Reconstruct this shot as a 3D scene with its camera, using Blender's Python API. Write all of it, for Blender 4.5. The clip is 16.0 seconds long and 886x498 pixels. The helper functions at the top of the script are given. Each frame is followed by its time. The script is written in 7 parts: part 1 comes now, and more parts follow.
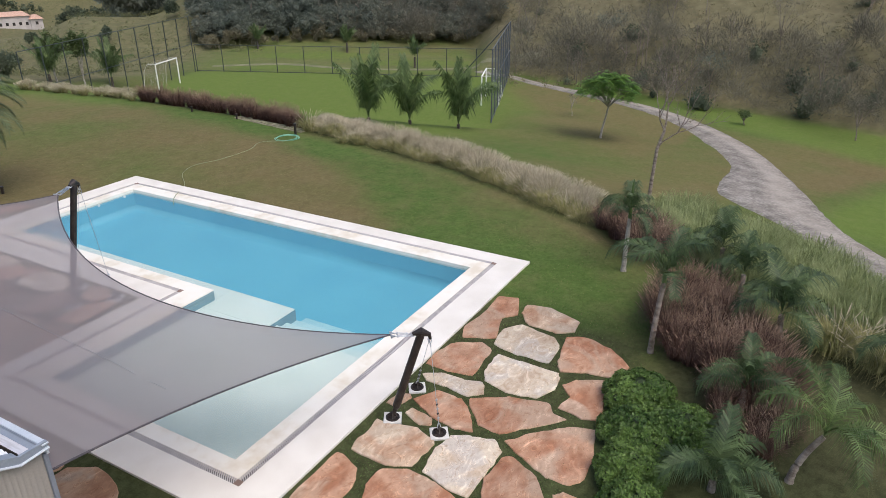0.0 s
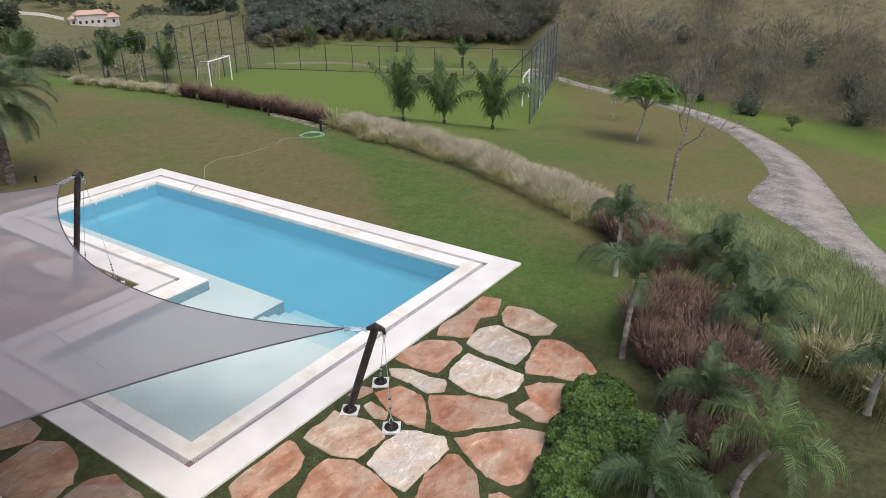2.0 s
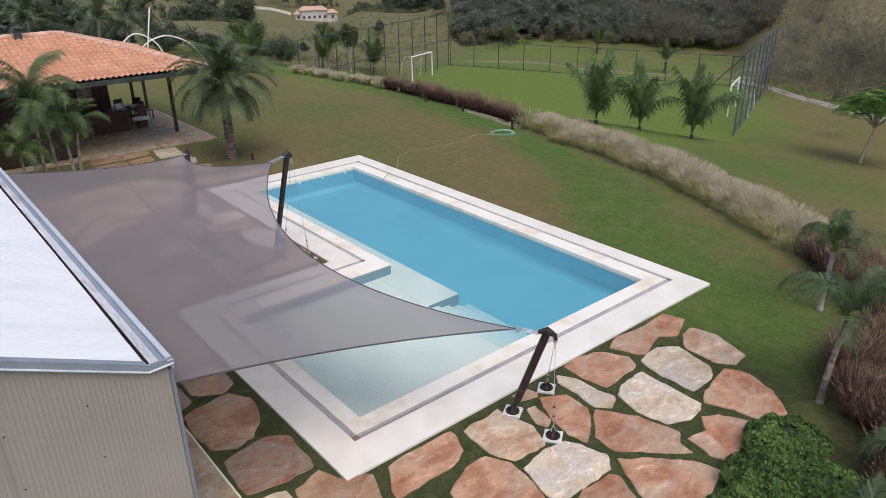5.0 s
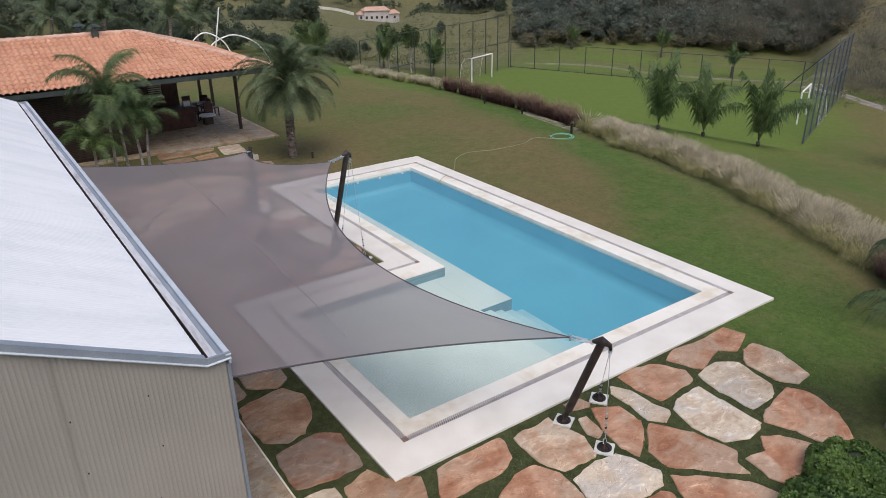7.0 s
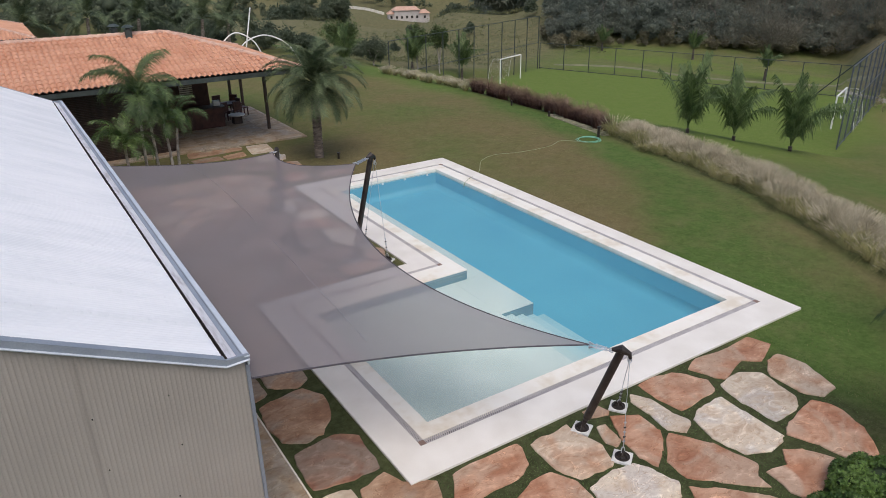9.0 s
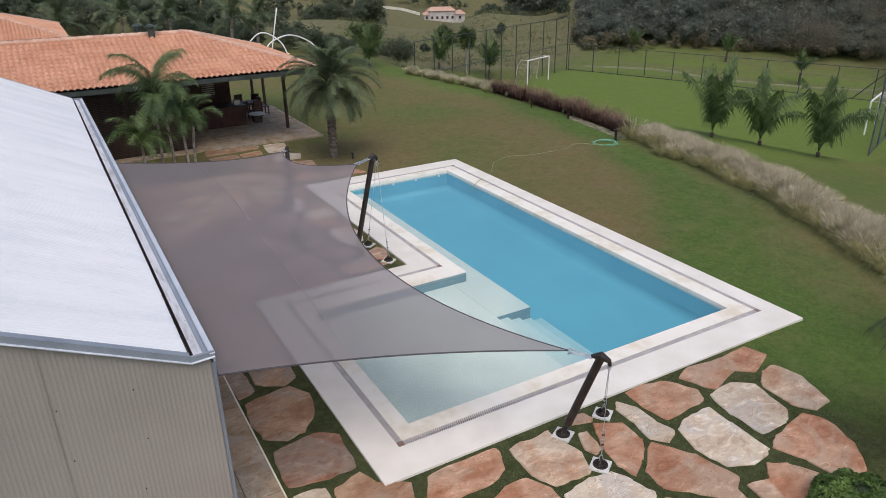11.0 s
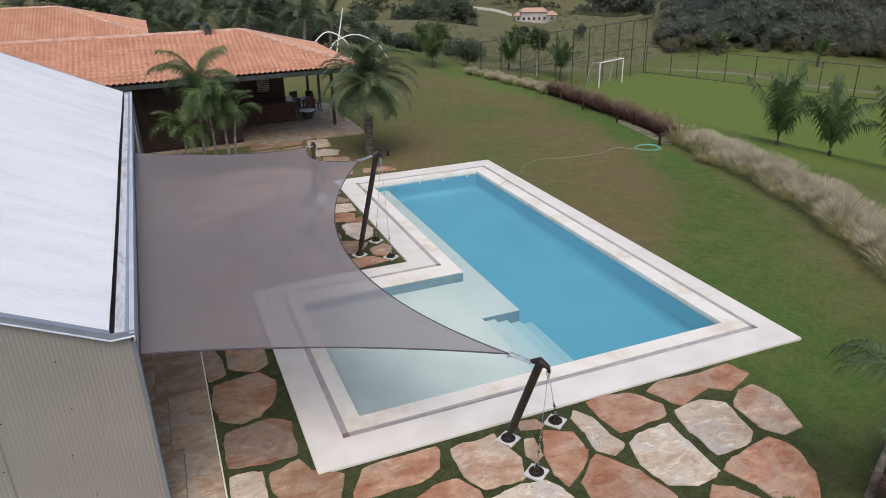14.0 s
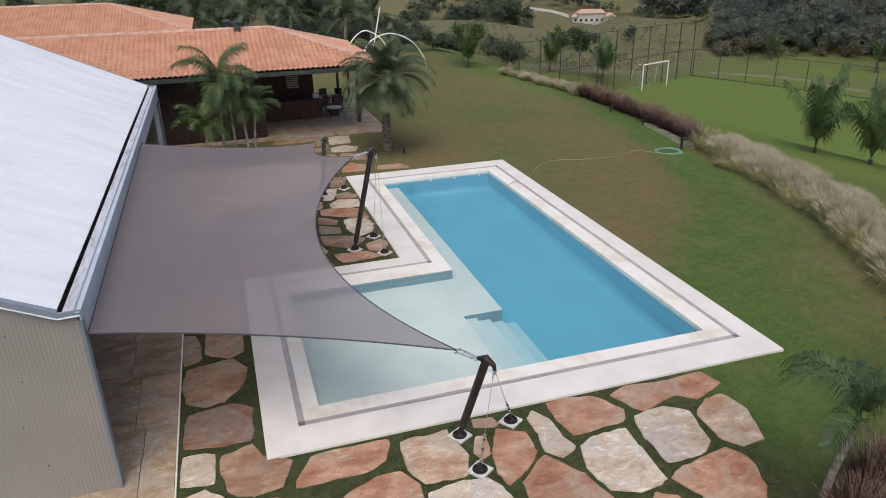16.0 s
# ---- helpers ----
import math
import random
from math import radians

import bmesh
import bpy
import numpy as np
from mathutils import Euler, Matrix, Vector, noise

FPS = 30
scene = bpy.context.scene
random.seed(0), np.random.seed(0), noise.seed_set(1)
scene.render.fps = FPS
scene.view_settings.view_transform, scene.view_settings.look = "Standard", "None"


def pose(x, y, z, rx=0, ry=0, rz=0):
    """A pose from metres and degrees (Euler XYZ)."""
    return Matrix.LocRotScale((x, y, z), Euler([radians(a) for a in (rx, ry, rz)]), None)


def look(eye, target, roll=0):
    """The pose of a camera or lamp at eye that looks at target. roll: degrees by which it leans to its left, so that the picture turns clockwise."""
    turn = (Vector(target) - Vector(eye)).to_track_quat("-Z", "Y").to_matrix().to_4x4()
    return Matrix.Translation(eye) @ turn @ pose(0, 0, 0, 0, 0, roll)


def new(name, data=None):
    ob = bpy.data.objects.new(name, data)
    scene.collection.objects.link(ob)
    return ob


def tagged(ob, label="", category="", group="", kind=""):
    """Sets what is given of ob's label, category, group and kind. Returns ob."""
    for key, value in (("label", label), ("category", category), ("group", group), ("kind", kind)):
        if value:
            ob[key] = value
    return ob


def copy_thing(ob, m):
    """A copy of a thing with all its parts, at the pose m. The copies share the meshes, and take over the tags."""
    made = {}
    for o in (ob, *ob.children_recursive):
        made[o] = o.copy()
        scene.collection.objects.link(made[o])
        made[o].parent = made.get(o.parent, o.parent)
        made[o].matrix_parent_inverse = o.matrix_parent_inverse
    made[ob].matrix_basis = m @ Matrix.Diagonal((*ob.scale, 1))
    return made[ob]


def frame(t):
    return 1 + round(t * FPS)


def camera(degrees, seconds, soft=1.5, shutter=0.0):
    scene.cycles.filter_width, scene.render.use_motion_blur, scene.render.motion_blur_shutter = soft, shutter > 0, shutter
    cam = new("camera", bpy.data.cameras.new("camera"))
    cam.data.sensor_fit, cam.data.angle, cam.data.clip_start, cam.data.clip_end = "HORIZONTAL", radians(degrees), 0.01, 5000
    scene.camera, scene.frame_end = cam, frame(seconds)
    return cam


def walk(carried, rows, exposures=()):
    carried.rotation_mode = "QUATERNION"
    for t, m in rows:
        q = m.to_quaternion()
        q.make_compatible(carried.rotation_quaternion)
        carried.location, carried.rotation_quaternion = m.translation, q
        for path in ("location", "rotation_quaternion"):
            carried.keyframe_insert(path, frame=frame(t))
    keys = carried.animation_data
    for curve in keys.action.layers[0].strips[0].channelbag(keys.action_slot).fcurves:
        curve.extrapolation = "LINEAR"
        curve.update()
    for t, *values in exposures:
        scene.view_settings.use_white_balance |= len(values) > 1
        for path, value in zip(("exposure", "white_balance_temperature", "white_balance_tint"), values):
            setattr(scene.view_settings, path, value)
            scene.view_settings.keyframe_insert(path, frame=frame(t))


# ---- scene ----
cam = camera(64.6, 16.0, 0.75)
PATH = [
    (0, (-6.19, -7.445, 8.297), (-4.6, -6.543, 7.488), -0.4),
    (0.5, (-5.95, -7.939, 8.312), (-4.362, -7.033, 7.502), -0.5),
    (1, (-5.649, -8.476, 8.309), (-4.071, -7.553, 7.5), -0.5),
    (1.5, (-5.418, -8.958, 8.308), (-3.867, -7.987, 7.499), -0.5),
    (2, (-5.349, -9.101, 8.313), (-3.845, -8.059, 7.505), -0.6),
    (2.5, (-5.31, -9.099, 8.287), (-3.886, -7.949, 7.481), -0.8),
    (3, (-5.305, -9.076, 8.277), (-3.935, -7.863, 7.471), -0.8),
    (3.5, (-5.273, -9.041, 8.251), (-3.952, -7.774, 7.446), -0.9),
    (4, (-5.273, -9.007, 8.24), (-4.003, -7.687, 7.436), -0.9),
    (4.5, (-5.262, -8.964, 8.227), (-4.044, -7.595, 7.425), -0.9),
    (5, (-5.24, -8.934, 8.229), (-4.073, -7.521, 7.429), -0.9),
    (7.5, (-5.232, -8.866, 8.296), (-4.208, -7.343, 7.5), -0.9),
    (8, (-5.24, -8.866, 8.325), (-4.241, -7.327, 7.529), -0.9),
    (8.5, (-5.196, -8.873, 8.325), (-4.211, -7.324, 7.531), -0.9),
    (9, (-5.126, -8.921, 8.353), (-4.142, -7.372, 7.558), -0.9),
    (11.5, (-4.035, -9.56, 8.377), (-3.149, -7.952, 7.584), -0.9),
    (12, (-3.699, -9.747, 8.383), (-2.823, -8.134, 7.589), -0.9),
    (12.5, (-3.311, -9.953, 8.362), (-2.444, -8.334, 7.569), -1.0),
    (13, (-2.935, -10.14, 8.329), (-2.091, -8.509, 7.537), -1.1),
    (13.5, (-2.561, -10.344, 8.321), (-1.789, -8.676, 7.532), -1.1),
    (14, (-2.159, -10.555, 8.309), (-1.474, -8.849, 7.523), -1.3),
    (14.5, (-1.755, -10.746, 8.276), (-1.085, -9.033, 7.491), -1.2),
    (15, (-1.36, -10.932, 8.271), (-0.702, -9.214, 7.485), -1.3),
    (15.5, (-0.967, -11.108, 8.26), (-0.341, -9.378, 7.475), -1.4),
    (16, (-0.565, -11.26, 8.225), (-0.019, -9.502, 7.443), -1.2),
]
walk(cam, [(t, look(eye, target, roll)) for t, eye, target, roll in PATH], [(0, 0.38, 6450, 11.5), (2.5, 0.40, 6450, 11.5), (5, 0.24, 6450, 11.5), (9, 0.09, 6450, 11.5), (16, 0.09, 6450, 11.5)])

# ---- world and light ----
world = bpy.data.worlds.new("sky")
scene.world = world
world.use_nodes = True
wn = world.node_tree
sky = wn.nodes.new("ShaderNodeTexSky")
sky.sky_type, sky.sun_disc = "NISHITA", False
sky.sun_elevation, sky.sun_rotation = radians(58), radians(200)
sky.air_density, sky.dust_density, sky.ozone_density = 1.0, 4.0, 1.0
wn.links.new(sky.outputs[0], wn.nodes["Background"].inputs[0])
wn.nodes["Background"].inputs[1].default_value = 0.15
sun = new("sun", bpy.data.lights.new("sun", "SUN"))
sun.data.energy, sun.data.angle, sun.data.color = 1.05, radians(60), (1.0, 0.97, 0.92)
sun.matrix_world = look((0, 0, 0), (0.18, 0.5, -0.85))



# ---- materials ----
def surface(name, c1, c2, scale=4.0, rough=0.8, metal=0.0, bump=0.2, grain=40.0, mix2=None, island=0.0, per_object=0.0, stretch=None, twist=0.0):
    """A procedural material: two colours mottled at two scales, with fine relief."""
    m = bpy.data.materials.new(name)
    m.use_nodes = True
    nt = m.node_tree
    b = nt.nodes["Principled BSDF"]
    b.inputs["Roughness"].default_value, b.inputs["Metallic"].default_value = rough, metal
    geo = nt.nodes.new("ShaderNodeNewGeometry")
    vec = geo.outputs["Position"]
    if stretch:
        mp = nt.nodes.new("ShaderNodeMapping")
        mp.inputs["Scale"].default_value = stretch
        nt.links.new(vec, mp.inputs["Vector"])
        vec = mp.outputs[0]
    big, fine = nt.nodes.new("ShaderNodeTexNoise"), nt.nodes.new("ShaderNodeTexNoise")
    for n, s, d in ((big, scale, 5), (fine, grain, 3)):
        n.inputs["Scale"].default_value, n.inputs["Detail"].default_value, n.inputs["Distortion"].default_value = s, d, twist
        nt.links.new(vec, n.inputs["Vector"])
    add = nt.nodes.new("ShaderNodeMath")
    add.operation = "MULTIPLY_ADD"
    add.inputs[1].default_value = 0.45
    nt.links.new(fine.outputs[0], add.inputs[0])
    nt.links.new(big.outputs[0], add.inputs[2])
    ramp = nt.nodes.new("ShaderNodeValToRGB")
    ramp.color_ramp.elements[0].position, ramp.color_ramp.elements[1].position = 0.55, 0.9
    ramp.color_ramp.elements[0].color, ramp.color_ramp.elements[1].color = (*c1, 1), (*c2, 1)
    if mix2:
        e = ramp.color_ramp.elements.new(0.73)
        e.color = (*mix2, 1)
    nt.links.new(add.outputs[0], ramp.inputs[0])
    col = ramp.outputs[0]
    if island or per_object:
        src = geo.outputs["Random Per Island"] if island else nt.nodes.new("ShaderNodeObjectInfo").outputs["Random"]
        mr = nt.nodes.new("ShaderNodeMapRange")
        amount = island or per_object
        mr.inputs["To Min"].default_value, mr.inputs["To Max"].default_value = 1 - amount, 1 + amount
        nt.links.new(src, mr.inputs[0])
        hsv = nt.nodes.new("ShaderNodeHueSaturation")
        nt.links.new(mr.outputs[0], hsv.inputs["Value"])
        nt.links.new(col, hsv.inputs["Color"])
        col = hsv.outputs[0]
    nt.links.new(col, b.inputs["Base Color"])
    if bump:
        bp = nt.nodes.new("ShaderNodeBump")
        bp.inputs["Strength"].default_value, bp.inputs["Distance"].default_value = bump, 0.02
        nt.links.new(fine.outputs[0], bp.inputs["Height"])
        nt.links.new(bp.outputs[0], b.inputs["Normal"])
    return m


def ground_material():
    m = bpy.data.materials.new("turf")
    m.use_nodes = True
    nt = m.node_tree
    b = nt.nodes["Principled BSDF"]
    b.inputs["Roughness"].default_value = 0.95
    b.inputs["Specular IOR Level"].default_value = 0.15
    geo = nt.nodes.new("ShaderNodeNewGeometry")
    att = nt.nodes.new("ShaderNodeVertexColor")
    att.layer_name = "cover"
    sep = nt.nodes.new("ShaderNodeSeparateColor")
    nt.links.new(att.outputs[0], sep.inputs[0])

    def noise_at(scale, detail=5):
        n = nt.nodes.new("ShaderNodeTexNoise")
        n.inputs["Scale"].default_value, n.inputs["Detail"].default_value = scale, detail
        nt.links.new(geo.outputs["Position"], n.inputs["Vector"])
        return n.outputs[0]

    def ramp(fac, lo, hi, a, c):
        r = nt.nodes.new("ShaderNodeValToRGB")
        r.color_ramp.elements[0].position, r.color_ramp.elements[1].position = lo, hi
        r.color_ramp.elements[0].color, r.color_ramp.elements[1].color = (*a, 1), (*c, 1)
        nt.links.new(fac, r.inputs[0])
        return r.outputs[0]

    def mixed(fac, a, c):
        x = nt.nodes.new("ShaderNodeMix")
        x.data_type = "RGBA"
        nt.links.new(fac, x.inputs[0])
        nt.links.new(a, x.inputs[6])
        nt.links.new(c, x.inputs[7])
        return x.outputs[2]

    def math(op, a, c, clamp=True):
        x = nt.nodes.new("ShaderNodeMath")
        x.operation, x.use_clamp = op, clamp
        for k, v in enumerate((a, c)):
            if isinstance(v, (int, float)):
                x.inputs[k].default_value = v
            else:
                nt.links.new(v, x.inputs[k])
        return x.outputs[0]

    fine, mid, wide = noise_at(9, 12), noise_at(1.3, 7), noise_at(0.22)
    blade = noise_at(38, 4)
    speck = math("ADD", math("ADD", math("MULTIPLY", fine, 0.4, False), math("MULTIPLY", blade, 0.3, False), False), math("MULTIPLY", noise_at(3.1, 6), 0.3, False), False)
    green = mixed(mid, ramp(speck, 0.36, 0.66, (0.042, 0.082, 0.015), (0.086, 0.142, 0.033)), ramp(speck, 0.36, 0.66, (0.060, 0.096, 0.020), (0.112, 0.155, 0.043)))
    brown = mixed(mid, ramp(speck, 0.36, 0.66, (0.112, 0.090, 0.037), (0.168, 0.136, 0.061)), ramp(speck, 0.36, 0.66, (0.120, 0.098, 0.043), (0.180, 0.151, 0.072)))
    soil = mixed(mid, ramp(speck, 0.40, 0.62, (0.032, 0.028, 0.017), (0.082, 0.070, 0.043)), ramp(speck, 0.40, 0.62, (0.022, 0.034, 0.011), (0.056, 0.074, 0.026)))
    field = mixed(mid, ramp(speck, 0.34, 0.68, (0.080, 0.124, 0.023), (0.120, 0.175, 0.038)), ramp(speck, 0.34, 0.68, (0.106, 0.149, 0.030), (0.150, 0.198, 0.049)))
    dry = mixed(noise_at(0.16), ramp(noise_at(1.4, 9), 0.3, 0.7, (0.092, 0.080, 0.046), (0.205, 0.172, 0.102)), ramp(noise_at(0.9, 9), 0.3, 0.7, (0.092, 0.095, 0.046), (0.205, 0.186, 0.102)))
    sway = math("ADD", math("MULTIPLY", math("SUBTRACT", wide, 0.5, False), 1.7, False), math("MULTIPLY", math("SUBTRACT", mid, 0.5, False), 0.45, False), False)
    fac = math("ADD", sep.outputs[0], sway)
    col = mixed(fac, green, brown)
    col = mixed(sep.outputs[1], col, field)
    edge = math("ADD", sep.outputs[2], math("MULTIPLY", math("SUBTRACT", mid, 0.5), math("MULTIPLY", math("SUBTRACT", 1.0, math("ABSOLUTE", math("SUBTRACT", sep.outputs[2], 0.5), 0.0)), 0.6)))
    col = mixed(edge, col, dry)
    bed = math("ADD", att.outputs[1], math("MULTIPLY", math("SUBTRACT", mid, 0.5, False), math("MULTIPLY", math("SUBTRACT", 0.5, math("ABSOLUTE", math("SUBTRACT", att.outputs[1], 0.5, False), 0.0, False), False), 1.6, False), False))
    col = mixed(bed, col, soil)
    nt.links.new(col, b.inputs["Base Color"])
    bp = nt.nodes.new("ShaderNodeBump")
    bp.inputs["Strength"].default_value, bp.inputs["Distance"].default_value = 0.5, 0.03
    nt.links.new(speck, bp.inputs["Height"])
    nt.links.new(bp.outputs[0], b.inputs["Normal"])
    return m


def leafy(name, c1, c2, rough=0.55, island=0.35, translucent=0.25, scale=1.5):
    """Thin leaves: each leaf a little different, and lit through."""
    m = surface(name, c1, c2, scale, rough, bump=0, grain=12, island=island)
    nt = m.node_tree
    b, out = nt.nodes["Principled BSDF"], nt.nodes["Material Output"]
    b.inputs["Specular IOR Level"].default_value = 0.3
    tr = nt.nodes.new("ShaderNodeBsdfTranslucent")
    nt.links.new(b.inputs["Base Color"].links[0].from_socket, tr.inputs[0])
    mx = nt.nodes.new("ShaderNodeMixShader")
    mx.inputs[0].default_value = translucent
    nt.links.new(b.outputs[0], mx.inputs[1])
    nt.links.new(tr.outputs[0], mx.inputs[2])
    nt.links.new(mx.outputs[0], out.inputs[0])
    return m


def sail_material():
    m = surface("sail_mesh", (0.258, 0.231, 0.247), (0.280, 0.252, 0.268), 0.8, 0.85, bump=0.15, grain=300)
    nt = m.node_tree
    b, out = nt.nodes["Principled BSDF"], nt.nodes["Material Output"]
    tr, tl, mx, my = (nt.nodes.new(k) for k in ("ShaderNodeBsdfTransparent", "ShaderNodeBsdfTranslucent", "ShaderNodeMixShader", "ShaderNodeMixShader"))
    tl.inputs[0].default_value = (0.46, 0.42, 0.445, 1)
    mx.inputs[0].default_value, my.inputs[0].default_value = 0.36, 0.25
    nt.links.new(b.outputs[0], mx.inputs[1])
    nt.links.new(tl.outputs[0], mx.inputs[2])
    nt.links.new(mx.outputs[0], my.inputs[1])
    nt.links.new(tr.outputs[0], my.inputs[2])
    nt.links.new(my.outputs[0], out.inputs[0])
    return m


def water_material():
    m = bpy.data.materials.new("pool_water")
    m.use_nodes = True
    nt = m.node_tree
    out = nt.nodes["Material Output"]
    tr, gl, mx, fr = (nt.nodes.new(k) for k in ("ShaderNodeBsdfTransparent", "ShaderNodeBsdfGlossy", "ShaderNodeMixShader", "ShaderNodeFresnel"))
    tr.inputs[0].default_value = (0.93, 0.98, 0.98, 1)
    gl.inputs["Roughness"].default_value = 0.01
    fr.inputs["IOR"].default_value = 1.33
    n = nt.nodes.new("ShaderNodeTexNoise")
    n.inputs["Scale"].default_value = 1.6
    bp = nt.nodes.new("ShaderNodeBump")
    bp.inputs["Strength"].default_value, bp.inputs["Distance"].default_value = 0.03, 0.05
    geo = nt.nodes.new("ShaderNodeNewGeometry")
    nt.links.new(geo.outputs["Position"], n.inputs["Vector"])
    nt.links.new(n.outputs[0], bp.inputs["Height"])
    nt.links.new(bp.outputs[0], gl.inputs["Normal"])
    nt.links.new(bp.outputs[0], fr.inputs["Normal"])
    df, md = nt.nodes.new("ShaderNodeBsdfDiffuse"), nt.nodes.new("ShaderNodeMixShader")
    df.inputs[0].default_value = (0.19, 0.47, 0.57, 1)
    md.inputs[0].default_value = 0.17
    nt.links.new(tr.outputs[0], md.inputs[1])
    nt.links.new(df.outputs[0], md.inputs[2])
    nt.links.new(fr.outputs[0], mx.inputs[0])
    nt.links.new(md.outputs[0], mx.inputs[1])
    nt.links.new(gl.outputs[0], mx.inputs[2])
    nt.links.new(mx.outputs[0], out.inputs[0])
    return m


def road_material():
    """Worn cobbles: small stones of uneven greys with dusty wheel tracks."""
    m = surface("cobbled_road", (0.155, 0.140, 0.125), (0.335, 0.312, 0.285), 1.1, 0.95, bump=0.6, grain=7, mix2=(0.25, 0.232, 0.208))
    nt = m.node_tree
    b = nt.nodes["Principled BSDF"]
    vo, geo = nt.nodes.new("ShaderNodeTexVoronoi"), nt.nodes.new("ShaderNodeNewGeometry")
    vo.inputs["Scale"].default_value = 6.5
    nt.links.new(geo.outputs["Position"], vo.inputs["Vector"])
    rp = nt.nodes.new("ShaderNodeValToRGB")
    rp.color_ramp.elements[0].position, rp.color_ramp.elements[1].position = 0.0, 0.75
    rp.color_ramp.elements[0].color, rp.color_ramp.elements[1].color = (1.2, 1.19, 1.17, 1), (0.62, 0.61, 0.59, 1)
    nt.links.new(vo.outputs["Distance"], rp.inputs[0])
    mx = nt.nodes.new("ShaderNodeMix")
    mx.data_type, mx.blend_type = "RGBA", "MULTIPLY"
    mx.inputs[0].default_value = 1.0
    nt.links.new(b.inputs["Base Color"].links[0].from_socket, mx.inputs[6])
    nt.links.new(rp.outputs[0], mx.inputs[7])
    att, dust, worn = nt.nodes.new("ShaderNodeVertexColor"), nt.nodes.new("ShaderNodeMix"), nt.nodes.new("ShaderNodeMath")
    att.layer_name = "wheel_track"
    nz = nt.nodes.new("ShaderNodeTexNoise")
    nz.inputs["Scale"].default_value, nz.inputs["Detail"].default_value = 0.9, 6
    nt.links.new(geo.outputs["Position"], nz.inputs["Vector"])
    worn.operation, worn.use_clamp = "MULTIPLY", True
    nt.links.new(att.outputs[0], worn.inputs[0])
    nt.links.new(nz.outputs[0], worn.inputs[1])
    dust.data_type = "RGBA"
    dust.inputs[7].default_value = (0.40, 0.352, 0.300, 1)
    nt.links.new(worn.outputs[0], dust.inputs[0])
    nt.links.new(mx.outputs[2], dust.inputs[6])
    nt.links.new(dust.outputs[2], b.inputs["Base Color"])
    return m


def flag_material(name, base, light, grey):
    """Split stone: soft patches of two or three tones, faint bedding streaks and thin pale or dark veins."""
    m = bpy.data.materials.new(name)
    m.use_nodes = True
    nt = m.node_tree
    b = nt.nodes["Principled BSDF"]
    b.inputs["Roughness"].default_value = 0.82
    geo, info, mp = (nt.nodes.new(k) for k in ("ShaderNodeNewGeometry", "ShaderNodeObjectInfo", "ShaderNodeMapping"))
    rot = nt.nodes.new("ShaderNodeCombineXYZ")
    turn = nt.nodes.new("ShaderNodeMath")
    turn.operation = "MULTIPLY"
    turn.inputs[1].default_value = 6.28
    nt.links.new(info.outputs["Random"], turn.inputs[0])
    nt.links.new(turn.outputs[0], rot.inputs[2])
    nt.links.new(rot.outputs[0], mp.inputs["Rotation"])
    mp.inputs["Scale"].default_value = (1.0, 1.6, 1.0)
    nt.links.new(geo.outputs["Position"], mp.inputs["Vector"])

    def noise_at(scale, detail, twist, vec):
        n = nt.nodes.new("ShaderNodeTexNoise")
        n.inputs["Scale"].default_value, n.inputs["Detail"].default_value, n.inputs["Distortion"].default_value = scale, detail, twist
        nt.links.new(vec, n.inputs["Vector"])
        return n.outputs[0]

    def ramp(fac, stops):
        r = nt.nodes.new("ShaderNodeValToRGB")
        r.color_ramp.elements[0].position, r.color_ramp.elements[1].position = stops[0][0], stops[-1][0]
        r.color_ramp.elements[0].color, r.color_ramp.elements[1].color = (*stops[0][1], 1), (*stops[-1][1], 1)
        for p, c in stops[1:-1]:
            r.color_ramp.elements.new(p).color = (*c, 1)
        nt.links.new(fac, r.inputs[0])
        return r.outputs[0]

    def mixed(fac, a, c, kind="MIX"):
        x = nt.nodes.new("ShaderNodeMix")
        x.data_type, x.blend_type = "RGBA", kind
        if isinstance(fac, float):
            x.inputs[0].default_value = fac
        else:
            nt.links.new(fac, x.inputs[0])
        nt.links.new(a, x.inputs[6])
        nt.links.new(c, x.inputs[7])
        return x.outputs[2]

    soft, patch = noise_at(1.3, 4, 0.4, mp.outputs[0]), noise_at(0.9, 3, 0.8, geo.outputs["Position"])
    grain, vein = noise_at(26, 6, 0.0, mp.outputs[0]), noise_at(1.9, 3, 1.2, mp.outputs[0])
    col = ramp(soft, ((0.38, base), (0.62, light)))
    g = nt.nodes.new("ShaderNodeRGB")
    g.outputs[0].default_value = (*grey, 1)
    col = mixed(ramp(patch, ((0.50, (0, 0, 0)), (0.60, (0.85, 0.85, 0.85)))), col, g.outputs[0])
    col = mixed(1.0, col, ramp(grain, ((0.30, (0.95, 0.945, 0.94)), (0.70, (1.04, 1.04, 1.04)))), "MULTIPLY")
    col = mixed(1.0, col, ramp(noise_at(8, 9, 0.6, mp.outputs[0]), ((0.32, (0.90, 0.88, 0.86)), (0.52, (1.0, 1.0, 1.0)), (0.70, (1.06, 1.06, 1.05)))), "MULTIPLY")
    col = mixed(1.0, col, ramp(vein, ((0.478, (1, 1, 1)), (0.490, (0.72, 0.66, 0.62)), (0.498, (1.35, 1.34, 1.3)), (0.512, (1, 1, 1)))), "MULTIPLY")
    streak = noise_at(2.3, 7, 1.6, mp.outputs[0])
    col = mixed(1.0, col, ramp(streak, ((0.30, (0.80, 0.72, 0.66)), (0.45, (1, 1, 1)), (0.56, (1, 1, 1)), (0.68, (1.30, 1.36, 1.40)))), "MULTIPLY")
    mr = nt.nodes.new("ShaderNodeMapRange")
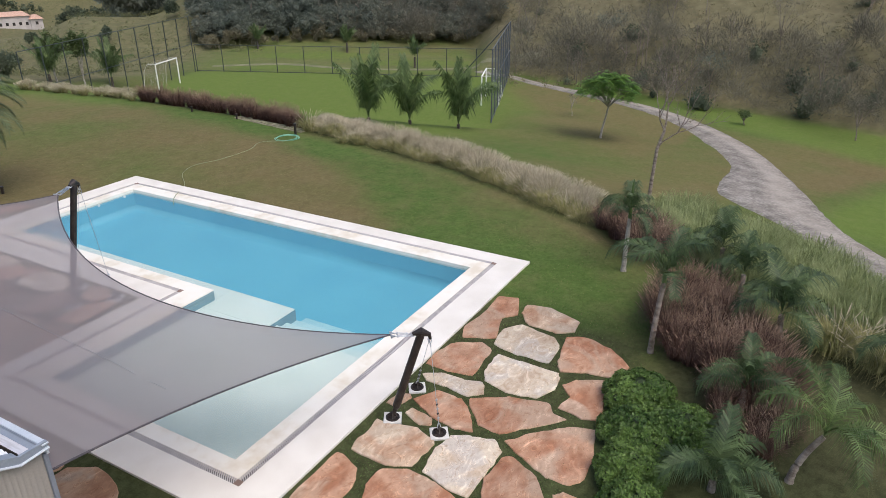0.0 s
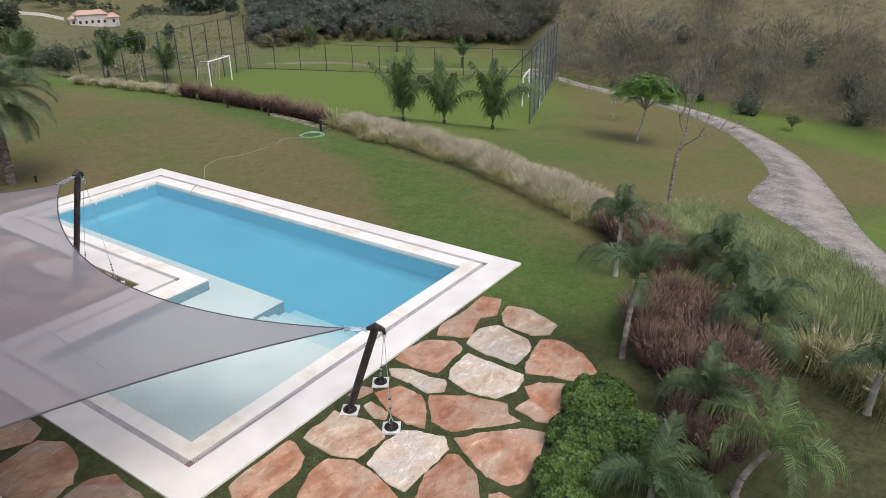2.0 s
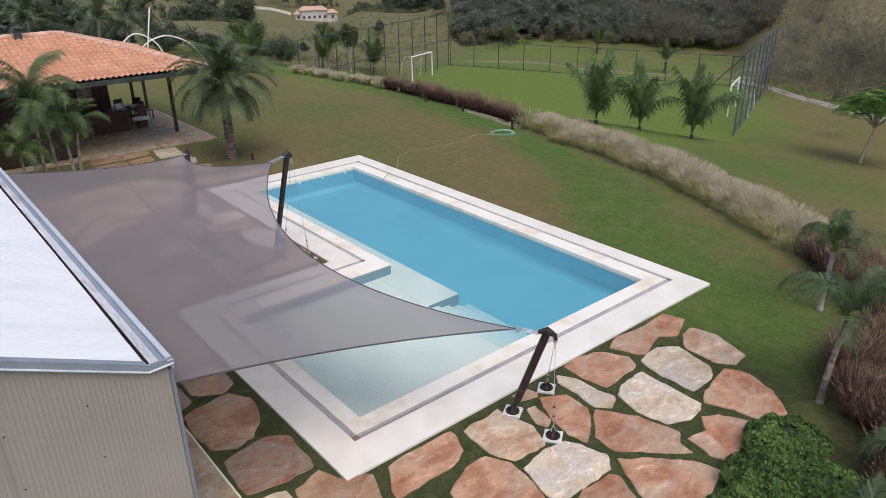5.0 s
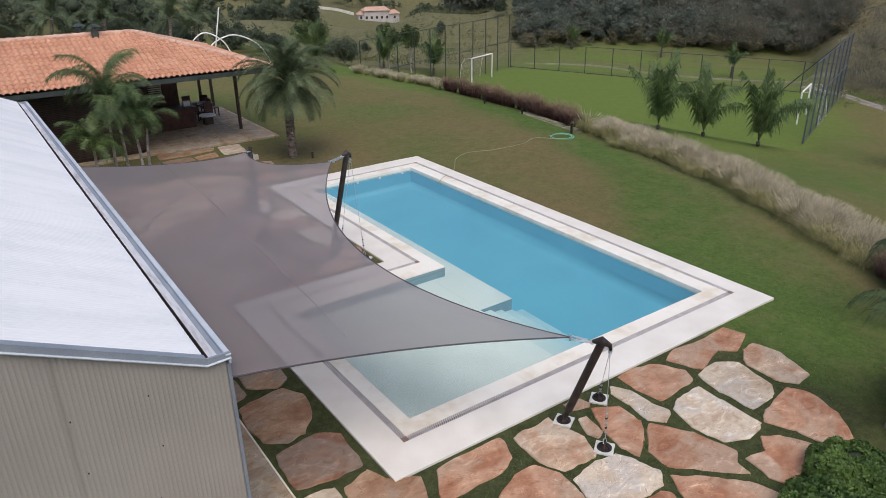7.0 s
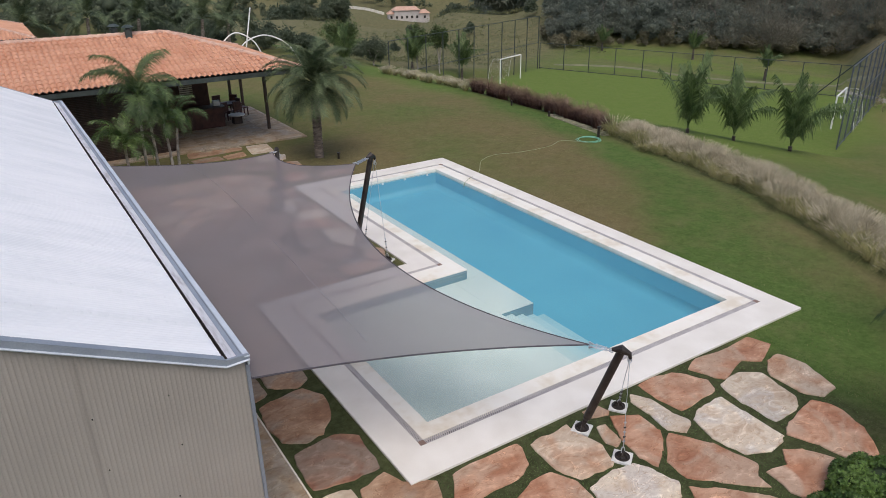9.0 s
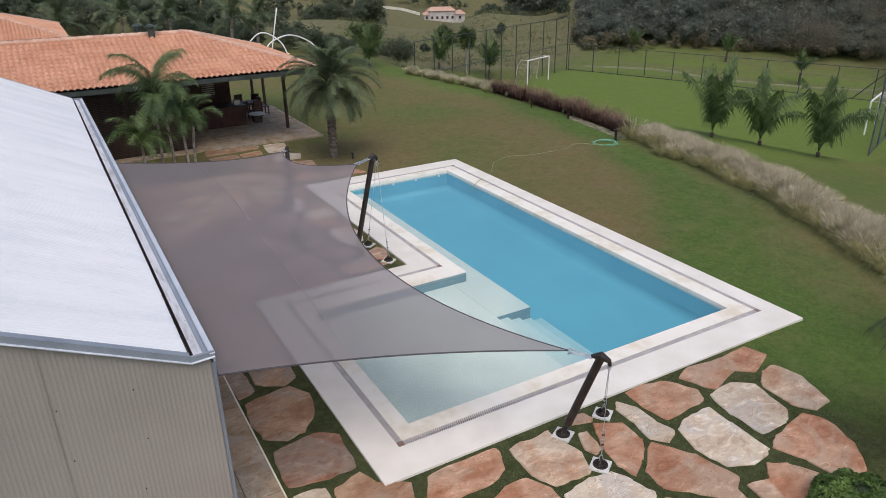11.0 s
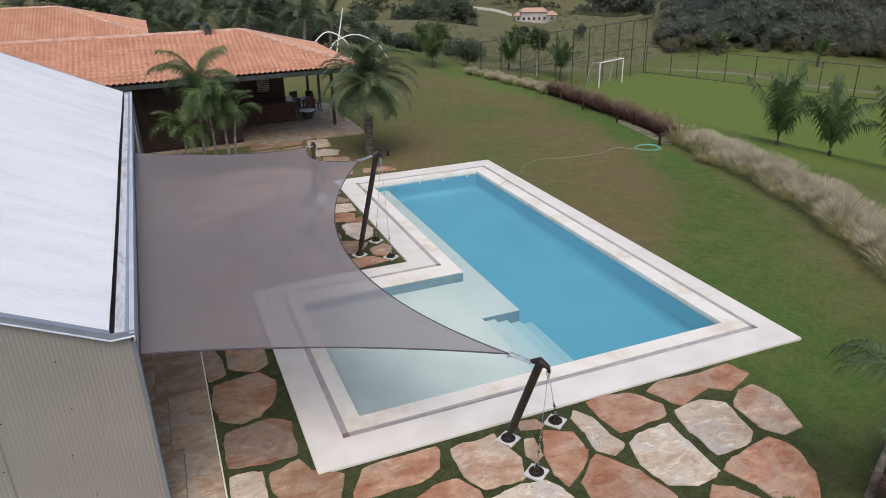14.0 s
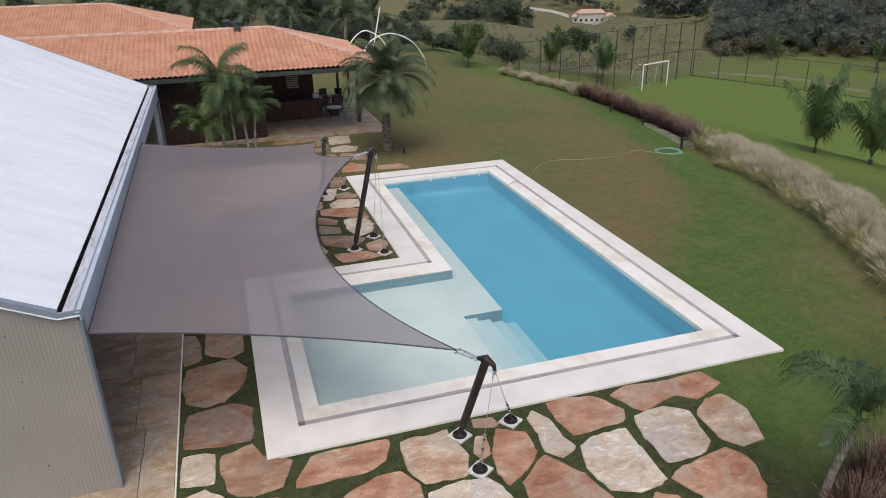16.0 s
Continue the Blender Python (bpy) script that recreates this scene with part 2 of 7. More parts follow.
    mr.inputs["To Min"].default_value, mr.inputs["To Max"].default_value = 0.86, 1.12
    nt.links.new(info.outputs["Random"], mr.inputs[0])
    hsv = nt.nodes.new("ShaderNodeHueSaturation")
    nt.links.new(mr.outputs[0], hsv.inputs["Value"])
    nt.links.new(col, hsv.inputs["Color"])
    nt.links.new(hsv.outputs[0], b.inputs["Base Color"])
    bp = nt.nodes.new("ShaderNodeBump")
    bp.inputs["Strength"].default_value, bp.inputs["Distance"].default_value = 0.35, 0.03
    nt.links.new(mixed(0.3, soft, grain), bp.inputs["Height"])
    nt.links.new(bp.outputs[0], b.inputs["Normal"])
    return m


TURF = ground_material()
COPING = surface("pale_limestone", (0.665, 0.63, 0.57), (0.76, 0.73, 0.675), 1.2, 0.7, bump=0.05, grain=60)
COPING_IN = surface("stained_limestone", (0.67, 0.605, 0.49), (0.80, 0.775, 0.71), 0.7, 0.7, bump=0.05, grain=3.5, mix2=(0.775, 0.74, 0.66))
GRATE = surface("grey_grating", (0.42, 0.395, 0.388), (0.55, 0.52, 0.505), 3, 0.6, bump=0.05)
CHANNEL = surface("dark_channel", (0.05, 0.047, 0.045), (0.11, 0.10, 0.095), 3, 0.7)
CORNER_TILE = surface("brown_corner_tile", (0.18, 0.115, 0.09), (0.27, 0.185, 0.15), 4, 0.7)
DARK = surface("dark_void", (0.02, 0.02, 0.02), (0.04, 0.035, 0.03), 3, 0.9)
# Rusty brown sheet, its colour darkened for shadow under the roof edge.
TROUGH = surface("rusty_shaded_trough", (0.030, 0.024, 0.021), (0.085, 0.068, 0.058), 2, 0.8, bump=0.05, grain=8)
# Blue of the deep water is put into the tile colour itself.
POOL_DEEP = surface("deep_water_tint_tile", (0.108, 0.405, 0.545), (0.132, 0.455, 0.59), 0.5, 0.5, bump=0.03, grain=25)
# Paler copy, lightened against the shade on upright faces.
POOL_WALL = surface("wall_water_tint_tile", (0.15, 0.47, 0.59), (0.18, 0.52, 0.63), 0.5, 0.5, bump=0.03, grain=25)
# Grey-blue tile, darkened in colour for upright faces that lie in shade.
SHADED_FACE = surface("grey_blue_face_shade", (0.13, 0.21, 0.255), (0.18, 0.27, 0.31), 0.9, 0.5, bump=0.03, grain=25)
POOL_SHELF = surface("pale_pool_tile", (0.70, 0.73, 0.67), (0.82, 0.83, 0.77), 0.9, 0.5, bump=0.03, grain=25)
# Each lower step is bluer: the tint of deeper water painted on.
POOL_STEPS = [surface("step_water_tint_%s" % n, a, b, 0.9, 0.5, bump=0.03, grain=25) for n, a, b in (("upper", (0.58, 0.68, 0.65), (0.68, 0.76, 0.72)), ("second", (0.54, 0.68, 0.67), (0.62, 0.74, 0.72)), ("third", (0.46, 0.64, 0.66), (0.52, 0.69, 0.70)), ("lowest", (0.36, 0.58, 0.63), (0.42, 0.64, 0.68)))]
WATER = water_material()
SAIL = sail_material()
SEAM = surface("sail_webbing", (0.06, 0.055, 0.065), (0.09, 0.08, 0.09), 5, 0.8)
POST = surface("dark_bronze_steel", (0.018, 0.014, 0.012), (0.045, 0.036, 0.032), 6, 0.45, 0.3, bump=0.05)
STEEL = surface("galvanised_steel", (0.42, 0.44, 0.47), (0.58, 0.60, 0.63), 5, 0.35, 0.9, bump=0.03)
PLATE = surface("concrete_plate", (0.50, 0.50, 0.48), (0.66, 0.65, 0.62), 6, 0.8, bump=0.1)
ROOF_WHITE = surface("white_metal_roof", (0.645, 0.675, 0.705), (0.735, 0.755, 0.780), 0.7, 0.5, bump=0.02, grain=9, mix2=(0.700, 0.724, 0.752), stretch=(0.6, 2.2, 1))
GUTTER_BED = surface("stained_white_sheet", (0.42, 0.40, 0.41), (0.70, 0.70, 0.73), 2.2, 0.5, 0.1, bump=0.02, grain=9, mix2=(0.62, 0.62, 0.645), stretch=(3, 0.5, 1))
GUTTER = surface("pale_blue_grey_metal", (0.48, 0.53, 0.59), (0.60, 0.645, 0.70), 1.5, 0.45, 0.2, bump=0.02)
POST_GREY = surface("blue_grey_steel", (0.195, 0.218, 0.260), (0.26, 0.285, 0.33), 2.0, 0.5, 0.2, bump=0.02)
TRIM = surface("blue_grey_flashing", (0.235, 0.272, 0.325), (0.31, 0.35, 0.40), 1.5, 0.45, 0.2, bump=0.02)
CLADDING = surface("tan_grey_corrugated_metal", (0.285, 0.262, 0.238), (0.345, 0.319, 0.290), 0.5, 0.55, 0.1, bump=0.03)
STONES = {
    "r": flag_material("red_sandstone", (0.315, 0.140, 0.074), (0.470, 0.285, 0.186), (0.42, 0.30, 0.215)),
    "p": flag_material("pink_sandstone", (0.345, 0.200, 0.122), (0.480, 0.355, 0.252), (0.42, 0.345, 0.265)),
    "w": flag_material("pale_quartzite", (0.455, 0.355, 0.260), (0.570, 0.490, 0.385), (0.48, 0.435, 0.385)),
    "b": flag_material("tan_sandstone", (0.235, 0.128, 0.072), (0.345, 0.228, 0.148), (0.275, 0.225, 0.175)),
    "d": flag_material("brown_sandstone", (0.200, 0.088, 0.050), (0.290, 0.160, 0.102), (0.25, 0.195, 0.155)),
}
FLOOR_STONE = flag_material("honed_floor_stone", (0.27, 0.190, 0.115), (0.39, 0.305, 0.215), (0.33, 0.285, 0.23))
TERRACOTTA = surface("terracotta_tile", (0.490, 0.248, 0.150), (0.590, 0.330, 0.215), 1.1, 0.85, bump=0.2, grain=7)
RIDGE_TILE = surface("weathered_ridge_tile", (0.45, 0.27, 0.20), (0.60, 0.42, 0.33), 3, 0.85, bump=0.3)
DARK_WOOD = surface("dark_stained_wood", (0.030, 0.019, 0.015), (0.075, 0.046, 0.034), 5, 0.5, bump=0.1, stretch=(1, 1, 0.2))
RED_WOOD = surface("reddish_brown_wood", (0.045, 0.014, 0.010), (0.10, 0.035, 0.024), 5, 0.5, bump=0.1)
# White plaster, dulled and pinkish in the colour for distance haze.
FARM_WALL = surface("hazed_plaster", (0.47, 0.44, 0.43), (0.58, 0.55, 0.54), 0.5, 0.9, bump=0.05)
WHITE_PAINT = surface("white_paint", (0.72, 0.72, 0.70), (0.82, 0.82, 0.80), 3, 0.5, bump=0.02)
FENCE_IRON = surface("dark_green_iron", (0.035, 0.05, 0.045), (0.07, 0.085, 0.08), 3, 0.5, 0.3, bump=0.03)
NET_POST = surface("slate_blue_steel", (0.042, 0.055, 0.072), (0.085, 0.102, 0.125), 3, 0.6, 0.0, bump=0.03)
HOSE = surface("green_hose", (0.10, 0.33, 0.22), (0.22, 0.47, 0.36), 6, 0.4, bump=0.02)
ROAD = road_material()
BARK = surface("palm_bark", (0.12, 0.095, 0.075), (0.30, 0.26, 0.22), 4, 0.9, bump=0.5, stretch=(1, 1, 3))
BARK_PALE = surface("pale_bark", (0.22, 0.20, 0.17), (0.42, 0.39, 0.35), 6, 0.9, bump=0.4)
FROND = leafy("palm_frond", (0.048, 0.086, 0.030), (0.150, 0.208, 0.082))
DATE_LEAF = leafy("date_palm_frond", (0.048, 0.074, 0.034), (0.142, 0.178, 0.090))
FROND_DARK = leafy("dark_palm_frond", (0.036, 0.066, 0.027), (0.108, 0.158, 0.066), 0.5)
FROND_LIGHT = leafy("fresh_palm_frond", (0.044, 0.084, 0.022), (0.140, 0.205, 0.068), 0.4)
PALE_BLADE = leafy("straw_blade", (0.150, 0.160, 0.054), (0.380, 0.350, 0.155))
PALE_PLUME = leafy("pale_plume", (0.42, 0.375, 0.265), (0.58, 0.53, 0.40), 0.9)
RED_BLADE = leafy("burgundy_blade", (0.056, 0.029, 0.023), (0.138, 0.076, 0.058))
RED_PLUME = leafy("straw_russet_plume", (0.17, 0.110, 0.080), (0.40, 0.290, 0.215), 0.9)
GREEN_BLADE = leafy("green_blade", (0.150, 0.190, 0.068), (0.33, 0.375, 0.180), 0.6, 0.22)
BOX_LEAF = leafy("box_leaf", (0.038, 0.084, 0.018), (0.142, 0.226, 0.056), 0.42)
TREE_LEAF = leafy("tree_leaf", (0.046, 0.075, 0.026), (0.125, 0.168, 0.060))
OLIVE_LEAF = leafy("sparse_olive_leaf", (0.105, 0.110, 0.058), (0.205, 0.205, 0.115), 0.8, 0.2, 0.4)
BRIGHT_LEAF = leafy("bright_tree_leaf", (0.060, 0.135, 0.022), (0.160, 0.285, 0.052))
# Distance haze is mixed into the next two leaf colours, pale and greyish.
WOOD_LEAF = leafy("hazed_woodland_leaf", (0.085, 0.116, 0.100), (0.245, 0.275, 0.222), 0.9, 0.12, 0.45, scale=0.16)
FOREST_LEAF = leafy("hazed_forest_leaf", (0.124, 0.152, 0.128), (0.216, 0.234, 0.184), 0.95, 0.05, 0.55, scale=0.2)
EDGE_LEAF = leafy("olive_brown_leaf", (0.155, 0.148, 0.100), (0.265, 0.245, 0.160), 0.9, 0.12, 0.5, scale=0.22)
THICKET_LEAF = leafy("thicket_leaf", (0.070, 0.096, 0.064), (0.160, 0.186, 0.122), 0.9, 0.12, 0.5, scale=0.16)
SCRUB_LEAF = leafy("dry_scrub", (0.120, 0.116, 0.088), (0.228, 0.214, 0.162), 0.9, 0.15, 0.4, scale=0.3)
TURF_BLADE = leafy("turf_blade", (0.036, 0.078, 0.013), (0.092, 0.150, 0.036), 0.8, 0.4)
TUSSOCK_GREEN = leafy("olive_tussock", (0.130, 0.145, 0.070), (0.235, 0.240, 0.125), 0.9, 0.25, 0.4, scale=0.3)
TUSSOCK_LEAF = leafy("dry_tussock", (0.170, 0.155, 0.092), (0.290, 0.260, 0.160), 0.9, 0.3, scale=0.3)
JOINT_BLADE = leafy("mossy_turf_blade", (0.036, 0.070, 0.015), (0.105, 0.152, 0.044), 0.8, 0.4)
BARK_MID = surface("brown_palm_bark", (0.060, 0.048, 0.038), (0.17, 0.14, 0.115), 4, 0.9, bump=0.5, stretch=(1, 1, 3))
BARK_DARK = surface("dark_palm_bark", (0.030, 0.025, 0.020), (0.095, 0.080, 0.065), 4, 0.9, bump=0.5, stretch=(1, 1, 3))
STRAW_BLADE = leafy("dry_turf_blade", (0.110, 0.105, 0.042), (0.205, 0.185, 0.088), 0.8, 0.4)


# ---- building helpers ----
def link(name, bm, material, parent=None, label="", smooth_shade=False):
    me = bpy.data.meshes.new(name)
    bm.to_mesh(me)
    bm.free()
    if smooth_shade:
        me.polygons.foreach_set("use_smooth", [True] * len(me.polygons))
    me.materials.append(material)
    ob = new(name, me)
    if parent:
        ob.parent = parent
    if label:
        tagged(ob, label)
    return ob


part = link


def from_arrays(name, verts, faces, material, parent=None, label="", smooth_shade=False):
    me = bpy.data.meshes.new(name)
    me.from_pydata([tuple(map(float, v)) for v in verts], [], [tuple(map(int, f)) for f in faces])
    if smooth_shade:
        me.polygons.foreach_set("use_smooth", [True] * len(me.polygons))
    me.materials.append(material)
    ob = new(name, me)
    if parent:
        ob.parent = parent
    if label:
        tagged(ob, label)
    return ob


def empty(name, x=0, y=0, z=0, rz=0):
    e = new(name)
    e.matrix_basis = pose(x, y, z, 0, 0, rz)
    e.empty_display_size = 0.2
    return e


def box(bm, x0, x1, y0, y1, z0, z1, bevel=0.0, m=None):
    r = bmesh.ops.create_cube(bm, size=1)
    vs = r["verts"]
    for v in vs:
        v.co = Vector((x0 + (v.co.x + 0.5) * (x1 - x0), y0 + (v.co.y + 0.5) * (y1 - y0), z0 + (v.co.z + 0.5) * (z1 - z0)))
    if bevel:
        es = {e for v in vs for e in v.link_edges}
        r = bmesh.ops.bevel(bm, geom=list(es), offset=bevel, segments=2, affect="EDGES", profile=0.5)
        vs = list({v for f in r["faces"] for v in f.verts} | {v for v in vs if v.is_valid})
    if m is not None:
        bmesh.ops.transform(bm, matrix=m, verts=vs)
    return bm


def tube(bm, points, radii, sides=8, cap=True):
    """A round bar along points."""
    points = [Vector(p) for p in points]
    if isinstance(radii, (int, float)):
        radii = [radii] * len(points)
    rings = []
    for i, (p, r) in enumerate(zip(points, radii)):
        d = (points[min(i + 1, len(points) - 1)] - points[max(i - 1, 0)]).normalized()
        a = d.cross(Vector((0, 0, 1)) if abs(d.z) < 0.95 else Vector((1, 0, 0))).normalized()
        c = d.cross(a)
        rings.append([bm.verts.new(p + r * (math.cos(t) * a + math.sin(t) * c)) for t in (2 * math.pi * k / sides for k in range(sides))])
    for r0, r1 in zip(rings[:-1], rings[1:]):
        for k in range(sides):
            bm.faces.new((r0[k], r0[(k + 1) % sides], r1[(k + 1) % sides], r1[k]))
    if cap:
        bm.faces.new(rings[0])
        bm.faces.new(rings[-1][::-1])
    return bm


def cyl(bm, x, y, z0, z1, r, r2=None, sides=16):
    return tube(bm, [(x, y, z0), (x, y, z1)], [r, r if r2 is None else r2], sides)


def slab(bm, outline, z0, z1, chamfer=0.0):
    """An upright prism on an outline, its upper edge broken by a chamfer."""
    n = len(outline)
    cx, cy = sum(p[0] for p in outline) / n, sum(p[1] for p in outline) / n
    lower = [bm.verts.new((x, y, z0)) for x, y in outline]
    side = [bm.verts.new((x, y, z1 - chamfer)) for x, y in outline]
    loops = [lower, side]
    if chamfer:
        loops.append([bm.verts.new((x + (cx - x) * chamfer / max(0.05, math.hypot(cx - x, cy - y)), y + (cy - y) * chamfer / max(0.05, math.hypot(cx - x, cy - y)), z1)) for x, y in outline])
    for a, c in zip(loops[:-1], loops[1:]):
        for k in range(n):
            bm.faces.new((a[k], a[(k + 1) % n], c[(k + 1) % n], c[k]))
    bm.faces.new(loops[-1])
    bm.normal_update()
    return bm


# ---- the ground ----
EDGE = np.array([(19.0, 60.0), (19.6, 37.6), (20.8, 29.0), (20.5, 20.0), (20.0, 15.2), (18.9, 10.9), (17.5, 5.5), (15.4, 0.7), (13.6, -2.6), (11.5, -6.5), (10.0, -12.0), (9.0, -40.0)])
FU, FV, FN = np.array((0.937, 0.350)), np.array((-0.350, 0.937)), np.array((42.3, 15.7))


def smooth(a, b, x):
    t = np.clip((x - a) / (b - a), 0, 1)
    return t * t * (3 - 2 * t)


def edge_distance(x, y):
    """Signed distance beyond the rim of the upper lawn."""
    best = np.full(np.shape(x), 1e9)
    for (ax, ay), (bx, by) in zip(EDGE[:-1], EDGE[1:]):
        dx, dy = bx - ax, by - ay
        t = np.clip(((x - ax) * dx + (y - ay) * dy) / (dx * dx + dy * dy), 0, 1)
        best = np.minimum(best, np.hypot(x - ax - t * dx, y - ay - t * dy))
    rim = np.interp(y, EDGE[::-1, 1], EDGE[::-1, 0])
    return np.where(x > rim, best, -best)


def height(x, y):
    x, y = np.asarray(x, float), np.asarray(y, float)
    d = edge_distance(x, y)
    z = np.interp(d, [-12, -4, 0, 8, 14, 20, 27, 60], [-0.05, -0.05, -0.22, -2.2, -3.3, -3.9, -4.75, -5.2])
    u = (x - FN[0]) * FU[0] + (y - FN[1]) * FU[1]
    v = (x - FN[0]) * FV[0] + (y - FN[1]) * FV[1]
    flat = smooth(-7, -2.5, u) * (1 - smooth(20, 24, u)) * smooth(-3, 0, v) * (1 - smooth(35, 38, v))
    z = z * (1 - flat) - 4.75 * flat
    b, r = np.degrees(np.arctan2(y + 9, x + 5.5)), np.hypot(x + 5.5, y + 9)
    # dry pasture hill beyond the road
    foot = np.interp(b, [-60, -1.8, 6.3, 12.4, 18.8, 23.7, 26], [55, 58.5, 62, 65, 71.5, 75.5, 79])
    cap = np.interp(b, [-180, -150, -90, 0, 10, 20, 23.5, 25.2, 26.3, 28], [0.01, 0.01, 30, 60, 40, 14, 6, 4.6, 3.4, 0.01])
    z = z + cap * (1 - np.exp(-np.clip((r - foot) * 0.5, 0, None) / cap))
    # dip, pasture knoll, wooded hill and the farther hills
    left = np.maximum(smooth(44, 52, b), smooth(-150, -170, b))
    z = z - left * (5 * smooth(90, 180, r) + 10.5 * smooth(175, 235, r))
    z = z + np.interp(b, [46, 47.3, 49.6, 52, 56.6, 59.5, 62, 70, 180], [0, 0.6, 2.5, 3.4, 4.8, 2.0, 1.0, 1.5, 1.5]) * smooth(86, 128, r) * (1 - smooth(135, 185, r))
    z = z + smooth(52, 46, b) * smooth(23, 27, b) * np.interp(r, [0, 98, 140, 400, 1500], [0, 0, 12, 110, 200])
    z = z + left * np.interp(r, [0, 235, 300, 355, 385, 600, 1500], [0, 0, -2.5, -4, -1, 48, 140])
    return z


def cover(x, y):
    """How worn, how much playing field, dry hill pasture and bare mossy bed the ground is."""
    d = edge_distance(x, y)
    rim = np.interp(y, [3.0, 4.2, 5.5, 7.4, 9.5, 13.0, 16.0, 21.0, 27.0, 34.0], [9.6, 11.2, 12.2, 13.8, 15.2, 16.6, 17.6, 18.6, 19.2, 18.5])
    worn = 0.03 + 0.76 * smooth(1.0, -1.1, x - rim) * smooth(2.6, 4.4, y) * (1 - 0.18 * smooth(18, 28, y))
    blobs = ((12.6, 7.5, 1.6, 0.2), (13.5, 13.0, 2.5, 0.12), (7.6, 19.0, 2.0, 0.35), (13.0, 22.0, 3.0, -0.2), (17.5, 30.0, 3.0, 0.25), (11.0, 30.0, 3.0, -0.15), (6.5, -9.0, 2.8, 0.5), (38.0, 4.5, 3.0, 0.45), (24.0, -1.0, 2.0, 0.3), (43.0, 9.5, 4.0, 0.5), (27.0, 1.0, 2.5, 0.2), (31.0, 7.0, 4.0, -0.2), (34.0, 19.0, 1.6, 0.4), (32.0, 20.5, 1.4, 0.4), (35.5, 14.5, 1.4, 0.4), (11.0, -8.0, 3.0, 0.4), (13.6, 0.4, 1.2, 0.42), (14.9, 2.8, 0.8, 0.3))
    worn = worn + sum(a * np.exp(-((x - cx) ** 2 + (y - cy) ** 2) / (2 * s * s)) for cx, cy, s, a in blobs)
    worn = worn + 0.5 * np.exp(-((d + 0.45) / 0.4) ** 2) * smooth(16, 14, y) * smooth(-6, -2, y)
    worn = worn + 0.40 * smooth(0, 3, d)
    bed = 0.85 * smooth(0.6, 0.0, y - 0.0) * smooth(-5.0, -4.4, y) * smooth(8.4, 7.4, x) * smooth(-2.8, -2.2, x)
    bed = np.maximum(bed, 0.85 * smooth(3.9, 3.4, x) * smooth(-2.8, -2.2, x) * smooth(-6, -4, y) * smooth(17.5, 16.5, y))
    bed = np.maximum(bed, 0.75 * smooth(0.4, 1.5, d) * smooth(1.5, -1.0, y) * smooth(9.0, 5.5, d))
    bed = np.maximum(bed, 0.85 * smooth(-4.5, -5.4, y + 0.1 * (x - 6)) * smooth(11.5, 9.5, x))
    bed = np.maximum(bed, 0.6 * np.exp(-((x - 6.3) ** 2 + (y - 19.0) ** 2) / 1.6))
    bed = np.maximum(bed, 0.75 * np.exp(-((d - 0.35) / 0.6) ** 2) * smooth(-3, 0, y) * smooth(38, 34, y))
    for cx, cy, cr in ((39.0, 6.0, 1.1), (47.5, 11.0, 0.9), (34.0, 19.0, 0.8), (32.0, 20.5, 0.8), (35.5, 14.5, 0.8)):
        bed = np.maximum(bed, 0.5 * np.exp(-((x - cx) ** 2 + (y - cy) ** 2) / (cr * cr)))
    u = (x - FN[0]) * FU[0] + (y - FN[1]) * FU[1]
    v = (x - FN[0]) * FV[0] + (y - FN[1]) * FV[1]
    field = smooth(-19, -10, u + 1.5 * np.sin(v * 0.35)) * (1 - smooth(19, 21, u)) * smooth(-7, 2, v - 0.35 * np.clip(-u - 3, 0, 12)) * (1 - smooth(33.5, 35, v))
    meadow = smooth(20, 22, u) * (1 - smooth(33, 38, u)) * smooth(-16, -10, v) * (1 - smooth(30, 40, v)) * 0.8
    verge = smooth(-1, 2, (x - 50) * 0.87 - (y - 1) * 0.5) * smooth(-40, -30, y) * (1 - smooth(26, 34, y))
    verge = np.maximum(verge, smooth(-7.5, -9.5, y + 0.35 * (x - 32)) * smooth(22, 28, x))
    b, r = np.degrees(np.arctan2(y + 9, x + 5.5)), np.hypot(x + 5.5, y + 9)
    foot = np.interp(b, [-60, -1.8, 6.3, 12.4, 18.8, 23.7, 26], [55, 58.5, 62, 65, 71.5, 75.5, 79])
    dry = np.maximum(smooth(-1.6, 0.8, r - foot) * smooth(30, 26, b), 0.5 * smooth(80, 92, r) * smooth(42, 48, b))
    road_gap = np.where(y > 1.0, (x - 50) * 0.87 - (y - 1) * 0.5 - 0.8, -(y + 0.35 * (x - 32)) - 7.6)
    worn = worn - 0.5 * verge + 0.35 * verge * np.exp(-((road_gap - 0.9) / 0.8) ** 2)
    verge = verge * (1 - 0.6 * np.exp(-((road_gap - 0.7) / 0.8) ** 2))
    worn = worn + 0.55 * smooth(-11, -6, road_gap) * smooth(0.5, -0.5, road_gap) * smooth(28, 34, x) * smooth(24, 18, y)
    field = field * (1 - 0.8 * smooth(-9, -5, road_gap) * smooth(28, 34, x) * smooth(24, 18, y) * smooth(2, -3, v))
    dry = np.maximum(dry, (0.25 + 0.25 * np.sin(u * 0.9 + 0.35 * v)) * smooth(21, 24, u) * smooth(-16, -10, v))
    worn = worn - 0.35 * smooth(80, 92, r) * smooth(42, 48, b)
    dry = np.maximum(dry, 0.75 * meadow * smooth(0.15, 0.7, np.sin(u * 0.75 + 0.9 * np.sin(v * 0.16) + 1.0)))
    meadow = np.minimum(meadow, 1 - dry)
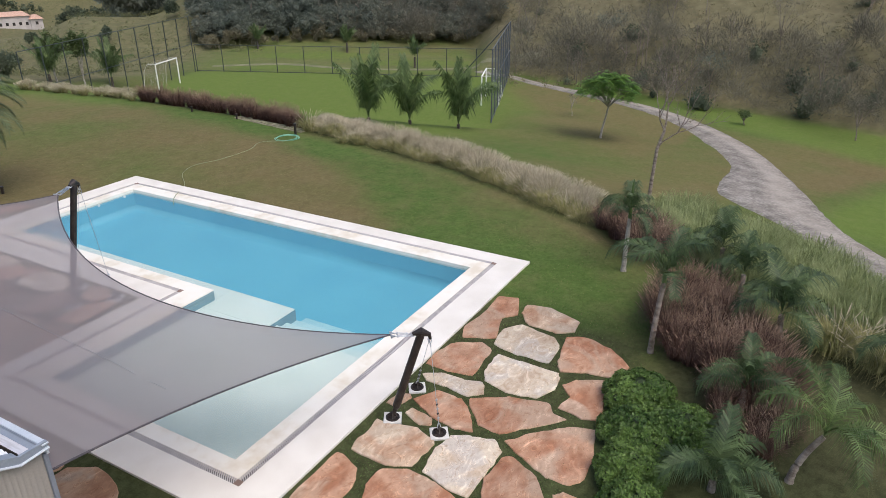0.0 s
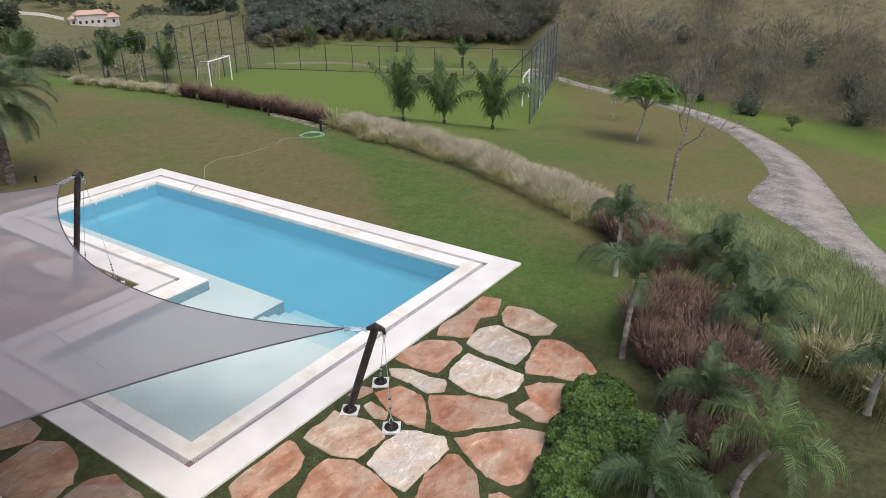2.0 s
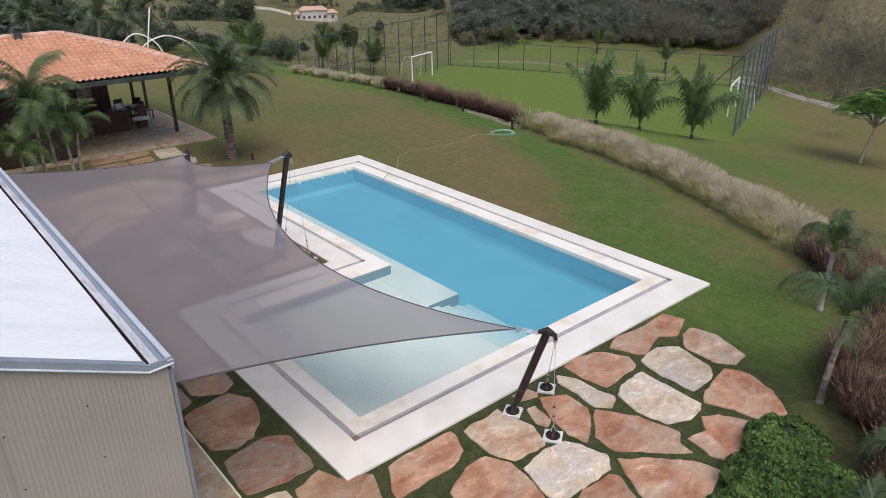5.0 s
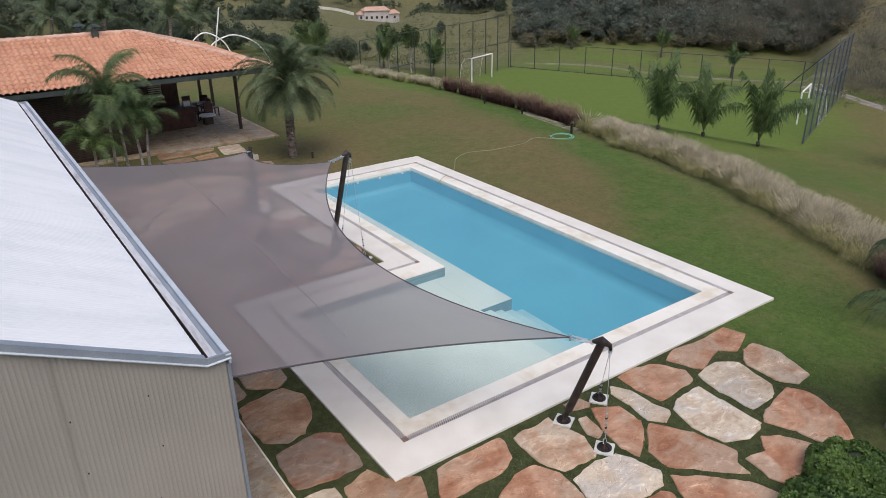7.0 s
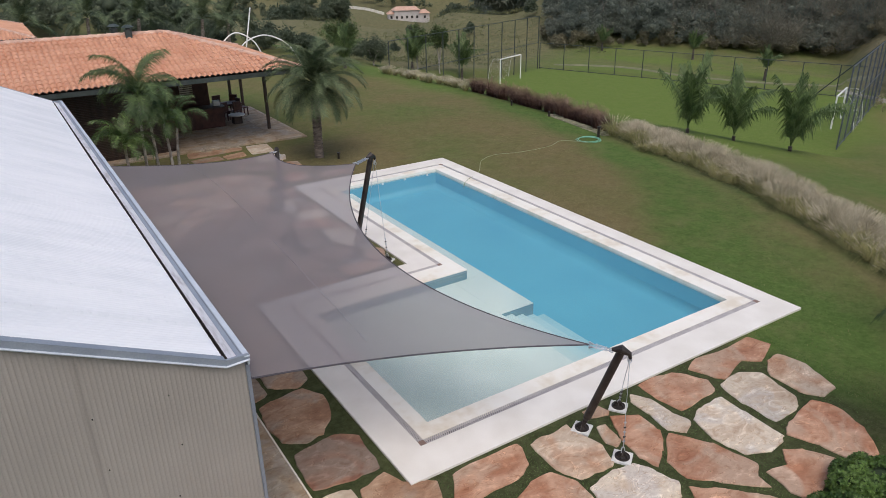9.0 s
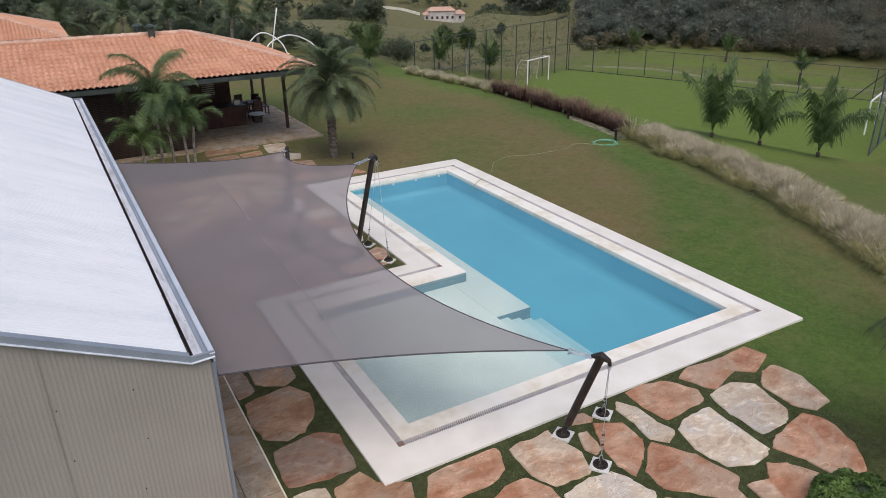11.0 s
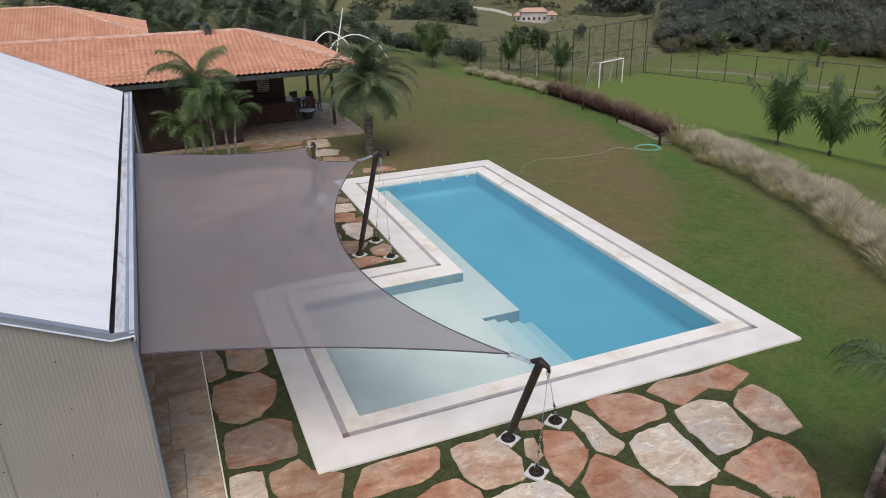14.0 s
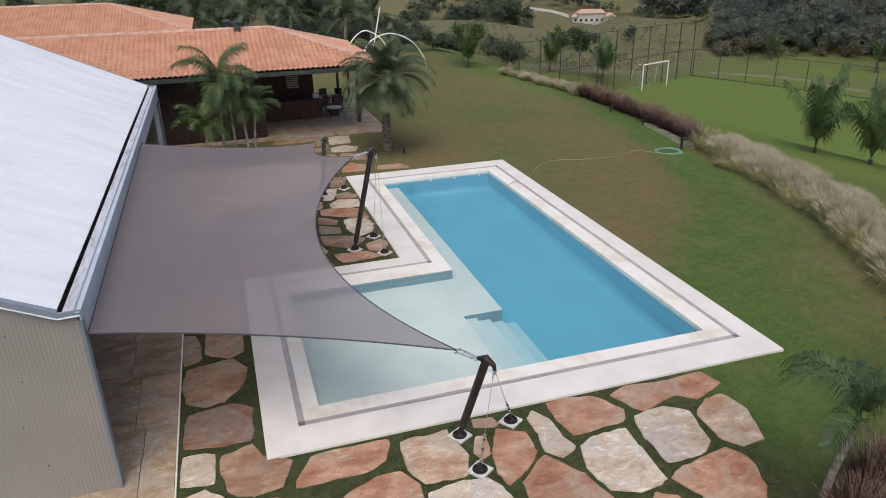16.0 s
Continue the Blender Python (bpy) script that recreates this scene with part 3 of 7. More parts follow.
    dry = np.maximum(dry, smooth(36, 40, v) * smooth(-4, 6, u) * 0.8) * (1 - meadow)
    return np.clip(worn, 0, 1), np.clip(np.maximum(field + meadow + 0.9 * verge, 0.12 * smooth(1.0, 4.0, d) * smooth(-9, -5, y)), 0, 1), np.clip(dry, 0, 1), np.clip(bed, 0, 1)


def axis(stops):
    out = []
    for (a, b, step) in stops:
        out += list(np.arange(a, b - 1e-6, step))
    return np.array(out + [stops[-1][1]])


gx = axis([(-1400, -200, 150), (-200, -60, 20), (-60, -10, 5), (-10, 26, 0.5), (26, 80, 1.0), (80, 200, 5), (200, 400, 15), (400, 1500, 100)])
gy = axis([(-1400, -200, 150), (-200, -60, 20), (-60, -16, 4), (-16, 34, 0.5), (34, 70, 1.0), (70, 200, 5), (200, 400, 15), (400, 1500, 100)])
XX, YY = np.meshgrid(gx, gy)
ZZ = height(XX, YY)
rough = smooth(60, 110, np.hypot(XX, YY))
ZZ = ZZ + rough * 1.6 * (np.sin(XX * 0.071 + YY * 0.031) + np.sin(YY * 0.063 - XX * 0.047 + 1.3))


def in_pool(x, y):
    return (0.0 < x < 9.9 and -0.1 < y < 6.4) or (4.3 < x < 9.9 and -0.1 < y < 15.0)


nx = len(gx)
faces = []
for j in range(len(gy) - 1):
    for i in range(nx - 1):
        if not in_pool((gx[i] + gx[i + 1]) / 2, (gy[j] + gy[j + 1]) / 2):
            faces.append((j * nx + i, j * nx + i + 1, (j + 1) * nx + i + 1, (j + 1) * nx + i))
ground = from_arrays("ground", np.stack([XX.ravel(), YY.ravel(), ZZ.ravel()], 1), faces, TURF, smooth_shade=True)
tagged(ground, "mown green and brownish lawn falling to a field and dry hills", "ground", kind="structure")
layer = ground.data.color_attributes.new("cover", "FLOAT_COLOR", "POINT")
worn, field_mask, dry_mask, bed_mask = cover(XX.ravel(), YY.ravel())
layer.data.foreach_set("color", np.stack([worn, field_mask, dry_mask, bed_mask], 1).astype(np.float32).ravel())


def ground_z(x, y):
    """The height of the sheet as it is meshed."""
    i, j = int(np.clip(np.searchsorted(gx, x) - 1, 0, nx - 2)), int(np.clip(np.searchsorted(gy, y) - 1, 0, len(gy) - 2))
    a, b = (x - gx[i]) / (gx[i + 1] - gx[i]), (y - gy[j]) / (gy[j + 1] - gy[j])
    return float((1 - b) * ((1 - a) * ZZ[j, i] + a * ZZ[j, i + 1]) + b * ((1 - a) * ZZ[j + 1, i] + a * ZZ[j + 1, i + 1]))


def catmull(points, per=8):
    """A smooth line through points."""
    p = [np.array(q, float) for q in points]
    p = [2 * p[0] - p[1], *p, 2 * p[-1] - p[-2]]
    out = []
    for a, b, c, d in zip(p[:-3], p[1:-2], p[2:-1], p[3:]):
        for k in range(per):
            t = k / per
            out.append(0.5 * (2 * b + (c - a) * t + (2 * a - 5 * b + 4 * c - d) * t * t + (3 * b - a - 3 * c + d) * t ** 3))
    return out + [p[-2]]


# the cobbled track down in the valley
left_side = catmull([(63.4, 28.0), (60.2, 22.0), (56.6, 14.8), (53.6, 8.9), (49.8, 4.2), (44.4, 0.3), (36.6, -2.6), (29.5, -3.0), (25.0, -6.0), (21.0, -8.6), (16.5, -12.0), (13.0, -18.0)], 24)
right_side = catmull([(64.4, 27.4), (61.2, 20.6), (57.8, 13.8), (54.9, 7.6), (51.2, 2.6), (44.2, -2.9), (35.0, -6.1), (28.4, -8.05), (23.5, -10.0), (20.2, -12.4), (17.5, -14.5), (15.0, -19.0)], 24)
verts, faces = [], []
ACROSS = 13
for k, (a, b) in enumerate(zip(left_side, right_side)):
    for i in range(ACROSS):
        w = i / (ACROSS - 1)
        wob = 0.12 * noise.noise((k * 0.35, i * 3.1, 0.5)) if i in (0, ACROSS - 1) else 0.0
        x, y = a * (1 - w) + b * w + (b - a) / max(0.1, np.linalg.norm(b - a)) * wob
        verts.append((x, y, ground_z(x, y) + (0.05 if 0 < i < ACROSS - 1 else -0.01) + 0.03 * math.sin(w * math.pi)))
for k in range(len(left_side) - 1):
    for i in range(ACROSS - 1):
        o = k * ACROSS + i
        faces.append((o, o + 1, o + ACROSS + 1, o + ACROSS))
road = from_arrays("road", verts, faces, ROAD, smooth_shade=True)
wheel = road.data.color_attributes.new("wheel_track", "FLOAT_COLOR", "POINT")
lane = [min(1.0, 1.5 * math.exp(-((i % ACROSS / (ACROSS - 1) - 0.68) / 0.17) ** 2) + 0.5 * math.exp(-((i % ACROSS / (ACROSS - 1) - 0.22) / 0.10) ** 2)) for i in range(len(verts))]
wheel.data.foreach_set("color", np.repeat(np.array(lane, np.float32), 4))
tagged(road, "pale cobbled track curving round the field below the lawn", "road", kind="structure")

# pale earth path over the meadow behind the sports field
lane_mid = catmull([tuple(FN + FU * u + FV * v) for u, v in ((23.0, 34.0), (25.0, 26.0), (23.5, 18.0), (24.5, 10.0), (27.5, 3.0), (26.0, -3.0))], 12)
verts, faces = [], []
for k, p in enumerate(lane_mid):
    q = lane_mid[min(k + 1, len(lane_mid) - 1)] - lane_mid[max(k - 1, 0)]
    side = np.array((-q[1], q[0])) / np.linalg.norm(q)
    for o in (-0.55, -0.25, 0.25, 0.55):
        x, y = p + side * (o + 0.12 * noise.noise((k * 0.6, o, 2.0)))
        verts.append((x, y, ground_z(x, y) + (0.05 if abs(o) < 0.5 else 0.0)))
faces = [(k * 4 + i, k * 4 + i + 1, k * 4 + i + 5, k * 4 + i + 4) for k in range(len(lane_mid) - 1) for i in range(3)]
lane_path = from_arrays("path", verts, faces, surface("pale_earth", (0.115, 0.120, 0.062), (0.205, 0.198, 0.120), 0.8, 0.95, bump=0.3, grain=6), smooth_shade=True)
tagged(lane_path, "pale earth path winding over the meadow", "path", kind="structure")

# ---- the swimming pool ----
PX0, PX1, PY0, PY1 = -0.65, 10.53, -0.76, 15.66     # outer edge of the coping
NX, NY = 3.79, 7.06                                  # inner corner of the L
IX0, IX1, IY0, IY1 = 0.46, 9.40, 0.53, 14.42         # water
LX, LY = 4.98, 5.76
WATER_Z, SHELF_Z, DEEP_Z = -0.09, -0.30, -0.80
pool = tagged(empty("swimming_pool", 0, 0, 0), "L-shaped pool with pale stone coping set in the lawn", "swimming pool")


def ring(bm, outer, inner, z0, z1):
    """A band between two outlines of the same number of corners."""
    n = len(outer)
    top_o, top_i = [bm.verts.new((*p, z1)) for p in outer], [bm.verts.new((*p, z1)) for p in inner]
    low_o, low_i = [bm.verts.new((*p, z0)) for p in outer], [bm.verts.new((*p, z0)) for p in inner]
    for k in range(n):
        m = (k + 1) % n
        bm.faces.new((top_o[k], top_o[m], top_i[m], top_i[k]))
        bm.faces.new((low_o[k], low_o[m], top_o[m], top_o[k]))
        bm.faces.new((top_i[k], top_i[m], low_i[m], low_i[k]))
    bmesh.ops.bevel(bm, geom=[e for e in bm.edges if abs(e.verts[0].co.z - z1) < 1e-6 and abs(e.verts[1].co.z - z1) < 1e-6 and e.calc_face_angle(0) > 1], offset=0.012, segments=2, affect="EDGES")
    return bm


def ell(ix, iy):
    """The L outline moved ix, iy in from the coping's outer edge."""
    return [(PX0 + ix, PY0 + iy), (PX1 - ix, PY0 + iy), (PX1 - ix, PY1 - iy), (NX + ix, PY1 - iy), (NX + ix, NY - iy), (PX0 + ix, NY - iy)]


inner_line = [(IX0, IY0), (IX1, IY0), (IX1, IY1), (LX, IY1), (LX, LY), (IX0, LY)]
DRAIN_OUT = [(0.0, 0.0), (10.0, 0.0), (10.0, 14.93), (4.47, 14.93), (4.47, 6.55), (0.0, 6.55)]
DRAIN_IN = [(0.13, 0.14), (9.87, 0.14), (9.87, 14.79), (4.60, 14.79), (4.60, 6.41), (0.13, 6.41)]
part("outer_coping", ring(bmesh.new(), ell(0, 0), DRAIN_OUT, -0.14, 0.0), COPING, pool, "wide pale limestone coping")
part("inner_coping", ring(bmesh.new(), DRAIN_IN, inner_line, -0.14, 0.0), COPING_IN, pool, "stained stone rim at the water")
part("drain_channel", ring(bmesh.new(), DRAIN_OUT, DRAIN_IN, -0.2, -0.07), CHANNEL, pool, "dark overflow channel")
bm = bmesh.new()
outline_o, outline_i = DRAIN_OUT, DRAIN_IN
for k in range(6):
    a, b = Vector(outline_o[k]), Vector(outline_o[(k + 1) % 6])
    c, d = Vector(outline_i[k]), Vector(outline_i[(k + 1) % 6])
    n = int((b - a).length / 0.047)
    for s in range(n):
        f0, f1 = (s + 0.18) / n, (s + 0.76) / n
        p = [a.lerp(b, f0), a.lerp(b, f1), c.lerp(d, f1), c.lerp(d, f0)]
        top, low = [bm.verts.new((*q, -0.006)) for q in p], [bm.verts.new((*q, -0.03)) for q in p]
        bm.faces.new(top)
        for q in range(4):
            bm.faces.new((low[q], low[(q + 1) % 4], top[(q + 1) % 4], top[q]))
for k in range(6):
    (ox, oy), (jx, jy) = DRAIN_OUT[k], DRAIN_IN[k]
    part("corner_tile", box(bmesh.new(), min(ox, jx), max(ox, jx), min(oy, jy), max(oy, jy), -0.05, -0.003, 0.003), CORNER_TILE, pool, "brown corner tile of the drain")
tagged(part("drain_grating", bm, GRATE, pool, "slotted overflow grating"), kind="stuff")


def wall_run(line, z0, z1, mat, label):
    bm = bmesh.new()
    for p, q in zip(line[:-1], line[1:]):
        bm.faces.new([bm.verts.new(v) for v in ((*p, z1), (*q, z1), (*q, z0), (*p, z0))])
    part("pool_wall", bm, mat, pool, label)


wall_run([(LX, IY1), (LX, LY), (IX0, LY), (IX0, IY0), (4.55, IY0)], DEEP_Z, -0.13, POOL_SHELF, "pale tiled wall of the shallows")
wall_run([(4.55, IY0), (IX1, IY0), (IX1, IY1), (LX, IY1)], DEEP_Z, -0.13, POOL_DEEP, "pool wall with the water's blue in its colour")
bm = bmesh.new()
COVE, rows = 0.22, []
for k in range(7):
    a = k * math.pi / 12
    off, up = COVE * (1 - math.sin(a)), COVE * (1 - math.cos(a))
    rows.append([bm.verts.new(p) for p in ((6.0, IY0 + off, DEEP_Z + up), (IX1 - off, IY0 + off, DEEP_Z + up), (IX1 - off, IY1 - off, DEEP_Z + up), (5.63, IY1 - off, DEEP_Z + up))])
for r0, r1 in zip(rows[:-1], rows[1:]):
    for q in range(3):
        bm.faces.new((r0[q], r0[q + 1], r1[q + 1], r1[q]))
part("wall_cove", bm, POOL_DEEP, pool, "rounded foot of the pool wall", True)
bm = bmesh.new()
box(bm, IX0, IX1, IY0, IY1, DEEP_Z - 0.1, DEEP_Z)
part("pool_floor", bm, POOL_DEEP, pool, "pool floor with the water's blue in its colour")
bm = bmesh.new()
box(bm, IX0 + 0.002, 4.55, IY0 + 0.002, LY - 0.002, DEEP_Z, SHELF_Z, 0.01)
box(bm, 4.551, 5.62, 3.60, LY - 0.002, DEEP_Z, SHELF_Z - 0.002, 0.01)
part("shallow_shelf", bm, POOL_SHELF, pool, "pale shallow wading shelf")
part("bench", box(bmesh.new(), LX + 0.002, 5.62, LY, IY1 - 0.002, DEEP_Z, SHELF_Z - 0.004, 0.01), POOL_SHELF, pool, "pale underwater bench")
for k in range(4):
    part("pool_step", box(bmesh.new(), 4.552 + 0.36 * k, 4.552 + 0.36 * (k + 1), IY0 + 0.002, 3.598, DEEP_Z, SHELF_Z - 0.11 * (k + 1), 0.012), POOL_STEPS[k], pool, "submerged step, bluer in colour with water depth")
part("riser", box(bmesh.new(), 4.553, 5.618, 3.594, 3.5995, DEEP_Z, SHELF_Z - 0.02), SHADED_FACE, pool, "grey-blue tiled riser, darkened in colour as a shaded face")
part("riser", box(bmesh.new(), 5.6205, 5.626, 3.60, IY1 - 0.01, DEEP_Z, SHELF_Z - 0.02), POOL_WALL, pool, "tiled riser with the water's blue in its colour")
# Added strip: paints the coping's shaded side, no separate row of tiles.
part("coping_shade_strip", box(bmesh.new(), IX0 + 0.01, LX, LY - 0.006, LY - 0.001, -0.30, -0.03), SHADED_FACE, pool, "dark strip painted for the shaded face below the coping")
for x in (6.95, 7.95, 9.0):
    bm = bmesh.new()
    tube(bm, [(x, IY1 - 0.004, -0.17), (x, IY1 - 0.025, -0.17)], [0.05, 0.04], 14)
    part("pool_light", bm, WHITE_PAINT, pool, "round white underwater lamp")
bm = bmesh.new()
vs = [bm.verts.new((*p, WATER_Z)) for p in [(IX0 - 0.0, IY0), (IX1, IY0), (IX1, IY1), (LX, IY1), (LX, LY), (IX0, LY)]]
bm.faces.new(vs)
water = tagged(link("water", bm, WATER), "still clear blue pool water", "water", kind="structure")
water.visible_shadow = False

# ---- the shade sail on its leaning posts ----
BN, BF = Vector((-3.0, -0.62, 2.93)), Vector((-3.0, 11.05, 3.10))
T1, T2, T3 = Vector((3.13, -1.69, 1.78)), Vector((3.36, 8.12, 2.98)), Vector((2.86, 14.45, 1.82))
C1 = T1 + (Vector((-2.0, 4.0, 2.6)) - T1).normalized() * 0.55
C2 = T2 + (Vector((-1.0, 6.5, 2.6)) - T2).normalized() * 0.60
C3 = T3 + (Vector((-1.0, 9.5, 2.6)) - T3).normalized() * 0.42
corners = [BN, C1, C2, C3, BF]
sags = [0.42, 1.70, 0.55, 0.55, 0.0]
centre = Vector((-1.2, 3.6, 2.6))
rim_line = []
for k in range(5):
    a, b = corners[k], corners[(k + 1) % 5]
    mid = (a + b) / 2
    inward = (centre - mid)
    inward = inward - (b - a).normalized() * inward.dot((b - a).normalized())
    inward.normalize()
    n = 28
    for s in range(n):
        t = s / n
        rim_line.append(a.lerp(b, t) + inward * sags[k] * 4 * t * (1 - t) - Vector((0, 0, 0.11 * 4 * t * (1 - t) if k < 2 else 0.0)))
shade = tagged(empty("shade_sail", 0, 0, 0), "taut grey-mauve mesh shade sail stretched between building and posts", "shade sail")
verts, faces, RINGS, n = [tuple(centre)], [], 16, len(rim_line)
for r in range(1, RINGS + 1):
    f = r / RINGS
    for p in rim_line:
        q = centre.lerp(p, f)
        q.z -= 0.10 * math.sin(math.pi * f)
        verts.append(tuple(q))
faces += [(0, 1 + k, 1 + (k + 1) % n) for k in range(n)]
for r in range(RINGS - 1):
    o = 1 + r * n
    faces += [(o + k, o + n + k, o + n + (k + 1) % n, o + (k + 1) % n) for k in range(n)]
# one smooth skin held by its rim
P, RIM = np.array(verts), np.array([tuple(p) for p in rim_line])
inside = 1 + (RINGS - 1) * n
gap = np.linalg.norm(RIM - np.roll(RIM, 1, 0), axis=1) + np.linalg.norm(RIM - np.roll(RIM, -1, 0), axis=1)
for k in range(inside):
    w = gap / (np.hypot(RIM[:, 0] - P[k, 0], RIM[:, 1] - P[k, 1]) + 0.02) ** 2.6
    P[k, 2] = (w * RIM[:, 2]).sum() / w.sum()
from_arrays("cloth", P, faces, SAIL, shade, smooth_shade=True)
bm = bmesh.new()
tube(bm, [*rim_line, rim_line[0]], 0.014, 6, False)
part("edge_webbing", bm, SEAM, shade, "dark stitched edge webbing")
bm = bmesh.new()
seam = []
for s in range(25):
    t = s / 24
    q = Vector((-2.9, 0, 0)).lerp(Vector((0, 0, 0)), 0)
    x, y = -0.9 + 1.0 * t * 0.2, 0.1 + 13.0 * t
    k = int(np.argmin((P[:, 0] - x) ** 2 + (P[:, 1] - y) ** 2))
    if math.hypot(P[k, 0] - x, P[k, 1] - y) < 0.5:
        seam.append((x, y, P[k, 2] + 0.012))
tube(bm, seam, 0.006, 5)
part("seam", bm, surface("pale_thread", (0.24, 0.225, 0.245), (0.29, 0.275, 0.295), 5, 0.8), shade, "pale stitched seam")


def link_ring(bm, c, along_dir, turn, length, width, r=0.007):
    """One oval chain link or shackle."""
    d = Vector(along_dir).normalized()
    a = d.cross(Vector((0, 0, 1)) if abs(d.z) < 0.95 else Vector((1, 0, 0))).normalized()
    a = Matrix.Rotation(turn, 3, d) @ a
    loop = [Vector(c) + d * (length / 2 * math.cos(t)) + a * (width / 2 * math.sin(t)) for t in (2 * math.pi * k / 12 for k in range(13))]
    tube(bm, loop, r, 6, False)


def rod_chain(bm, a, b):
    """A turnbuckle with an open frame, screw hooks and a shackle at each end."""
    a, b = Vector(a), Vector(b)
    d = (b - a).normalized()
    side = d.cross(Vector((0, 0, 1))).normalized()
    tube(bm, [a.lerp(b, 0.14), a.lerp(b, 0.34)], 0.010, 6)
    tube(bm, [a.lerp(b, 0.66), a.lerp(b, 0.86)], 0.010, 6)
    for o in (-0.020, 0.020):
        tube(bm, [a.lerp(b, 0.28) + side * o, a.lerp(b, 0.72) + side * o], 0.008, 6)
    for f in (0.29, 0.71):
        tube(bm, [a.lerp(b, f - 0.03), a.lerp(b, f + 0.03)], 0.026, 8)
    n = (b - a).length
    link_ring(bm, a.lerp(b, 0.07), d, 0.0, 0.18 * n, 0.075, 0.010)
    link_ring(bm, a.lerp(b, 0.93), d, 0.8, 0.18 * n, 0.075, 0.010)


def foot(bm_dark, bm_plate, x, y, yaw):
    m = pose(x, y, 0, 0, 0, yaw)
    box(bm_plate, -0.17, 0.17, -0.17, 0.17, -0.12, -0.012, 0.008, m)
    cyl(bm_dark, x, y, -0.011, 0.010, 0.135, 0.130, 24)
    cyl(bm_dark, x, y, 0.011, 0.040, 0.085, 0.070, 20)
    cyl(bm_dark, x, y, 0.040, 0.110, 0.050, 0.035, 14)
    for k in range(6):
        a = k * math.pi / 3 + radians(yaw)
        box(bm_dark, 0.03, 0.115, -0.006, 0.006, 0.0101, 0.030, 0, pose(x, y, 0, 0, 0, math.degrees(a)))
        v = [bm_dark.verts.new((x + r * math.cos(a) - o * math.sin(a), y + r * math.sin(a) + o * math.cos(a), z)) for o in (-0.005, 0.005) for r, z in ((0.03, 0.030), (0.112, 0.030), (0.03, 0.105))]
        for q in ((0, 1, 2), (5, 4, 3), (0, 3, 4, 1), (1, 4, 5, 2), (2, 5, 3, 0)):
            bm_dark.faces.new([v[i] for i in q])


def sail_post(base, top, corner, anchors, label):
    thing = tagged(empty("sail_post", base[0], base[1], -0.012), label, "post", "sail posts")
    inv = Matrix.Translation((-base[0], -base[1], 0.012))

    def put(name, bm, mat, lab="", under=None):
        bmesh.ops.transform(bm, matrix=inv, verts=bm.verts)
        return part(name, bm, mat, under or thing, lab)

    b0, t0 = Vector((*base, 0.0)), Vector(top)
    axis_dir = (t0 - b0).normalized()
    bd, bp = bmesh.new(), bmesh.new()
    foot(bd, bp, *base, 30)
    pad = put("base_plate", bp, PLATE, "square concrete pad")
    put("pivot", bd, POST, "", pad)
    bm = bmesh.new()
    tube(bm, [b0 + axis_dir * 0.05, b0 + axis_dir * 0.20, b0 + axis_dir * 0.26, t0], [0.035, 0.05, 0.075, 0.075], 14)
    put("shaft", bm, POST, "round dark bronze steel shaft")
    out = (t0 - Vector(corner))
    out.z = 0
    out.normalize()
    bm = bmesh.new()
    tube(bm, [t0 - out * 0.16 + Vector((0, 0, 0.02)), t0 + Vector((0, 0, 0.05)), t0 + out * 0.15 - Vector((0, 0, 0.03)), t0 + out * 0.17 - Vector((0, 0, 0.12))], [0.03, 0.085, 0.045, 0.03], 12)
    put("head", bm, POST, "forked steel head")
    bm = bmesh.new()
    side = Vector((-out.y, out.x, 0))
    start = t0 - out * 0.14
    for o in (-0.06, 0.06):
        rod_chain(bm, start + side * o * 0.4, Vector(corner) + side * o)
    tube(bm, [Vector(corner) - side * 0.11, Vector(corner) + side * 0.11], 0.015, 8)
    put("turnbuckle", bm, STEEL, "galvanised turnbuckles")
    for ax, ay in anchors:
        bm = bmesh.new()
        h = t0 + out * 0.16 - Vector((0, 0, 0.10))
        g = Vector((ax, ay, 0.10))
        d = (h - g)
        size = d.length
        tube(bm, [g + d * (0.06 / size), h - d * (0.16 / size)], 0.0055, 6)
        tube(bm, [g + d * (0.09 / size) + Vector((0.012, 0, 0)), g + d * (0.55 / size) + Vector((0.012, 0, 0))], 0.005, 6)
        cable = put("stay_cable", bm, STEEL, "thin galvanised stay cable")
        bm = bmesh.new()
        link_ring(bm, h - d * (0.04 / size), d, 0.0, 0.11, 0.065, 0.009)
        link_ring(bm, h - d * (0.12 / size), d, 1.57, 0.10, 0.060, 0.009)
        put("hook_ring", bm, STEEL, "galvanised shackles", cable)
        bm = bmesh.new()
        link_ring(bm, g + d * (0.02 / size), d, 0.6, 0.13, 0.075, 0.010)
        put("hook_ring", bm, STEEL, "galvanised shackle", cable)
        for s in range(5):
            bm = bmesh.new()
            c = g + d * ((0.18 + 0.085 * s) / size) + Vector((0.006, 0, 0))
            box(bm, c.x - 0.022, c.x + 0.022, c.y - 0.016, c.y + 0.016, c.z - 0.012, c.z + 0.012, 0.004)
            put("cable_clip", bm, POST if s % 2 else STEEL, "", cable)
        bd, bp = bmesh.new(), bmesh.new()
        foot(bd, bp, ax, ay, 35)
        pad = put("anchor_pad", bp, PLATE, "square concrete anchor pad")
        put("anchor_cone", bd, POST, "", pad)
    return thing


sail_post((2.80, -1.22), T1, C1, [(2.83, -2.22), (3.86, -1.12)], "short leaning dark steel post holding the sail beside the pool coping")
sail_post((2.68, 8.20), T2, C2, [(3.48, 7.65), (3.46, 9.05)], "tall leaning dark steel post holding the sail among stepping stones")
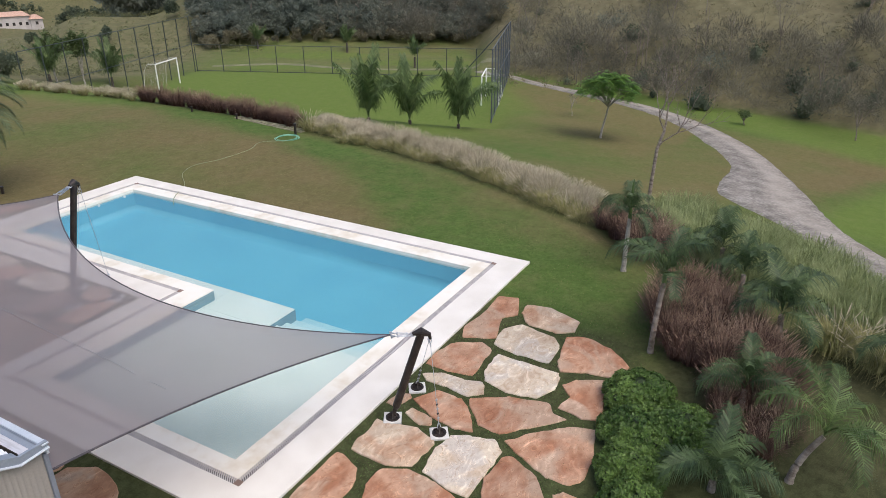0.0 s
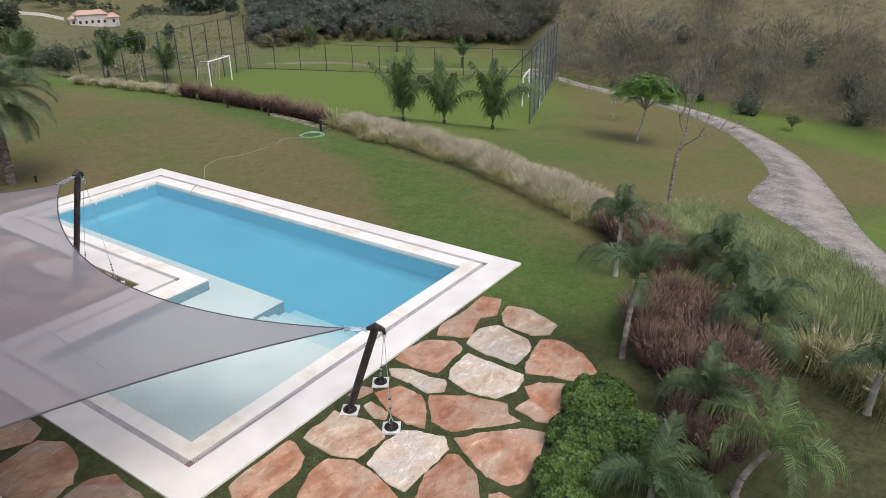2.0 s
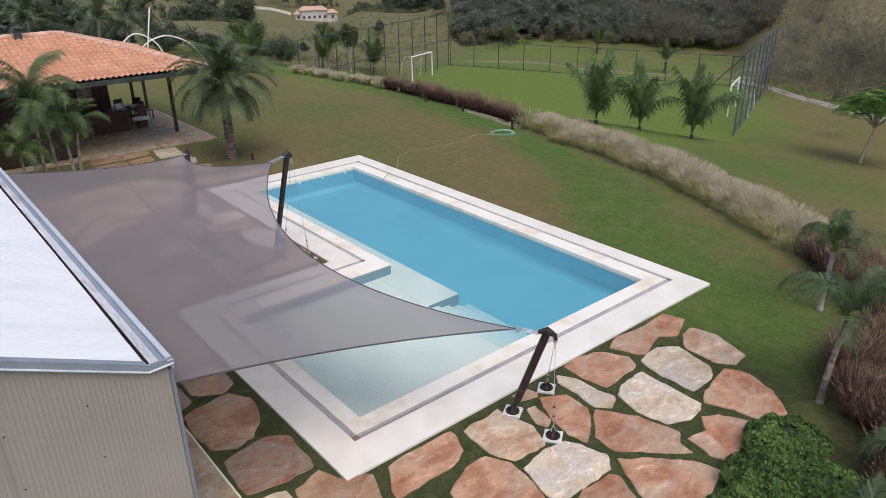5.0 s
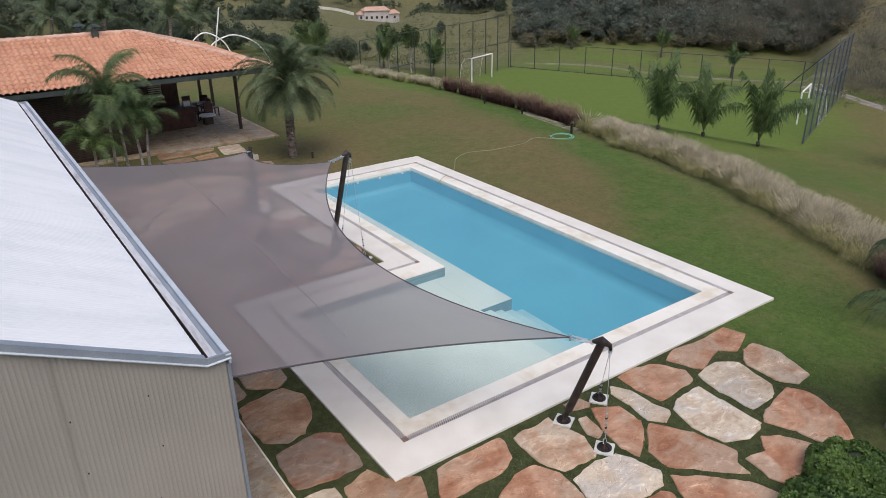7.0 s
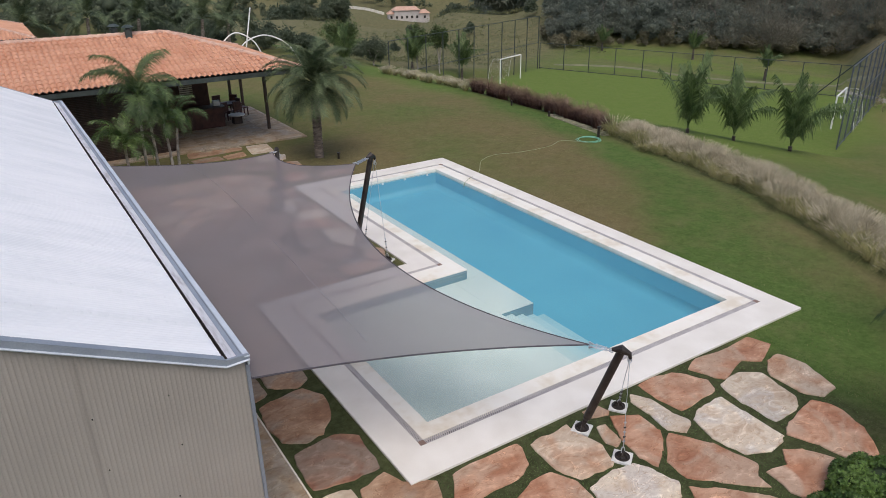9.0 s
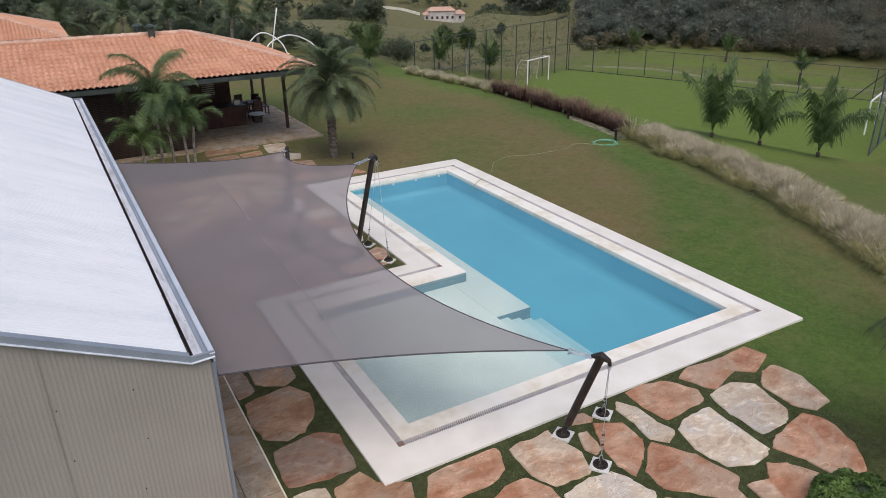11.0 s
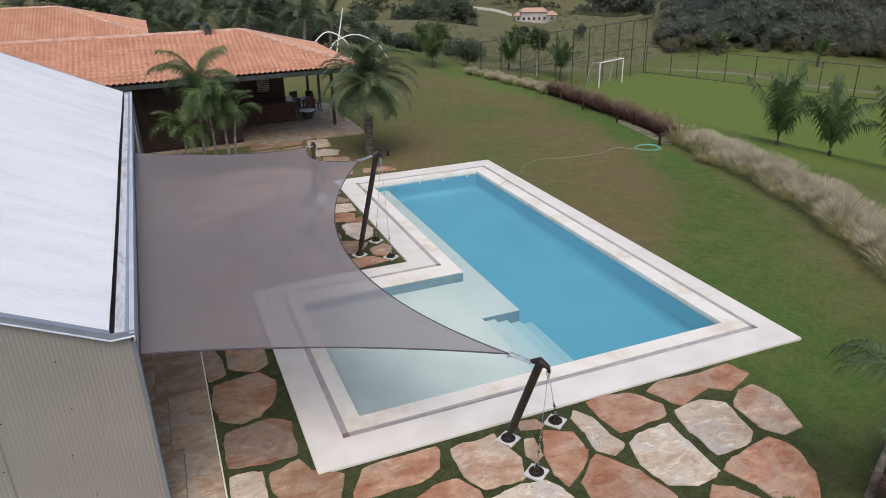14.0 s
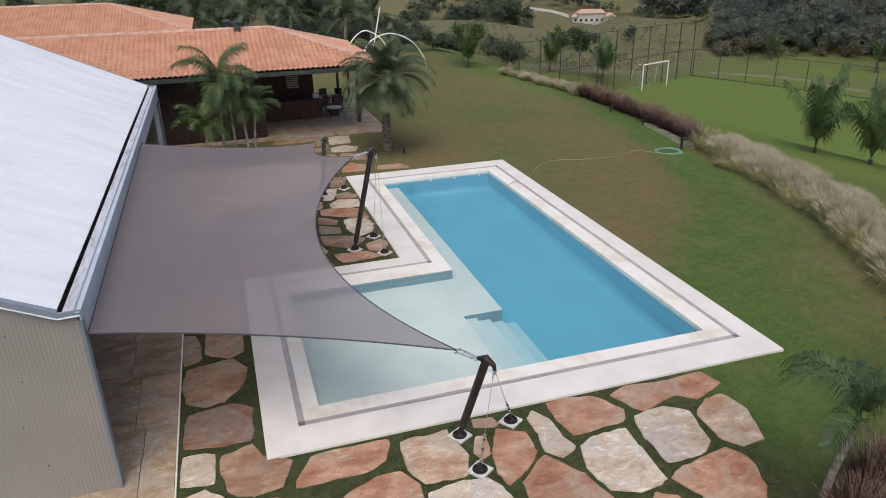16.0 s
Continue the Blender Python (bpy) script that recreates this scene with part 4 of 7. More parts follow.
sail_post((2.62, 13.75), T3, C3, [(3.45, 14.25), (2.95, 15.3)], "short leaning dark steel post holding the far sail corner")

# ---- the metal building ----
BY0, BY1, BX1, EAVE = -0.70, 20.2, -3.03, 3.365
ROOF_EDGE, SLOPE, BX0 = -3.34, 0.465, -13.0
RIDGE = 3.385 + SLOPE * 9.66
hall = tagged(empty("metal_building", -8.0, 9.0, -0.1), "corrugated metal building with white roof and blue-grey gutter", "building")
HM = Matrix.Translation((8.0, -9.0, 0.1))


def hall_part(name, bm, mat, label="", smooth_shade=False):
    bmesh.ops.transform(bm, matrix=HM, verts=bm.verts)
    return part(name, bm, mat, hall, label, smooth_shade)


def roof_z(x):
    return 3.385 + SLOPE * (ROOF_EDGE - x)


def corrugated_gable(y, inward):
    bm = bmesh.new()
    xs, k = [], 0
    while BX0 + k * 0.0098 < BX1 - 0.042:
        xs.append((BX0 + k * 0.0098, 0.008 * (1 - abs(math.cos(math.pi * k / 6)) ** 0.6)))
        k += 1
    low, top = [], []
    for a, b in xs:
        low.append(bm.verts.new((a, y - inward * b, -0.1)))
        top.append(bm.verts.new((a, y - inward * b, roof_z(a) - 0.10 if a < ROOF_EDGE else 3.30)))
    for k in range(len(xs) - 1):
        bm.faces.new((low[k], low[k + 1], top[k + 1], top[k]))
    return bm


hall_part("gable_wall", corrugated_gable(BY0 + 0.05, 1), CLADDING, "grey-beige corrugated end wall", True)
hall_part("gable_wall", corrugated_gable(BY1 - 0.05, -1), CLADDING, "beige corrugated end wall")
for x in (-5.05, -7.9, -10.7):
    hall_part("sheet_lap", box(bmesh.new(), x, x + 0.012, BY0 + 0.028, BY0 + 0.036, -0.1, roof_z(x) - 0.12), CLADDING, "lapped edge of the wall sheets")
for row_x in (-4.1, -5.0, -6.0, -7.2, -8.4):
    for z in (0.7, 1.5, 2.3, 3.1):
        if z < roof_z(row_x) - 0.3:
            bm = bmesh.new()
            tube(bm, [(row_x + 0.1 * math.sin(z * 3), BY0 + 0.046, z), (row_x + 0.1 * math.sin(z * 3), BY0 + 0.032, z)], [0.011, 0.008], 8)
            hall_part("screw", bm, POST)
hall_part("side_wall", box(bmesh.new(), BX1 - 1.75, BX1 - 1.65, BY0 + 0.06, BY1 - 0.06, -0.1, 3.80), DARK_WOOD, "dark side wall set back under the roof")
hall_part("back_wall", box(bmesh.new(), BX0 - 0.1, BX0, BY0 + 0.06, BY1 - 0.06, -0.1, RIDGE - 0.2), CLADDING)
for y0 in (BY0, BY1 - 0.2):
    hall_part("corner_post", box(bmesh.new(), BX1 - 0.04, BX1 + 0.012, y0 - 0.012 + 0.03 * (y0 < 0), y0 + 0.2, -0.1, EAVE - 0.165, 0.01), POST_GREY, "blue-grey steel corner post")
hall_part("fascia", box(bmesh.new(), BX1 - 0.06, BX1 - 0.012, BY0 + 0.21, BY1 - 0.21, 2.80, EAVE - 0.14, 0.004), GUTTER, "deep blue-grey fascia sheet")
bm = bmesh.new()
box(bm, BX1 - 0.01, BX1 + 0.02, BY0, BY1, EAVE - 0.16, EAVE - 0.016, 0.004)
box(bm, BX1 - 0.050, BX1 + 0.024, BY0 - 0.035, BY1, EAVE - 0.015, EAVE, 0.004)
hall_part("gutter_rim", bm, GUTTER, "pale folded outer rim of the gutter")
bm = bmesh.new()
box(bm, BX1 - 0.062, BX1 - 0.054, BY0 + 0.02, BY1, EAVE - 0.075, EAVE - 0.004)
vs = [bm.verts.new(p) for p in ((BX1 - 0.063, BY0 + 0.03, EAVE - 0.035), (BX1 - 0.063, BY1, EAVE - 0.035), (BX1 - 0.115, BY1, EAVE - 0.060), (BX1 - 0.115, BY0 + 0.03, EAVE - 0.060))]
bm.faces.new(vs)
hall_part("gutter_side", bm, TRIM, "grey-blue inner side of the gutter")
bm = bmesh.new()
vs = [bm.verts.new(p) for p in ((BX1 - 0.116, BY0 + 0.03, EAVE - 0.061), (BX1 - 0.116, BY1, EAVE - 0.061), (BX1 - 0.245, BY1, EAVE - 0.020), (BX1 - 0.245, BY0 + 0.03, EAVE - 0.020))]
bm.faces.new(vs)
hall_part("gutter", bm, GUTTER_BED, "stained white sheet bed of the gutter")
hall_part("gutter_upstand", box(bmesh.new(), BX1 - 0.252, BX1 - 0.246, BY0 + 0.09, BY1, EAVE - 0.16, EAVE - 0.018), TROUGH, "dark upstand under the roof edge")
y = BY0 + 1.2
while y < BY1:
    hall_part("sheet_lap", box(bmesh.new(), BX1 - 0.16, BX1 - 0.12, y, y + 0.05, EAVE - 0.066, EAVE - 0.044, 0.002), GUTTER_BED, "lapped gutter joint")
    y += 3.0
hall_part("gutter_bed", box(bmesh.new(), BX1 - 0.55, BX1 - 0.253, BY0 + 0.06, BY1, EAVE - 0.20, EAVE - 0.155), TROUGH, "stained gutter trough, darkened in colour for the roof edge's shade")
for y0 in (BY0 - 0.02, BY1 - 0.10):
    bm = bmesh.new()
    for (xa, xb) in ((BX1 - 0.30, BX0 - 0.1),):
        za, zb = roof_z(xa) + 0.015, roof_z(xb) + 0.015
        vs = [bm.verts.new(p) for p in ((xa, y0, za), (xb, y0, zb), (xb, y0 + 0.12, zb), (xa, y0 + 0.12, za), (xa, y0, za - 0.11), (xb, y0, zb - 0.11), (xb, y0 + 0.12, zb - 0.11), (xa, y0 + 0.12, za - 0.11))]
        for f in ((0, 1, 2, 3), (4, 5, 1, 0), (7, 6, 5, 4), (3, 2, 6, 7), (0, 3, 7, 4), (1, 5, 6, 2)):
            bm.faces.new([vs[i] for i in f])
    box(bm, BX1 - 0.299, BX1 + 0.018, y0 + 0.004, y0 + 0.04, EAVE - 0.07, EAVE + 0.02, 0.004)
    bmesh.ops.recalc_face_normals(bm, faces=bm.faces)
    hall_part("verge_trim", bm, TRIM, "blue-grey verge flashing")
    bm = bmesh.new()
    za, zb = roof_z(BX1 - 0.30) - 0.097, roof_z(BX0 - 0.1) - 0.097
    tube(bm, [(BX1 + 0.018, y0 - 0.004, EAVE - 0.068), (BX1 - 0.30, y0 - 0.004, za), (BX0 - 0.1, y0 - 0.004, zb)], 0.016, 6)
    hall_part("trim_lip", bm, GUTTER, "pale folded lip of the flashing")
PITCH = 0.076
waves = int((BY1 - BY0 - 0.2) / PITCH)
panel_waves = 13
for p0 in range(0, waves, panel_waves):
    bm = bmesh.new()
    rows = []
    count = min(panel_waves, waves - p0)
    for k in range(count * 4 + 1):
        y = BY0 + 0.1 + (p0 + k / 4) * PITCH
        dz = 0.012 * math.cos(2 * math.pi * k / 4) + (0.002 if k == 0 else 0)
        xa, xb = ROOF_EDGE + 0.007 * math.sin(p0), BX0 - 0.1
        rows.append((bm.verts.new((xa, y, roof_z(xa) + dz)), bm.verts.new((xb, y, roof_z(xb) + dz))))
    for a, b in zip(rows[:-1], rows[1:]):
        bm.faces.new((a[0], b[0], b[1], a[1]))
    hall_part("roof_panel", bm, ROOF_WHITE, "", True)
for k in range(9):
    bm = bmesh.new()
    box(bm, BX1 - 0.10, BX1 - 0.06, 18.05 + 0.2 * k, 18.11 + 0.2 * k, 0.6, 2.8, 0.004)
    hall_part("louvre_slat", bm, GUTTER, "pale upright slat")

# terrace floor beside the building
terrace = tagged(empty("terrace_floor", -2.6, 5, -0.06), "honed tan stone slab terrace along the metal building", "terrace", kind="structure")
y, k = -3.4, 0
while y < 18:
    ln = 1.5 + 0.6 * math.sin(k * 2.3)
    for x0, x1 in ((-4.67, -3.0 + 0.25 * math.sin(k)), (-2.99 + 0.25 * math.sin(k), -2.2)):
        bm = box(bmesh.new(), x0 + 2.6, x1 + 2.6, y - 5, y + ln - 0.012 - 5, -0.05, 0.045, 0.006)
        part("paving_slab", bm, FLOOR_STONE, terrace)
    y += ln
    k += 1
tagged(link("terrace_edge", box(bmesh.new(), -2.195, -2.165, -3.4, 18, -0.14, -0.012, 0.004), COPING_IN), "thin pale stone edging strip", "edging", kind="structure")


# ---- palms, shrubs and grasses ----
def frond_mesh(name, length, rise, fall, pairs, leaf, material, width=0.035, droop=0.35, seed=0):
    """A feathered palm frond growing along +x: rib and two rows of leaflets."""
    rg = np.random.default_rng(seed)
    pts = [np.zeros(3)]
    steps = 14
    for s in range(steps):
        a = radians(rise + (fall - rise) * (s / (steps - 1)) ** 1.3)
        pts.append(pts[-1] + length / steps * np.array((math.cos(a), 0, math.sin(a))))
    pts = np.array(pts)
    verts, faces = [], []

    def tri_strip(a, b, c, wdt, side):
        i = len(verts)
        up = np.cross(b - a, side)
        up = up / (np.linalg.norm(up) + 1e-9)
        w = side * wdt
        verts.extend([a - w, a + w, b - w * 0.9, b + w * 0.9, c])
        faces.extend([(i, i + 1, i + 3, i + 2), (i + 2, i + 3, i + 4)])

    for s in range(steps):
        r0, r1 = 0.022 * length / 2 * (1 - s / steps) + 0.004, 0.022 * length / 2 * (1 - (s + 1) / steps) + 0.003
        i = len(verts)
        a, b = pts[s], pts[s + 1]
        for p, r in ((a, r0), (b, r1)):
            verts.extend([p + (0, r, 0), p + (0, -r, 0), p + (0, 0, -r * 1.2)])
        faces.extend([(i, i + 1, i + 4, i + 3), (i + 1, i + 2, i + 5, i + 4), (i + 2, i, i + 3, i + 5)])
    for k in range(pairs):
        t = 0.12 + 0.88 * (k + 0.5) / pairs
        f = t * steps
        s = min(int(f), steps - 1)
        o = pts[s] + (pts[s + 1] - pts[s]) * (f - s)
        d = (pts[s + 1] - pts[s]) / np.linalg.norm(pts[s + 1] - pts[s])
        ln = leaf * (0.45 + 0.75 * math.sin(math.pi * (0.12 + 0.82 * t)) ) * (0.85 + 0.3 * rg.random())
        for sg in (-1, 1):
            spread = np.array((0, sg, 0)) * (0.92 - 0.35 * t)
            dirn = d * (0.30 + 0.55 * t) + spread + np.array((0, 0, 0.30 - 0.25 * rg.random()))
            dirn /= np.linalg.norm(dirn)
            b = o + dirn * ln * 0.55
            c = b + (dirn + np.array((0, 0, -droop * (1.0 + 0.8 * rg.random())))) * ln * 0.5
            tri_strip(o, b, c, width * 0.5 * (0.8 + 0.4 * rg.random()), d)
    me = bpy.data.meshes.new(name)
    me.from_pydata([tuple(v) for v in verts], [], faces)
    me.materials.append(material)
    return me


FROND_SETS = {}


def frond_set(kind, length, pairs, leaf, material, shapes, width, droop):
    key = kind
    if key not in FROND_SETS:
        FROND_SETS[key] = [frond_mesh("frond", length * sc, r, f, pairs, leaf, material, width, droop, 11 * i) for i, (r, f, sc) in enumerate(shapes)]
    return FROND_SETS[key]


def palm(name, label, x, y, trunk_h, lean=(0, 0), r0=0.09, r1=0.05, count=12, meshes=(), tilt=0, size=1.0, spear=0.0, seed=0, bark=None, group="", rings=True, z=None):
    rg = np.random.default_rng(seed)
    z = ground_z(x, y) - 0.03 if z is None else z
    thing = tagged(empty(name, x, y, z), label, "palm", group)
    bm = bmesh.new()
    pts, rad = [], []
    n = 16
    for k in range(n + 1):
        t = k / n
        pts.append((lean[0] * t * t, lean[1] * t * t, trunk_h * t))
        rad.append((r0 + (r1 - r0) * t + 0.25 * r0 * max(0, 0.12 - t) / 0.12) * (1.0 + (0.06 if k % 2 and rings else 0.0)))
    tube(bm, pts, rad, 10)
    part("trunk", bm, bark or BARK, thing, smooth_shade=False)
    top = Vector(pts[-1])
    if spear:
        bm = bmesh.new()
        tube(bm, [top - Vector((0, 0, 0.1)), top + Vector((0, 0, spear * 0.45)), top + Vector((0.02, 0.01, spear * 0.8)), top + Vector((0.05, 0.0, spear))], [r1 * 1.15, r1 * 0.8, 0.03, 0.008], 8)
        part("crownshaft", bm, FROND_LIGHT, thing, "green crownshaft")
    for k in range(count):
        me = meshes[k % len(meshes)]
        ob = new("frond", me)
        ob.parent = thing
        a = k * 137.5 + rg.uniform(-14, 14)
        sc = size * rg.uniform(0.85, 1.1)
        ob.matrix_basis = Matrix.Translation(top + Vector((0, 0, 0.04 * (len(meshes) - k % len(meshes))))) @ pose(0, 0, 0, rg.uniform(-12, 12), rg.uniform(-8, 8) + tilt, a) @ Matrix.Scale(sc, 4)
    return thing


def clump(name, label, blades, plumes, h, spread, blade_mat, plume_mat, seed, width=0.012, plume_len=0.16, arch=0.55, plume_w=0.022):
    """The meshes of a tussock: arching blades and feathery plumes."""
    rg = np.random.default_rng(seed)
    verts, faces = [], []
    for k in range(blades):
        a, q = rg.uniform(0, 2 * math.pi), rg.random() ** 0.6
        base = np.array((math.cos(a), math.sin(a), 0)) * spread * 0.35 * rg.random()
        out = np.array((math.cos(a), math.sin(a), 0))
        hh = h * rg.uniform(0.6, 1.05)
        side = np.array((-out[1], out[0], 0)) * width * rg.uniform(0.7, 1.3)
        p1 = base + out * spread * 0.25 * q + (0, 0, hh * 0.55)
        p2 = base + out * spread * 0.65 * q + (0, 0, hh * (0.92 - 0.1 * q))
        p3 = base + out * spread * 1.05 * q + (0, 0, hh * (1.0 - arch * q))
        i = len(verts)
        verts += [base - side, base + side, p1 - side, p1 + side, p2 - side * 0.7, p2 + side * 0.7, p3]
        faces += [(i, i + 1, i + 3, i + 2), (i + 2, i + 3, i + 5, i + 4), (i + 4, i + 5, i + 6)]
    me = bpy.data.meshes.new("blades")
    me.from_pydata([tuple(v) for v in verts], [], faces)
    me.materials.append(blade_mat)
    pm = None
    if plumes:
        verts, faces = [], []
        for k in range(plumes):
            a, q = rg.uniform(0, 2 * math.pi), rg.random() ** 0.6
            out = np.array((math.cos(a), math.sin(a), 0))
            foot_p = out * spread * 0.2 * rg.random()
            hh = h * rg.uniform(0.95, 1.3)
            tip = out * spread * 0.95 * q + (0, 0, hh * (1.0 - 0.25 * q))
            d = tip - foot_p
            d = d / np.linalg.norm(d) + out * 0.35
            d /= np.linalg.norm(d)
            side = np.cross(d, (0, 0, 1.0))
            side /= np.linalg.norm(side) + 1e-9
            up = np.cross(side, d)
            i = len(verts)
            verts += [foot_p - side * 0.003, foot_p + side * 0.003, tip - side * 0.003, tip + side * 0.003]
            faces.append((i, i + 1, i + 3, i + 2))
            i = len(verts)
            m1, m2, e = tip + d * plume_len * 0.3, tip + d * plume_len * 0.7, tip + d * plume_len
            w = plume_w
            low = side * 0.87 + up * -0.5, side * -0.87 + up * -0.5, up
            verts += [tip] + [m1 + v * w for v in low] + [m2 + v * w * 0.8 for v in low] + [e]
            for c in range(3):
                c2 = (c + 1) % 3
                faces += [(i, i + 1 + c, i + 1 + c2), (i + 1 + c, i + 4 + c, i + 4 + c2, i + 1 + c2), (i + 4 + c, i + 7, i + 4 + c2)]
        pm = bpy.data.meshes.new("plumes")
        pm.from_pydata([tuple(v) for v in verts], [], faces)
        pm.materials.append(plume_mat)
    return name, label, me, pm


def plant_clump(model, x, y, size, turn, group, z=None):
    name, label, me, pm = model
    ob = new(name, me)
    tagged(ob, label, "ornamental grass", group)
    ob.matrix_basis = pose(x, y, (ground_z(x, y) if z is None else z) - 0.03, 0, 0, turn) @ Matrix.Diagonal((size, size, size * (0.85 + 0.3 * abs(math.sin(turn))), 1))
    if pm:
        ch = new("plumes", pm)
        ch.parent = ob
    return ob


def along(points, step, jitter, seed):
    """Places strewn along a line."""
    rg = np.random.default_rng(seed)
    line = catmull(points, 20)
    seg = [np.linalg.norm(b - a) for a, b in zip(line[:-1], line[1:])]
    total, s, out = sum(seg), 0.0, []
    while s < total:
        acc = 0.0
        for a, b, ln in zip(line[:-1], line[1:], seg):
            if acc + ln >= s:
                p = a + (b - a) * (s - acc) / ln
                out.append((p[0] + rg.normal(0, jitter), p[1] + rg.normal(0, jitter), rg))
                break
            acc += ln
        s += step * rg.uniform(0.8, 1.2)
    return out


PALE = [clump("fountain_grass", "pale straw fountain grass with feathery plumes on the lawn's rim", 480, 300, 0.58, 0.68, PALE_BLADE, PALE_PLUME, s, 0.0042, 0.18, plume_w=0.0048) for s in (1, 2, 3)]
STRAW = [clump("fountain_grass", "arching straw-green fountain grass along the lawn's rim", 520, 30, 0.52, 0.68, PALE_BLADE, PALE_PLUME, s, 0.0045, 0.24, arch=0.8, plume_w=0.008) for s in (14, 15)]
PURPLE = [clump("purple_fountain_grass", "dark burgundy fountain grass with russet plumes", 640, 105, 0.78, 0.56, RED_BLADE, RED_PLUME, s, 0.0033, 0.13, arch=0.45, plume_w=0.0062) for s in (4, 5, 6)]
GREEN = [clump("green_grass_tussock", "arching grey-green ornamental grass tussock on the bank", 820, 0, 0.85, 0.95, GREEN_BLADE, PALE_PLUME, s, 0.0042, 0.2, arch=1.0) for s in (7, 8, 9)]
WHITE_ROW = [(19.95, 14.6), (19.4, 11.6), (18.95, 9.0), (18.25, 6.4), (17.3, 4.0), (16.3, 1.9), (15.6, 0.2), (15.1, -1.0)]
for row in range(5):
    off = 0.52 * row
    for k, (x, y, rg) in enumerate(along([(a + off, b + 0.2 * row) for a, b in WHITE_ROW], 0.55, 0.13, 21 + row)):
        plant_clump(STRAW[k % 2] if row == 0 or (row == 1 and k % 3 == 0) else PALE[k % 3], x + (rg.normal(0, 0.16) if row == 0 else 0), y, rg.uniform(0.66, 1.25) if row < 2 else rg.uniform(0.85, 1.2), rg.uniform(0, 360), "pale grass hedge")
for k, (x, y, rg) in enumerate(along([(20.3, 15.9), (20.7, 18.5), (20.9, 22.0), (21.0, 25.5), (20.9, 28.4)], 0.36, 0.12, 25)):
    plant_clump(PURPLE[k % 3], x, y, rg.uniform(0.82, 1.08), rg.uniform(0, 360), "dark grass hedge")
for k, (x, y, rg) in enumerate(along([(20.8, 28.9), (20.6, 31.5), (20.2, 34.5), (19.6, 38.2)], 0.6, 0.15, 26)):
    plant_clump(PALE[k % 3], x, y, rg.uniform(0.62, 0.86), rg.uniform(0, 360), "pale grass hedge")
rg = np.random.default_rng(31)


def scatter(poly, n, seed, apart):
    """Places inside a polygon, none too close."""
    rg = np.random.default_rng(seed)
    xs, ys = [p[0] for p in poly], [p[1] for p in poly]
    out = []
    for _ in range(n * 40):
        x, y = rg.uniform(min(xs), max(xs)), rg.uniform(min(ys), max(ys))
        hit = False
        for (ax, ay), (bx, by) in zip(poly, poly[1:] + poly[:1]):
            if (ay > y) != (by > y) and x < (bx - ax) * (y - ay) / (by - ay) + ax:
                hit = not hit
        if hit and all(math.hypot(x - a, y - b) > apart for a, b in out):
            out.append((x, y))
        if len(out) >= n:
            break
    return out


for k, (x, y) in enumerate(scatter([(7.7, -5.1), (7.1, -6.2), (6.3, -7.2), (6.7, -7.9), (8.2, -7.3), (9.5, -6.5), (10.6, -5.8), (10.5, -4.7), (9.2, -4.6)], 44, 32, 0.36)):
    plant_clump(PURPLE[k % 3], x, y, rg.uniform(0.85, 1.15), rg.uniform(0, 360), "burgundy grasses on the bank")
for k, (x, y) in enumerate(scatter([(6.6, -6.3), (5.3, -6.8), (4.9, -7.5), (5.6, -8.0), (6.8, -7.6)], 10, 35, 0.4)):
    plant_clump(PURPLE[k % 3], x, y, rg.uniform(0.65, 0.85), rg.uniform(0, 360), "burgundy grasses on the bank")
for k, (x, y) in enumerate(scatter([(14.9, -1.4), (15.3, -2.3), (13.6, -4.1), (12.2, -4.3), (12.6, -3.0), (14.0, -1.8)], 22, 33, 0.4)):
    plant_clump(PURPLE[k % 3], x, y, rg.uniform(0.9, 1.2), rg.uniform(0, 360), "burgundy grasses on the bank")
for k, (x, y) in enumerate(scatter([(16.5, -3.2), (13.8, -5.4), (12.0, -7.4), (11.2, -9.0), (13.2, -9.4), (15.5, -8.2), (18.2, -6.0), (20.0, -3.9), (18.2, -2.7)], 62, 34, 0.62)):
    plant_clump(GREEN[k % 3], x, y, rg.uniform(1.0, 1.5), rg.uniform(0, 360), "green grasses on the bank")
for k, (x, y) in enumerate(((9.9, -8.9), (9.3, -9.3), (9.6, -8.4), (8.8, -9.9))):
    plant_clump(STRAW[k % 2], x, y, 1.3, 70 * k, "straw grasses on the bank")

YOUNG_DARK = frond_set("young_dark", 1.85, 38, 0.50, FROND_DARK, [(86, -5, 1.0), (74, -40, 1.05), (56, -68, 1.0), (30, -82, 0.9)], 0.036, 1.0)
FRESH = frond_set("fresh", 2.3, 34, 0.50, FROND_LIGHT, [(78, -25, 1.0), (58, -60, 1.05), (40, -75, 1.0)], 0.034, 1.3)
DATE = frond_set("date", 2.45, 56, 0.44, DATE_LEAF, [(78, 15, 0.9), (58, -25, 1.0), (36, -50, 1.05), (12, -70, 1.0), (-18, -80, 0.8)], 0.028, 0.6)
BIG = frond_set("big", 3.3, 34, 0.72, FROND, [(88, 74, 1.05), (78, 42, 1.0), (72, 8, 0.95)], 0.080, 1.3)
ARECA = frond_set("areca", 2.0, 42, 0.48, FROND, [(80, 0, 1.0), (62, -35, 1.0), (45, -65, 1.0), (25, -80, 0.9)], 0.030, 0.8)
ARECA2 = frond_set("areca2", 1.9, 42, 0.48, FROND_LIGHT, [(75, -10, 1.0), (50, -55, 1.0), (30, -75, 0.95)], 0.030, 0.8)

